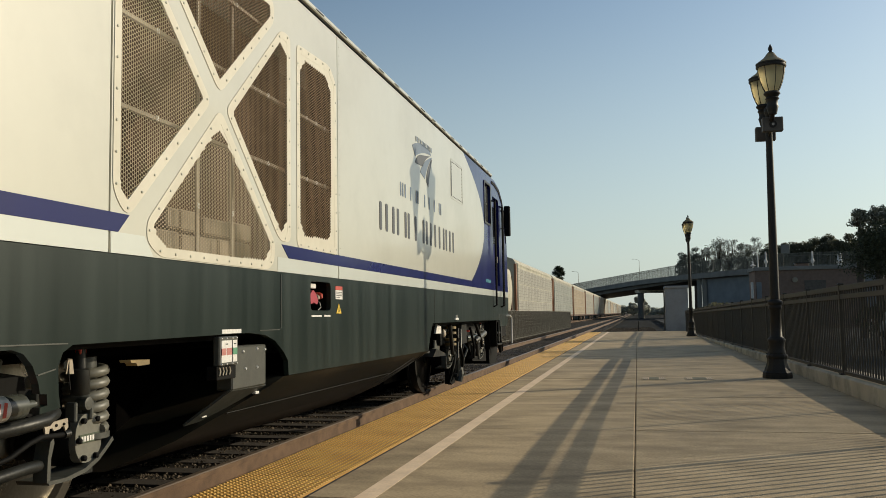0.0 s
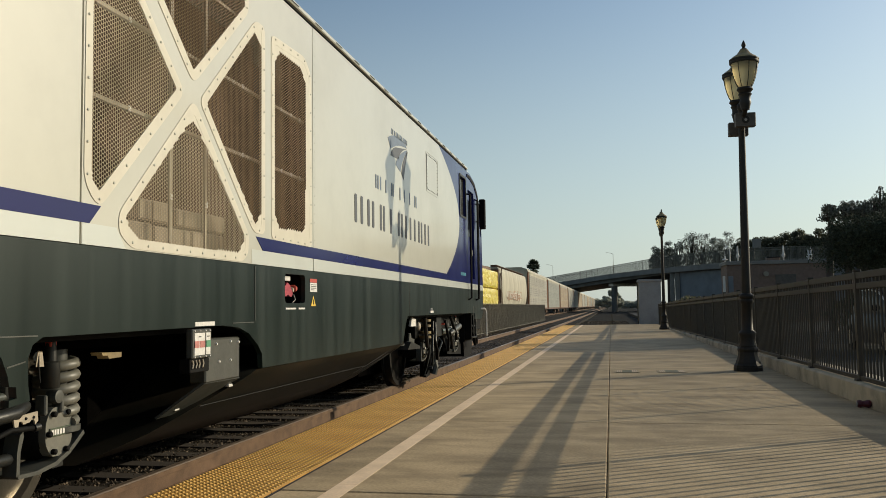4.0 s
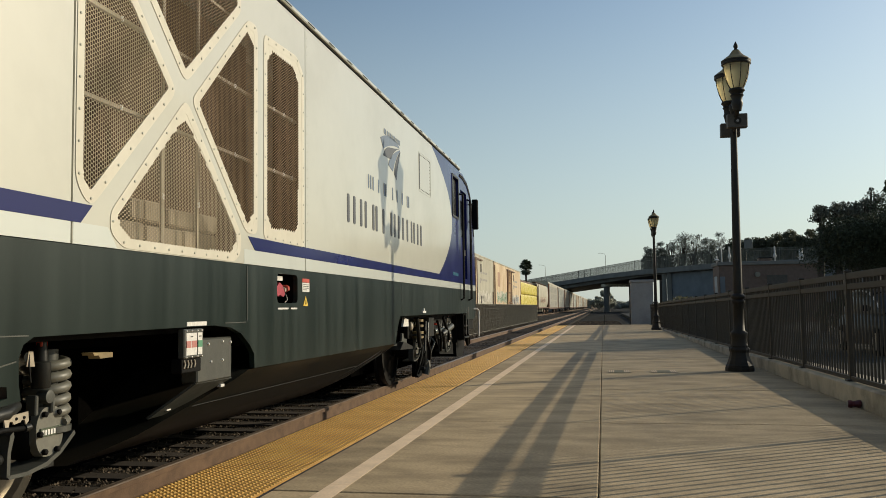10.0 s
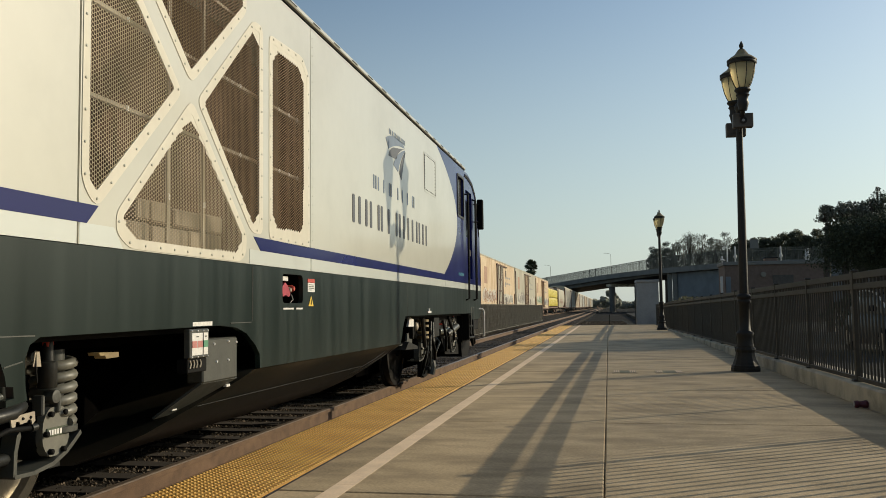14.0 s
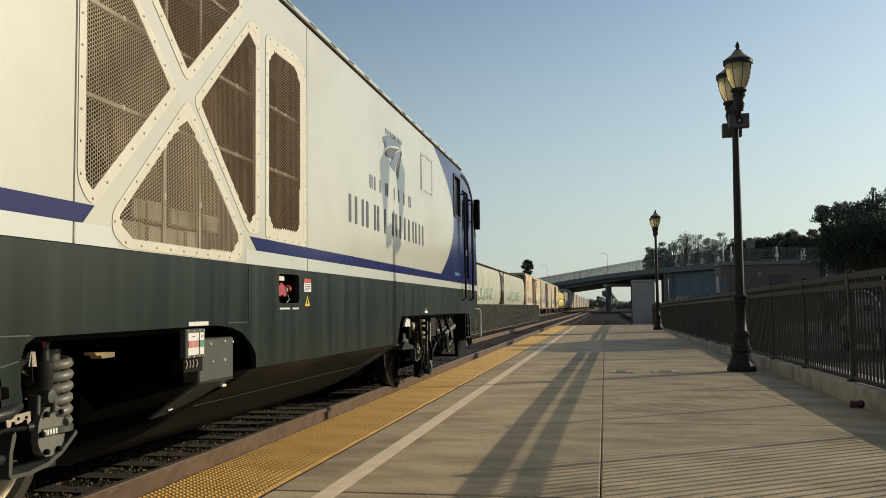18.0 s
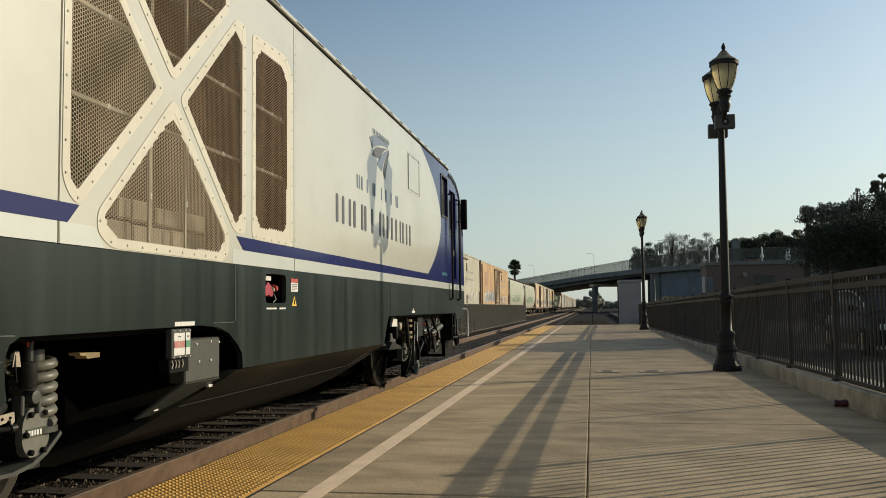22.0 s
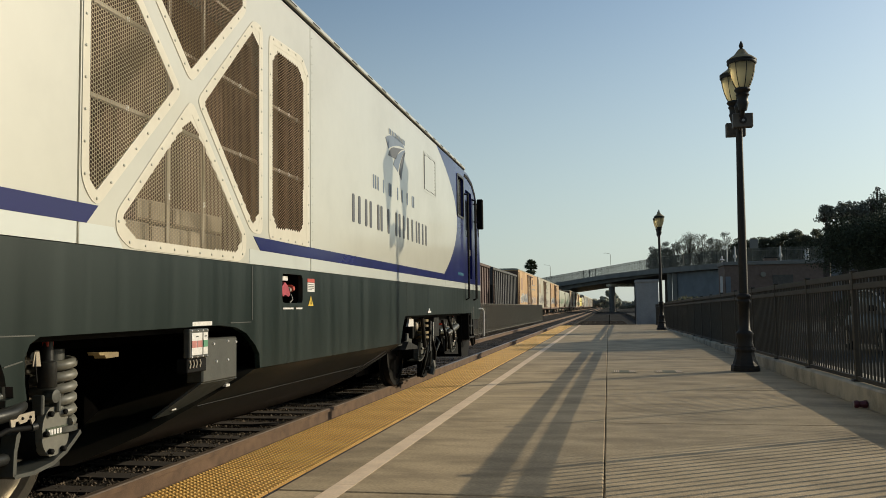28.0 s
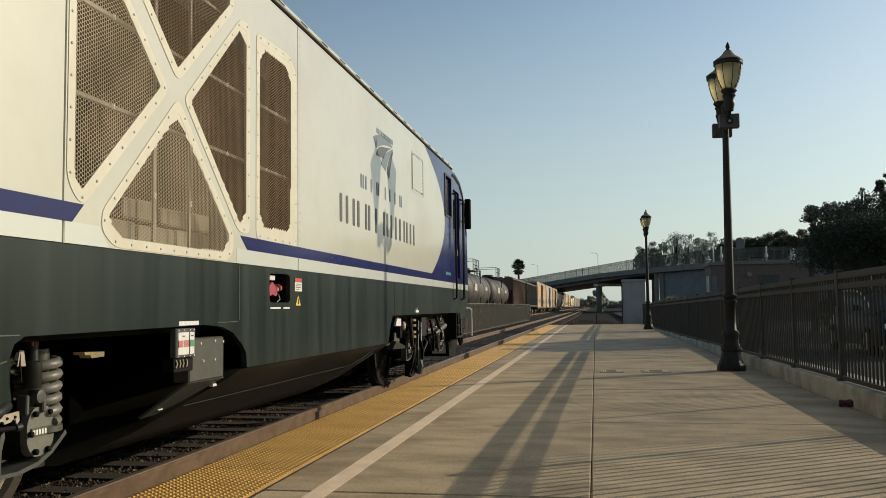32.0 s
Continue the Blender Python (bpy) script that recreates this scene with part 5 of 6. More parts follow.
CREAM = freight_mat("weathered_cream_paint", (.50, .47, .36), (.36, .33, .25))
CREAM2 = freight_mat("dirty_grey_white_panel", (.40, .385, .33), (.29, .275, .23))
RACKG = freight_mat("dull_grey_green_panel", (.33, .345, .31), (.24, .25, .22))
RACKB = freight_mat("dull_tan_panel", (.42, .34, .24), (.31, .24, .16))
DARKG = freight_mat("dark_grey_hopper_paint", (.075, .075, .072), (.05, .05, .048))
DARKR = freight_mat("red_brown_hopper_paint", (.13, .07, .05), (.07, .05, .04))
ORANGE = freight_mat("faded_orange_paint", (.60, .40, .20), (.44, .25, .11), amt=.3)
PEACH = freight_mat("faded_peach_paint", (.66, .53, .35), (.47, .32, .18), amt=.3)
RUSTO = freight_mat("orange_rust_post", (.34, .15, .07), (.22, .10, .05))
RUSTB = freight_mat("brown_rusty_steel", (.16, .085, .05), (.10, .055, .035))
DARKC = freight_mat("dark_brown_hopper_paint", (.085, .062, .05), (.055, .042, .035))
DARKT = freight_mat("black_tank_paint", (.05, .042, .035), (.032, .027, .023), rough=.65)
YWRAP = mat("yellow_wrap", (.86, .74, .16), (.60, .46, .04), rough=.3, scale=1.8, stretch=(1, 1.6, .7), fine=5, fine_amt=.28, bump=1.0, bump_dist=.12, spec=.6)
GRAF = [mat("paint_" + n, c, rough=.6) for n, c in (("salmon", (.42, .24, .15)), ("green", (.17, .33, .19)), ("grey", (.30, .28, .25)), ("blue", (.25, .27, .31)), ("pale", (.60, .56, .47)))]
GREENISH = freight_mat("grey_green_paint", (.46, .465, .365), (.34, .345, .265))


def wheelset(car, yc):
    """A freight truck: side frames, springs and four wheels."""
    s = Shape()
    for x in (1.0,):
        s.prism([(yc - 1.15, .42), (yc - 1.1, .62), (yc - .5, .72), (yc + .5, .72), (yc + 1.1, .62), (yc + 1.15, .42), (yc + .75, .45), (yc + .4, .25), (yc - .4, .25), (yc - .75, .45)], x - .07, x + .07)
    f = part("truck_frame", s, RUSTB, car)
    for y in (yc - .88, yc + .88):
        for x in (-.76, .76):
            s = Shape()
            s.lathe([(.45, x - .06), (.42, x - .02), (.42, x + .06), (.1, x + .07)], (0, y, .42), 16, "x")
            part("wheel", s, GREYM, f)


def coupler(car, L):
    s = Shape()
    s.box(-.3, .3, -L / 2 - .45, L / 2 + .45, .72, .95)
    part("draft_gear", s, BLACK, car)


def ladder(car, x, y, z0, z1, m):
    s = Shape()
    for dy in (-.2, .2):
        s.box(x, x + .04, y + dy - .02, y + dy + .02, z0, z1)
    z = z0 + .2
    while z < z1:
        s.box(x, x + .035, y - .2, y + .2, z, z + .03)
        z += .42
    part("ladder", s, m, car)


def scrawl(car, x, y, z, w, h, seed, m, n=9):
    """Spray-painted marks as plain blobs and strokes."""
    r = random.Random(seed)
    s = Shape()
    step = 2 * w / n
    for i in range(n):
        a, b = y - w + i * step, z + r.uniform(-.15, .1)
        ww, hh = step * r.uniform(.5, 1.5), h * r.uniform(.35, 1.0)
        sk = r.uniform(-.15, .2)
        o = [(a, b), (a + ww * .5, b + r.uniform(-.12, .05)), (a + ww, b), (a + ww * 1.05 + sk * .5, b + hh * .5), (a + ww + sk, b + hh), (a + ww * .4 + sk, b + hh * r.uniform(.9, 1.15)), (a + sk, b + hh * .9), (a - .05, b + hh * .45)]
        o = rounded(o, .12, 2)
        d = min(.09, ww * .18)
        rim = plate(o, [shrink(o, d)], x + .003 + .0006 * i, x + .007 + .0006 * i)
        s.add(rim.v, rim.f)
        if i % 2:
            c = shrink(o, ww * .34)
            s.prism(c, x + .002, x + .005 + .0006 * i)
    tagged(part("spray_paint", s, m, car, "faded sprayed marks"), kind="stuff")
    s = Shape()
    for i in range(n):
        a, b = y - w + i * step + r.uniform(-.2, .2), z + r.uniform(-.1, .2) * h
        s.prism(rounded([(a - .3, b), (a + .5, b - .1), (a + .75, b + h * .5), (a + .2, b + h * .8), (a - .4, b + h * .4)], .2, 2), x + .0006 + .00012 * i, x + .0015 + .00012 * i)
    tagged(part("spray_paint", s, GRAF[4], car, "faded pale sprayed cloud"), kind="stuff")


def autorack(c1, c2, seed):
    L, B = 27.6, 1.55
    car = thing("autorack_car", (0, 0, 0), "tall pale enclosed car-carrier wagon with riveted side panels", "freight car", "cars of the freight train")
    s = Shape()
    s.prism_y([(-B + .03, 1.0), (B - .03, 1.0), (B - .03, 4.85), (B - .2, 5.17), (B - .75, 5.34), (-B + .75, 5.34), (-B + .2, 5.17), (-B + .03, 4.85)], -L / 2 + .2, L / 2 - .2)
    part("body", s, c2, car)
    s = Shape()
    s.prism_y([(B - .0, 4.80), (B + .01, 4.92), (B - .17, 5.21), (B - .72, 5.39), (-B + .72, 5.39), (-B + .17, 5.21), (-B, 4.92), (-B, 4.80), (-B + .72, 5.35), (B - .72, 5.35)], -L / 2 + .15, L / 2 - .15)
    part("roof", s, CREAM, car, "rounded pale roof")
    n = 12
    p = Shape()
    w = (L - 1.2) / n
    p.box(-.012, .012, .02, w - .02, 0, 1.14, .006)
    for k in range(5):
        p.box(.012, .022, .05, w - .05, .12 + k * .22, .16 + k * .22)
    holes = len(p.f)
    for k in range(4):
        for i in range(14):
            y = .12 + i * (w - .3) / 13
            z = .20 + k * .22
            p.add([(.0135, y, z), (.0135, y + .055, z), (.0135, y + .055, z + .055), (.0135, y, z + .055)], [(0, 1, 2, 3)])
    me = piece_mesh("side_sheet", p, c1)
    me.materials.append(GREYM)
    for f in me.polygons:
        f.material_index = 1 if f.index >= holes else 0
    for i in range(n):
        for j in range(3):
            share("side_sheet", me, car, (B - .005, -L / 2 + .6 + i * w, 1.08 + j * 1.19))
    for y in (-L / 2 + .28, L / 2 - .38):
        s = Shape()
        s.box(B - .12, B + .04, y - .12, y + .22, .95, 4.85, .02)
        part("corner_post", s, RUSTO, car, "rust-orange end post")
    s = Shape()
    s.box(B - .08, B + .03, -L / 2 + .2, L / 2 - .2, .82, 1.06, .02)
    part("side_sill", s, RUSTB, car)
    ladder(car, B + .04, -L / 2 + .75, 1.0, 4.9, c1)
    for y in (-9.6, 9.6):
        wheelset(car, y)
    coupler(car, L)
    return car


def reefer(c1, c2, seed):
    L, B = 22.2, 1.55
    car = thing("box_car", (0, 0, 0), "faded orange refrigerated box car with a plug door and sprayed marks", "freight car", "cars of the freight train")
    s = Shape()
    s.box(-B, B, -L / 2, L / 2, 1.05, 4.80, .02)
    part("body", s, c1, car)
    s = Shape()
    s.prism_y([(-B - .02, 4.80), (B + .02, 4.80), (B + .02, 4.89), (B - .3, 4.96), (-B + .3, 4.96), (-B - .02, 4.89)], -L / 2 - .02, L / 2 + .02)
    part("roof", s, CREAM, car)
    for y in (-L / 2 - .06, L / 2 + .01):
        s = Shape()
        s.box(-B + .05, B - .05, y, y + .05, 1.05, 4.72)
        for k in range(9):
            s.box(-B + .1, B - .1, y - .03, y + .08, 1.3 + k * .38, 1.46 + k * .38, .02)
        part("end_wall", s, RUSTB, car, "ribbed rusty end wall")
    s = Shape()
    s.box(B, B + .05, -1.75, 1.75, 1.25, 4.5, .015)
    door = part("plug_door", s, c2, car, "sliding plug door")
    for y in (-1.85, -.95, .1, 1.05, 1.78):
        s = Shape()
        s.box(B + .05, B + .10, y - .06, y + .06, 1.15, 4.62)
        part("door_rod", s, RUSTB, door)
    for z in (1.6, 2.5, 3.4):
        s = Shape()
        s.box(B + .05, B + .09, -1.0, 1.1, z - .05, z + .05)
        part("door_bar", s, RUSTB, door)
    for y, z in ((4.2, 4.0), (4.2, 1.75)):
        s = Shape()
        s.box(B + .002, B + .03, y - .25, y + .25, z - .28, z + .28, .01)
        part("inspection_plate", s, DARKC, car)
    for z in (1.12, 4.50):
        s = Shape()
        s.box(B, B + .09, -2.0, 4.6, z, z + .10)
        part("door_track", s, RUSTB, car)
    s = Shape()
    s.box(B - .06, B + .02, -L / 2, L / 2, .85, 1.06, .02)
    part("side_sill", s, RUSTB, car)
    for y in (-L / 2 + .35, L / 2 - .35):
        ladder(car, B + .01, y, 1.0, 4.6 if y < 0 else 2.4, RUSTB)
    s = Shape()
    for i in range(6):
        s.box(B + .001, B + .004, 3.9 + (i % 3) * 1.3, 4.9 + (i % 3) * 1.3, 3.6 - .5 * (i // 3), 3.75 - .5 * (i // 3))
    s.box(B + .001, B + .004, 3.6, 4.1, 2.9, 3.3)
    part("lettering_bar", s, GRAF[2], car)
    s = Shape()
    s.box(B + .001, B + .004, -8.6, -7.0, 2.9, 4.1)
    part("logo_patch", s, GRAF[0], car, "faded reddish square mark")
    scrawl(car, B, -5.5, 1.7, 3.6, 1.0, seed, GRAF[seed % 5], 14)
    scrawl(car, B, 6.0, 1.6, 3.6, .9, seed + 7, GRAF[(seed + 2) % 5], 10)
    for y in (-7.6, 7.6):
        wheelset(car, y)
    coupler(car, L)
    return car


def hopper(c1, L, ribbed, seed, top=4.25, bays=1):
    """A covered hopper: rounded plain sides, or flat sides with upright ribs."""
    B = 1.55
    car = thing("hopper_car", (0, 0, 0), "dark brown ribbed hopper wagon" if ribbed else "pale rounded covered hopper wagon with a roof walkway", "freight car", "cars of the freight train")
    h = L / 2
    if ribbed:
        s = Shape()
        s.prism([(-h + .3, top), (h - .3, top), (h - .3, 2.9), (h - 2.0, 1.3), (-h + 2.0, 1.3), (-h + .3, 2.9)], -B + .06, B - .08)
        part("body", s, c1, car)
        p = Shape()
        p.box(-.05, .06, -.05, .05, 1.25, top, .01)
        me = piece_mesh("rib", p, c1)
        n = 15
        for i in range(n):
            share("rib", me, car, (B - .06, -h + .5 + i * (L - 1.0) / (n - 1), 0))
        s = Shape()
        s.box(B - .1, B + .03, -h + .3, h - .3, top - .16, top + .04, .02)
        s.box(B - .1, B + .03, -h + .3, h - .3, 1.15, 1.32, .02)
        part("side_rail", s, c1, car)
    else:
        s = Shape()
        vs, fs = [], []
        prof = [(B - .34, 1.05), (B - .12, 1.6), (B - .03, 2.2), (B, 2.8), (B - .015, 3.3), (B - .06, 3.75), (B - .13, top - .16), (B - .24, top - .05), (0, top + .04), (-B + .24, top - .05), (-B, 2.8), (-B + .34, 1.05)]
        s.prism_y(prof, -h + .75, h - .75)
        body = part("body", s, c1, car, smooth=True)
        for d in (-1, 1):
            s = Shape()
            n = len(prof)
            vs = [(x, d * (h - .75), z) for x, z in prof] + [(x * .96, d * (h - .3) - d * max(0, (2.6 - z)) * .9, z) for x, z in prof]
            s.add(vs, [(i, (i + 1) % n, n + (i + 1) % n, n + i) for i in range(n)] + [tuple(range(n, 2 * n))])
            part("end_sheet", s, c1, car)
        s = Shape()
        s.box(B - .5, B + .01, -h + .4, h - .4, .95, 1.12, .02)
        part("side_sill", s, RUSTB, car)
        for d in (-1, 1):
            s = Shape()
            s.box(B - .3, B - .05, d * (h - .5) - .06, d * (h - .5) + .06, 1.0, 3.9, .01)
            part("end_post", s, RUSTB, car)
            s = Shape()
            s.box(-.8, .8, d * (h - .4) - .3, d * (h - .4) + .3, .85, 1.0)
            part("end_sill", s, RUSTB, car)
        scrawl(car, B - .02, -1, 1.9, 5.6, 1.1, seed, GRAF[seed % 5], 13)
    # roof walkway
    s = Shape()
    for x in (.78, 1.08):
        s.box(x - .1, x + .1, -h + .4, h - .4, top + .14, top + .17)
    y = -h + .5
    while y < h - .4:
        s.box(.68, 1.2, y, y + .08, top - .12, top + .16)
        y += 1.1
    part("roof_walkway", s, RUSTB, car, "slatted walkway on the roof")
    for i in range(4):
        s = Shape()
        s.lathe([(.35, top - .05), (.35, top + .1), (.28, top + .16)], (0, -h + 2.2 + i * (L - 4.4) / 3, 0), 12)
        part("hatch", s, c1, car)
    # discharge bays
    for i in range(3):
        s = Shape()
        y = (i - 1) * L * .23
        s.prism([(y - 1.6, 1.35), (y + 1.6, 1.35), (y + .4, .45), (y - .4, .45)], -.9, .95)
        part("discharge_bay", s, c1, car)
    ladder(car, B - .02, -h + .6, 1.0, top, RUSTB)
    for y in (-h + 2.3, h - 2.3):
        wheelset(car, y)
    coupler(car, L)
    return car


def centerbeam():
    L, B = 23.6, 1.5
    car = thing("centerbeam_flat_car", (0, 0, 0), "brown flat wagon stacked with bright yellow wrapped bundles", "freight car", "cars of the freight train")
    s = Shape()
    s.box(-B, B, -L / 2, L / 2, .95, 1.2, .02)
    part("deck", s, RUSTB, car)
    for y in (-L / 2 + .2, L / 2 - .2):
        s = Shape()
        s.box(-B, B, y - .12, y + .12, 1.2, 4.15, .03)
        for k in range(4):
            s.box(-B + .1, B - .1, y - .2, y + .2, 1.5 + k * .7, 1.6 + k * .7)
        part("bulkhead", s, RUSTB, car, "brown end bulkhead")
    s = Shape()
    s.box(-.9, .9, -L / 2 + .3, L / 2 - .3, 4.05, 4.28, .03)
    s.box(-.06, .06, -L / 2 + .3, L / 2 - .3, 1.2, 4.1)
    part("centre_beam", s, RUSTB, car)
    r = random.Random(3)
    for j, (z0, z1) in enumerate(((1.28, 2.56), (2.62, 3.92))):
        for i in range(5):
            y0 = -L / 2 + .34 + i * 4.58
            s = Shape()
            nx = 22
            top, bot = [], []
            for side in (.12,):
                vs, fs = [], []
                m = 9
                for a in range(nx + 1):
                    for b in range(m + 1):
                        y = y0 + 4.54 * a / nx
                        z = z0 + (z1 - z0) * b / m
                        e = min(a, nx - a, b, m - b)
                        vs.append((B - .03 + (r.uniform(-.05, .03) if e else -.08), y, z))
                for a in range(nx):
                    for b in range(m):
                        q = a * (m + 1) + b
                        fs.append((q, q + 1, q + m + 2, q + m + 1))
                s.add(vs, fs)
            s.box(.12, B - .055, y0 + .01, y0 + 4.53, z0 + .005, z1 - .005, .04)
            part("wrapped_bale", s, YWRAP, car, "bright yellow plastic-wrapped bundle", True)
            s = Shape()
            s.box(-B + .05, -.12, y0 + .01, y0 + 4.53, z0, z1, .04)
            part("wrapped_bale", s, YWRAP, car)
    for y in (-8.2, 8.2):
        wheelset(car, y)
    coupler(car, L)
    return car


def tank_car():
    L = 14.4
    car = thing("tank_car", (0, 0, 0), "dark weathered cylindrical tank wagon with a railed top platform", "freight car", "cars of the freight train")
    s = Shape()
    R, zc, h = 1.42, 2.46, L / 2 - .7
    prof = [(.05, -h), (.6, -h + .06), (1.0, -h + .2), (1.28, -h + .45), (R, -h + .85)]
    prof = prof + [(r, -y) for r, y in prof[::-1]]
    s.lathe(prof, (0, 0, zc), 32, "y")
    part("tank", s, DARKT, car, "dark cylindrical shell", smooth=True)
    for y in (-4.4, -1.5, 1.5, 4.4):
        s = Shape()
        s.lathe([(R + .015, y - .06), (R + .015, y + .06)], (0, 0, zc), 32, "y")
        part("band", s, DARKT, car)
    s = Shape()
    s.lathe([(.55, 3.8), (.55, 4.15), (.4, 4.22)], (0, 0, 0), 16)
    part("dome", s, DARKT, car)
    s = Shape()
    s.box(-1.0, 1.0, -1.6, 1.6, 3.94, 3.98)
    plat = part("top_platform", s, GREYM, car)
    s = Shape()
    for x in (-1.0, 1.0):
        for y in (-1.6, -.5, .5, 1.6):
            s.box(x - .025, x + .025, y - .025, y + .025, 3.98, 4.85)
        for z in (4.4, 4.83):
            s.box(x - .02, x + .02, -1.6, 1.6, z - .02, z + .02)
    for y in (-1.6, 1.6):
        s.box(-1, 1, y - .02, y + .02, 4.81, 4.85)
    part("railing", s, GREYM, plat, "thin platform railing")
    ladder(car, 1.3, 0, 1.0, 4.0, GREYM)
    s = Shape()
    s.box(-1.45, 1.45, -L / 2, L / 2, .9, 1.05, .02)
    part("underframe", s, RUSTB, car)
    for d in (-1, 1):
        s = Shape()
        s.prism_y([(-1.2, 1.0), (1.2, 1.0), (1.3, 2.0), (-1.3, 2.0)], d * (h - 1.2) - .3, d * (h - 1.2) + .3)
        part("saddle", s, GREYM, car)
    s = Shape()
    s.box(1.405, 1.43, 2.2, 3.4, 2.5, 2.75)
    s.box(1.405, 1.43, -3.8, -2.6, 2.4, 2.9)
    part("lettering_bar", s, GRAF[4], car)
    for y in (-5.0, 5.0):
        wheelset(car, y)
    coupler(car, L)
    return car


# train order: place of each car's middle, counted from the rear end of the yellow load
TRAIN = []
def coupled(car, c):
    TRAIN.append((car, c))
    return car


ar = autorack(CREAM2, CREAM, 1)
ar2 = autorack(RACKG, CREAM2, 2)
ar3 = autorack(RACKB, CREAM2, 3)
coupled(ar, 47 + 14.2)
coupled(ar2, 47 + 14.2 + 28.4)
coupled(ar3, 47 + 14.2 + 28.4 * 2)
for k in range(3, 20):
    coupled(copy_thing((ar, ar2, ar3)[k % 3], pose(0, 0, 0)), 47 + 14.2 + 28.4 * k)
coupled(hopper(CREAM, 22.0, False, 5, 4.4), 24 + 11.5)
coupled(centerbeam(), 12.05)
b1, b2, b3 = reefer(PEACH, ORANGE, 1), reefer(CREAM, PEACH, 2), reefer(PEACH, CREAM, 5)
coupled(b1, -11.4)
coupled(b2, -34.1)
coupled(b3, -56.8)
hp = hopper(GREENISH, 20.8, False, 6)
coupled(hp, -68.1 - 10.7)
coupled(copy_thing(hp, pose(0, 0, 0)), -68.1 - 32.1)
b4 = reefer(ORANGE, PEACH, 3)
coupled(b4, -111 - 11.6)
coupled(copy_thing(b2, pose(0, 0, 0)), -111 - 34.9)
coupled(copy_thing(b4, pose(0, 0, 0)), -111 - 58.2)
d1 = hopper(DARKR, 18.0, True, 4, 4.2)
d2 = hopper(DARKG, 18.0, True, 4, 4.2)
coupled(d2, -181 - 9.4)
coupled(d1, -181 - 28.6)
tk1 = tank_car()
for k in range(4):
    coupled(tk1 if k == 0 else copy_thing(tk1, pose(0, 0, 0)), -219.6 - 7.5 - 15.1 * k)

# ---- road bridge over the tracks ----
BD = Vector((1, -1.2, 0)).normalized()
BN = Vector((1.2, 1, 0)).normalized()
def bp(u, w, z):
    """A point u metres along the deck from where it meets the platform's line, w metres across, z above."""
    p = Vector((0, 220, 0)) + BD * u + BN * w
    return (p.x, p.y, z)


def deck(u):
    """Top of the screen on the near parapet: an even climb that eases off past the platform."""
    if u < 15:
        return 11.05 + .066 * u
    v = min(u, 62) - 15
    return 12.04 + .055 * v - .0013 * v * v


def ease(u):
    return min(max(u, 0), 24) / 24


def rail_top(u):
    """Top of the solid parapet, where the screen stands."""
    return deck(u) - 2.05 - .7 * ease(u)


def rail_foot(u):
    return deck(u) - 3.2 - .75 * ease(u)


def under(u):
    """Bottom of the girder."""
    return deck(u) - 4.1


def sweep(s, w0, w1, lo, hi, u0, u1, n=24):
    vs, fs = [], []
    for i in range(n + 1):
        u = u0 + (u1 - u0) * i / n
        z = deck(u)
        if lo is rail_foot:
            zl, zh = lo(u), hi(u)
        else:
            zl = z + lo if lo is not None else under(u)
            zl = lo + .5 if lo is not None and lo < -12 else zl
            zh = z + hi if hi is not None else under(u) - .02
        vs += [bp(u, w0, zl), bp(u, w1, zl), bp(u, w1, zh), bp(u, w0, zh)]
    for i in range(n):
        a = 4 * i
        for k in range(4):
            fs.append((a + k, a + (k + 1) % 4, a + 4 + (k + 1) % 4, a + 4 + k))
    fs += [(0, 1, 2, 3), (4 * n, 4 * n + 1, 4 * n + 2, 4 * n + 3)]
    return s.add(vs, fs)


FENCEB = mat("weathered_screen_paint", (.14, .14, .115), (.10, .10, .082), rough=.7, scale=.5, island=.3)
GIRD = mat("dark_girder_concrete", (.15, .145, .13), (.11, .105, .095), rough=.9, scale=.4, stretch=(1, 1, .3), fine=4, fine_amt=.15, bump=.1)
bridge = thing("road_bridge", bp(0, 6, -.5), "long grey concrete road bridge crossing above the tracks", "bridge")
part("girder", sweep(Shape(), 0.7, 13, None, -2.95, -75, 130), GIRD, bridge)
part("deck_slab", sweep(Shape(), 0.1, 13.6, -3.1, -2.85, -75, 130), GIRD, bridge)
part("parapet", sweep(Shape(), -.25, .1, rail_foot, rail_top, -75, 130, 40), BCONC, bridge, "solid concrete parapet")
part("far_parapet", sweep(Shape(), 13.3, 13.6, -2.85, -2.0, -75, 130), BCONC, bridge)
s = Shape()
u = -75.0
while u < 100:
    x, y, z = bp(u, .15, deck(u))
    s.box(x - .062, x + .062, y - .02, y + .02, rail_top(u) - .02, z)
    u += .27
tagged(part("fence_picket", s, FENCEB, bridge, "screen of upright slats on the parapet"), kind="stuff")
p = Shape()
p.box(-.035, .035, -.06, .03, -2.76, .03)
me = piece_mesh("screen_post", p, GIRD)
u = -72.0
while u < 100:
    share("screen_post", me, bridge, bp(u, .02, deck(u)))
    u += 2.4
s = Shape()
sweep(s, .12, .18, -.06, 0, -75, 130)
sweep(s, .12, .18, -.55, -.49, -75, 130)
part("fence_rail", s, GALV, bridge)
for w in (2.0, 11.0):
    s = Shape()
    x, y, z = bp(-.8, w, 0)
    s.lathe([(.78, -.6), (.78, 6.0)], (x, y, 0), 16)
    part("pier", s, GIRD, bridge, "round concrete pier", smooth=True)
s = Shape()
vs = [bp(-1.7, .9, 5.92), bp(.1, .9, 5.92), bp(.1, 12.4, 5.92), bp(-1.7, 12.4, 5.92), bp(-1.7, .9, 6.6), bp(.1, .9, 6.6), bp(.1, 12.4, 6.6), bp(-1.7, 12.4, 6.6)]
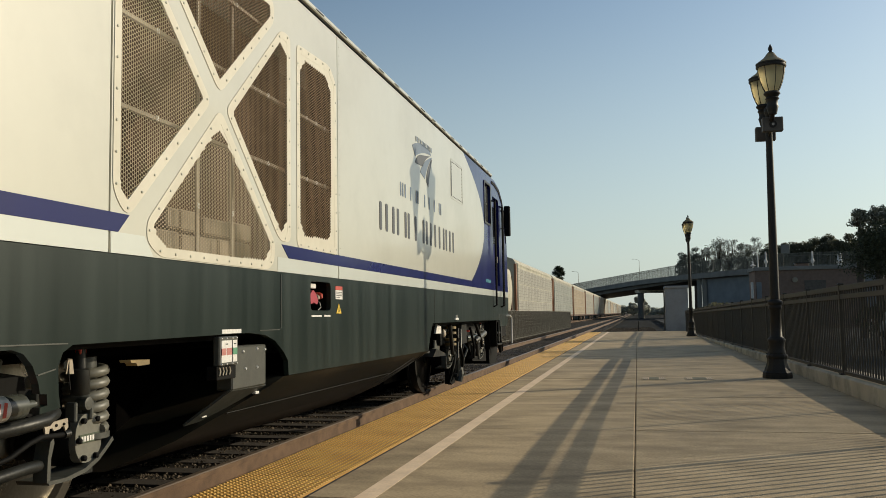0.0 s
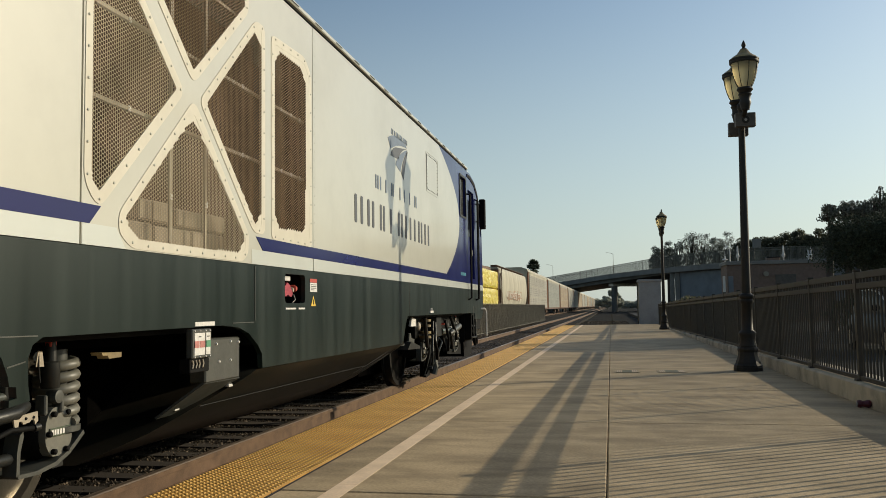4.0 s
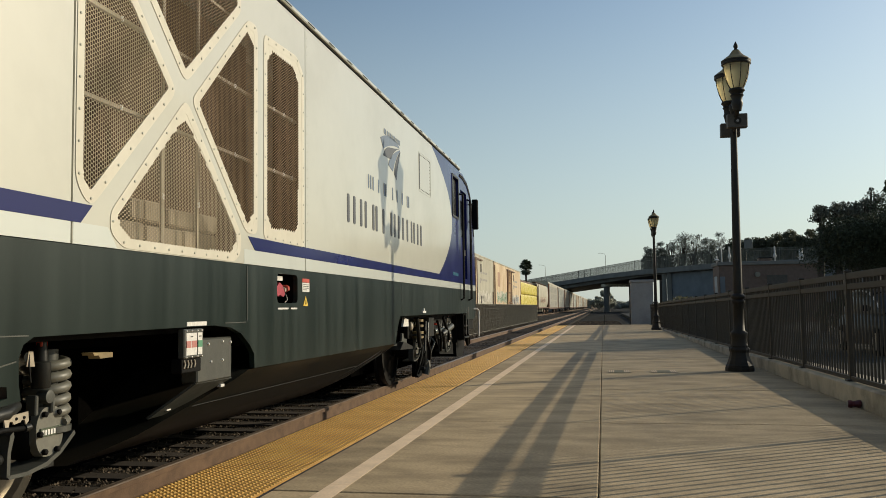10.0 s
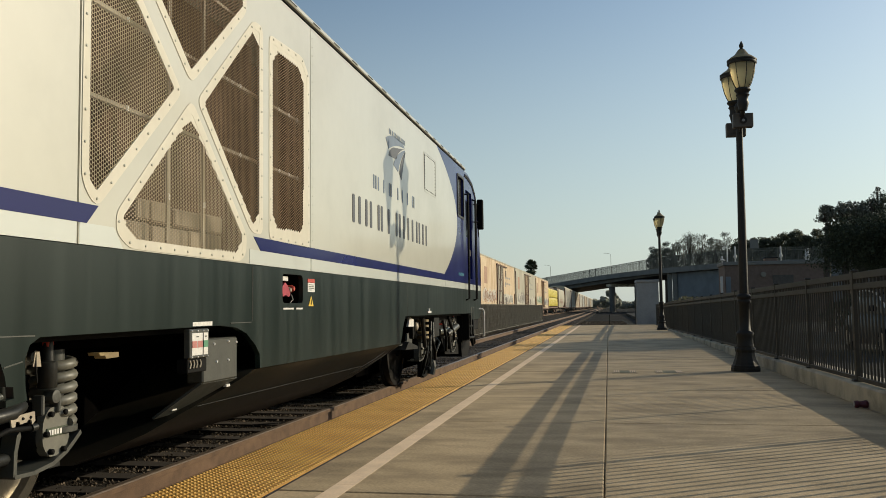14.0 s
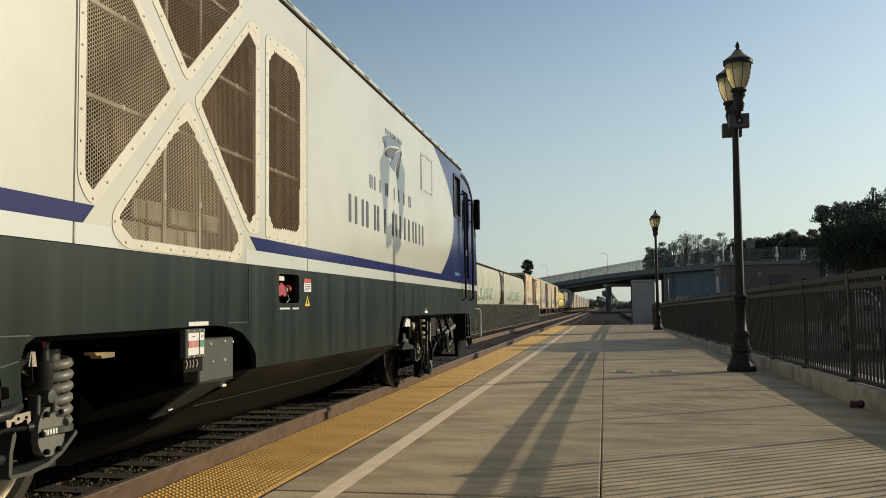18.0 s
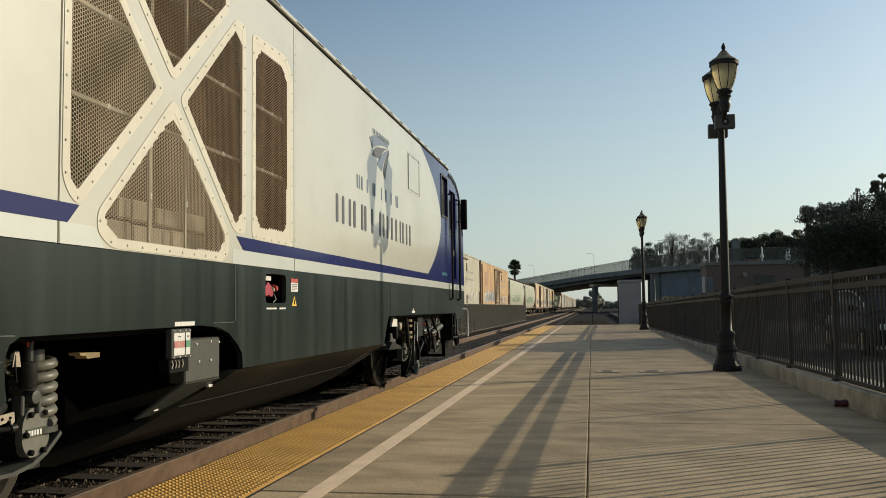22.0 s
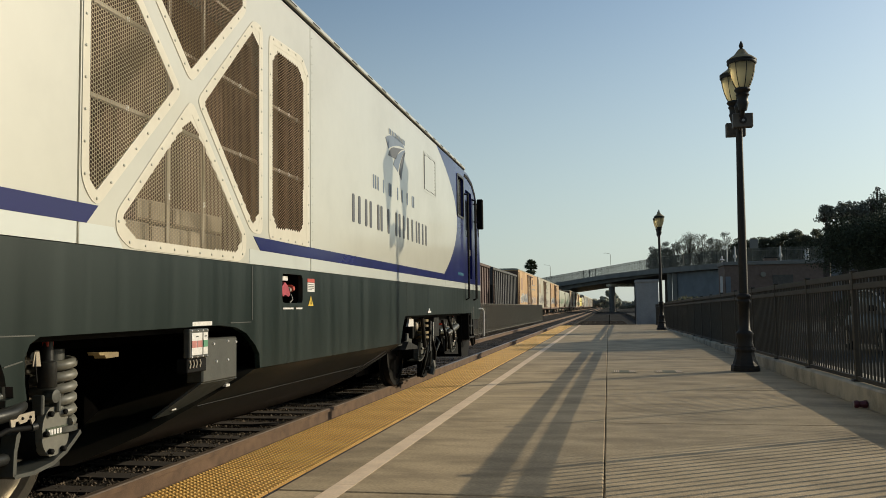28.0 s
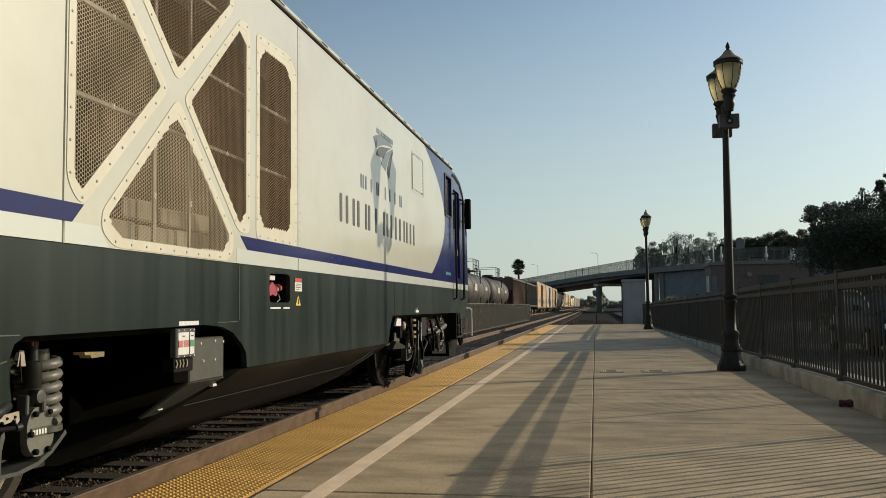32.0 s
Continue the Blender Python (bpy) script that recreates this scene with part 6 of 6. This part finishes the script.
s.add(vs, [(0, 1, 2, 3), (4, 5, 6, 7), (0, 1, 5, 4), (1, 2, 6, 5), (2, 3, 7, 6), (3, 0, 4, 7)])
part("pier_cap", s, KERB, bridge, "pale concrete bearing block")
# abutment walls
s = Shape()
sweep(s, 1.2, 12.5, -13, None, 22, 130)
part("abutment", s, BWALL, bridge, "blue-grey abutment wall in shade")
s = Shape()
sweep(s, 1.2, 12.5, -13, None, -75, -42)
part("abutment", s, BWALL, bridge)
s = Shape()
for u in (21, 22.6):
    x, y, z = bp(u, .9, 0)
    s.box(x - .5, x + .5, y - .5, y + .5, -.6, under(u) + .1)
part("column", s, BCONC, bridge)
# lamps on the bridge
for u in (-25, .8, 26):
    x, y, z = bp(u, .5, deck(u) - 2.85)
    t = thing("street_lamp", (x, y, z), "thin grey road lamp with a curved arm on the bridge", "street lamp", "road lamps on the bridge")
    s = Shape()
    s.tube([(x, y, z), (x, y, z + 5.6), (x - .12, y, z + 5.85), (x - .5, y, z + 6.0), (x - 1.3, y, z + 6.15)], [.06, .045, .04, .035, .03], 8)
    part("pole", s, GALV, t)
    s = Shape()
    s.box(x - 1.75, x - 1.2, y - .1, y + .1, z + 6.1, z + 6.19, .03)
    part("lamp_head", s, GALV, t)

# road sign seen from behind, on the bridge
x, y, z = bp(46, .6, deck(46) - 2.85)
t = thing("road_sign", (x, y, z), "grey back of a square road sign on the bridge", "road sign")
for dx in (-.5, .5):
    s = Shape()
    s.tube([(x + dx, y, z), (x + dx, y, z + 4.6)], .05, 8)
    part("post", s, GALV, t)
s = Shape()
s.box(x - .85, x + .85, y - .09, y - .05, z + 2.9, z + 4.7, .02)
part("panel", s, BCONC, t)

# ---- brick building beyond the fence ----
bb = thing("brick_building", (11.5, 62, -.12), "low dark brown brick building with a flat roof", "building")
s = Shape()
s.box(7.75, 14.15, 60, 63.2, -.3, 3.62)
part("wall", s, BRICK, bb)
s = Shape()
s.box(7.65, 14.25, 59.88, 63.3, 3.62, 3.86, .02)
part("coping", s, BCONC, bb)
# recess drawn as a flat panel, darker than the wall
s = Shape()
s.box(10.8, 12.1, 59.96, 60.0, -.1, 2.92)
part("recess", s, SPKR, bb, "flat dark brown panel in place of a recess")
s = Shape()
s.lathe([(.17, 59.78), (.17, 59.9), (.10, 59.99)], (10.2, 0, 2.97), 14, "y")
part("wall_lamp", s, GALV, bb)
s = Shape()
s.box(7.80, 8.12, 59.96, 60.0, -.1, 2.86, .01)
part("side_door", s, BWALL, bb, "pale grey side door")
s = Shape()
s.box(7.43, 7.58, 59.7, 59.95, -.3, 2.875, .02)
part("downpipe_column", s, HUTP, bb)
for x, h, fat in ((7.75, .42, 1.6), (8.6, 1.0, 1), (11.55, .95, 1), (13.15, .70, 1.3), (13.3, .78, 1)):
    t = thing("roof_vent", (x, 61, 3.86), "white slender roof vent with a bulbous cowl", "roof vent", "vents on the brick building")
    s = Shape()
    s.lathe([(.05, 3.84), (.05, 3.86 + h * .25), (.11 * fat, 3.86 + h * .34), (.12 * fat, 3.86 + h * .42), (.07 * fat, 3.86 + h * .55), (.055, 3.86 + h * .62), (.055, 3.86 + h), (.02, 3.86 + h * 1.1)], (x, 61, 0), 12)
    part("cowl", s, HUTP, t, smooth=True)
t = thing("vent_pipe", (8.0, 60.4, 3.86), "white pipe with a hooked top on the roof edge", "vent pipe")
s = Shape()
s.tube([(8.0, 60.4, 3.5), (8.0, 60.4, 4.72), (7.95, 60.4, 4.86), (7.80, 60.4, 4.90), (7.70, 60.4, 4.80)], .045, 8)
part("pipe", s, HUTP, t, smooth=True)


t = thing("roof_unit", (10.85, 61, 3.86), "low dark ventilation box on the flat roof", "roof unit")
s = Shape()
s.box(10.45, 11.25, 60.6, 61.4, 3.86, 4.08, .03)
part("casing", s, BRICK, t)
s = Shape()
s.box(10.40, 11.30, 60.55, 61.45, 4.08, 4.14, .015)
part("lid", s, IRON, t)


# ---- trees ----
def tree(at, height, spread, crown_lo, n_leaf, leaf, leaf_size, seed, label, squash=.75, bare=0.0, clumps=26, group="trees"):
    r = random.Random(seed)
    t = thing("tree", at, label, "tree", group)
    x, y, z = at
    s = Shape()
    tips = []
    fork = z + crown_lo
    s.tube([(x, y, z - .3), (x + r.uniform(-.1, .1), y, z + crown_lo * .5), (x + r.uniform(-.2, .2), y, fork), (x, y, z + height * .62)], [height * .035, height * .028, height * .022, height * .008], 8)
    cz, rz = z + (height + crown_lo) / 2, (height - crown_lo) / 2
    for i in range(clumps):
        d = Vector((r.gauss(0, 1), r.gauss(0, 1), r.gauss(0, 1))).normalized() * r.uniform(.25, 1) ** .5
        wide = 1.0 - .3 * max(0, d.z)
        c = Vector((x + d.x * spread * .82 * wide, y + d.y * spread * .82 * wide, cz + d.z * rz * .88))
        tips.append(c)
        b = Vector((x, y, fork + (height - crown_lo) * r.uniform(0, .35)))
        mid = b.lerp(c, .5) + Vector((r.uniform(-.2, .2), r.uniform(-.2, .2), r.uniform(0, .2))) * spread * .3
        thin = 1.0 if clumps < 40 else .45
        s.tube([b, mid, c], [height * .010 * thin, height * .006 * thin, height * .002 * thin], 5, False)
    part("trunk", s, BARK, t, "brown trunk and limbs")
    g = np.random.RandomState(seed)
    tips = np.array([tuple(c) for c in tips])
    which = g.randint(0, len(tips), n_leaf)
    size = spread * g.uniform(.18, .36, len(tips))
    p = g.normal(size=(n_leaf, 3))
    p /= np.linalg.norm(p, axis=1)[:, None]
    p *= (g.rand(n_leaf) ** .45)[:, None] * size[which][:, None] * (1, 1, squash)
    c = tips[which] + p
    a, b = g.normal(size=(n_leaf, 3)), g.normal(size=(n_leaf, 3))
    a /= np.linalg.norm(a, axis=1)[:, None]
    b -= a * (a * b).sum(1)[:, None]
    b /= np.linalg.norm(b, axis=1)[:, None]
    ls = leaf_size * g.uniform(.6, 1.3, n_leaf)[:, None]
    v = np.stack([c - a * ls, c + b * ls * .45, c + a * ls, c - b * ls * .45], 1).reshape(-1, 3) - np.array(at)
    me = bpy.data.meshes.new("crown")
    me.from_pydata(v.tolist(), [], [(4 * i, 4 * i + 1, 4 * i + 2, 4 * i + 3) for i in range(n_leaf)])
    me.materials.append(leaf)
    ob = new("crown", me)
    ob["at"] = tuple(at)
    ob.parent = t
    ob["label"] = "uneven crown of many small leaves"
    return t


tree((7.8, 26.0, -.12), 3.62, 2.25, 2.08, 80000, LEAF, .036, 5, "dense dark evergreen tree beyond the fence", clumps=60)
tree((10.1, 30.0, -.12), 4.75, 2.2, 2.1, 60000, LEAF, .042, 8, "tall dark evergreen tree beyond the fence", clumps=60)
for x, top, sp, lo, n, seed in ((9.3, 5.35, .55, 4.55, 1200, 18), (9.95, 5.55, .55, 4.5, 1100, 27), (10.4, 5.5, .6, 4.5, 1300, 20), (10.8, 5.2, .6, 4.3, 1100, 28), (11.4, 6.2, .5, 4.5, 700, 19), (11.0, 5.5, .55, 4.4, 1000, 22)):
    tree((x, 39.0, -.12), top, sp, lo, n, LEAF4, .06, seed, "slender tree with tufted twigs behind others", squash=1.0, clumps=34)
tree((9.7, 30.6, -.12), 5.65, .42, 4.1, 1500, LEAF2, .06, 21, "pointed dark tree top behind others", clumps=14)
# dark shrubs added to stand for the shade seen between the pickets
for x, y, hgt, sp, seed in ((8.6, 29.5, 1.5, 1.3, 24), (10.2, 32.5, 1.7, 1.5, 25), (9.4, 35.5, 1.6, 1.5, 26)):
    tree((x, y, -.2), hgt, sp, .12, 9000, LEAF, .05, seed, "low dark shrub added for the shade below the evergreen trees", clumps=22, group="shrubs")
rt = random.Random(31)
# trees behind the bridge: sideways slope, distance, top, spread
for i, (px, d, top, sp) in enumerate(((.054, 236, 14.5, 2.6), (.066, 240, 15.5, 3.2), (.077, 242, 16.4, 3.0), (.091, 244, 18.6, 4.0), (.103, 246, 18.8, 4.2), (.118, 244, 17.4, 3.4), (.130, 246, 18.6, 3.6), (.145, 240, 17.0, 4.2), (.158, 240, 17.6, 4.4), (.170, 236, 18.2, 4.4), (.182, 236, 17.6, 4.6), (.194, 234, 18.4, 4.6), (.206, 232, 18.8, 4.6), (.218, 230, 18.2, 4.8), (.23, 228, 18.8, 5.0), (.245, 226, 19.4, 5.2), (.262, 224, 20.4, 5.4), (.28, 222, 21, 5.4))):
    thin = i < 7
    top += 3.8 if i < 7 else 2.4
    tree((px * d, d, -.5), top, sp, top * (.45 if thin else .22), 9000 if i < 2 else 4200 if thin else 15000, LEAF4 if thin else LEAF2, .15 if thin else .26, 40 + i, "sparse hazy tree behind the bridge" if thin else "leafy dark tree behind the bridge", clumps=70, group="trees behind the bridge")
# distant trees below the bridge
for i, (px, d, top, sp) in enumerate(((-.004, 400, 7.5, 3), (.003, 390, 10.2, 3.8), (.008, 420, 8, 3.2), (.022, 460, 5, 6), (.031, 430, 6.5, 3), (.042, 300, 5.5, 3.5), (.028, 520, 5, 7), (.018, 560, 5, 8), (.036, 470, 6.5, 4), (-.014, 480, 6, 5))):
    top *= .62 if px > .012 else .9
    # crowns in the paled leaf, which carries the haze of the distance
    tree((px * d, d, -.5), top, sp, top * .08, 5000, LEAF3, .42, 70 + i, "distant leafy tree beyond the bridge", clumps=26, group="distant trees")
# shrubs along the fence and under the bridge
for i in range(9):
    y = 66 + i * 9
    tree((6.6 + .055 * (y - 66) + rt.uniform(-.4, .6), y, -.3), 1.75, 2.0, .2, 2600, LEAF2, .13, 90 + i, "low olive shrub beyond the fence", clumps=16, group="shrubs")


def palm(at, h):
    t = thing("palm_tree", at, "tall fan palm with a shaggy dark crown", "palm tree")
    x, y, z = at
    s = Shape()
    s.tube([(x, y, z - .3), (x + .1, y, z + h * .5), (x, y, z + h)], [.34, .26, .22], 10)
    part("trunk", s, BARK, t)
    r = random.Random(2)
    for i in range(150):
        a, el = r.uniform(0, 6.283), r.uniform(-1.3, 1.4)
        d = Vector((math.cos(a) * math.cos(el), math.sin(a) * math.cos(el), math.sin(el)))
        side = d.cross(Vector((0, 0, 1))).normalized()
        up = side.cross(d)
        b = Vector((x, y, z + h))
        c = b + d * .85 - Vector((0, 0, .5 if el < -.5 else 0))
        s = Shape()
        s.tube([b, c], .025, 4, False)
        for k in range(13):
            w = (k - 6) / 6
            tip = c + (d * math.cos(w * 1.25) + side * math.sin(w * 1.25)) * (.95 * (1 - .25 * abs(w))) - Vector((0, 0, .28 * abs(w) + .12))
            q = up * .02 + side * .10
            s.add([c, c.lerp(tip, .5) + q, tip, c.lerp(tip, .5) - q], [(0, 1, 2, 3)])
        part("frond", s, PALM, t)
    return t


palm((-17.7, 201, -.5), 11.2)

# slender pole at the end of the platform
s = Shape()
s.tube([(.05, 50, -.52), (.05, 50, .5)], .03, 8)
solid("marker_post", s, GREYM, (.05, 50, -.52), "short dark marker post past the platform end", "post")


# ---- parked car behind the fence ----
CARP = mat("black_car_paint", (.012, .012, .014), (.015, .015, .017), rough=.42, bump=0, fine_amt=.02, coat=.05, spec=.06)
CARG = mat("dusty_dark_car_glass", (.008, .009, .011), (.012, .013, .015), rough=.35, bump=0, fine_amt=.05, spec=.1)
def parked_car(at):
    """Hood towards the near end of the platform; body and cabin are lofted from rounded sections."""
    t = thing("parked_car", at, "dark parked car with glossy paint behind the fence", "car")
    x, y, z = at

    def loft(rows, n=18):
        """rows: place along the car, half width, bottom and top."""
        s = Shape()
        vs, fs = [], []
        for dy, w, lo, hi in rows:
            for k in range(n + 1):
                a = math.pi * k / n
                c, q = math.cos(a), math.sin(a)
                vs.append((x + w * math.copysign(abs(c) ** .5, c), y + dy, z + lo + (hi - lo) * abs(q) ** .62))
        for i in range(len(rows) - 1):
            for k in range(n):
                a = i * (n + 1) + k
                fs.append((a, a + 1, a + n + 2, a + n + 1))
            fs.append((i * (n + 1), (i + 1) * (n + 1), (i + 1) * (n + 1) + n, i * (n + 1) + n))
        m = (len(rows) - 1) * (n + 1)
        fs += [tuple(range(n + 1)), tuple(range(m, m + n + 1))]
        return s.add(vs, fs)

    part("body", loft([(-2.32, .62, .38, .66), (-2.26, .78, .28, .80), (-2.0, .86, .24, .92), (-1.5, .89, .24, 1.03), (-.6, .90, .24, 1.06), (.8, .90, .24, 1.06), (1.9, .88, .26, 1.04), (2.2, .82, .30, .95), (2.28, .70, .4, .8)]), CARP, t, smooth=True)
    cabin = part("cabin", loft([(-1.5, .70, .95, 1.04), (-1.2, .74, .95, 1.17), (-.7, .74, .95, 1.38), (-.2, .72, .95, 1.50), (.6, .71, .95, 1.54), (1.4, .70, .95, 1.49), (1.85, .70, .95, 1.28), (2.1, .68, .95, 1.06)]), CARG, t, "dark glazed cabin", smooth=True)
    part("roof", loft([(-.35, .60, 1.40, 1.475), (.0, .66, 1.40, 1.53), (.6, .67, 1.40, 1.555), (1.2, .66, 1.40, 1.53), (1.55, .58, 1.40, 1.46)]), CARP, t, smooth=True)
    # steel tubes along the roof edges stand for the sun's glint on them
    for sx in (-1, 1):
        s = Shape()
        s.tube([(x + sx * .80, y - 1.5, z + 1.05), (x + sx * .74, y - .95, z + 1.27), (x + sx * .69, y - .35, z + 1.455), (x + sx * .67, y + .4, z + 1.52), (x + sx * .66, y + 1.2, z + 1.50)], .022, 8)
        part("roof_rail", s, STEEL, cabin, "bright trim that stands for the glint along the roof edge", smooth=True)
        s = Shape()
        s.box(x + sx * .62 - .14, x + sx * .62 + .14, y - 2.30, y - 2.18, z + .60, z + .74, .03)
        part("headlight", s, PAPER, t)
        s = Shape()
        s.box(x + sx * .98 - .09, x + sx * .98 + .09, y - 1.15, y - 1.02, z + 1.02, z + 1.16, .03)
        part("mirror", s, CARP, t)
    for dy in (-1.4, 1.4):
        for sx in (-.8, .8):
            s = Shape()
            s.lathe([(.32, -.1), (.33, -.06), (.33, .06), (.32, .1)], (x + sx, y + dy, z + .33), 20, "x")
            w = part("wheel", s, BLACK, t, smooth=True)
            s = Shape()
            s.lathe([(.2, -.115), (.2, .115)], (x + sx, y + dy, z + .33), 12, "x")
            part("rim", s, STEEL, w)
    return t


parked_car((6.95, 22.3, -.22))


# ---- what moves ----
def motions():
    """The freight train draws away, gaining speed."""
    for car, c in TRAIN:
        rows = []
        for i in range(17):
            t = 2.0 * i
            rows.append((t, pose(TRACK2, c + 13.8 + 6.93 * t + 0.0705 * t * t, RT)))
        walk(car, rows)


motions()
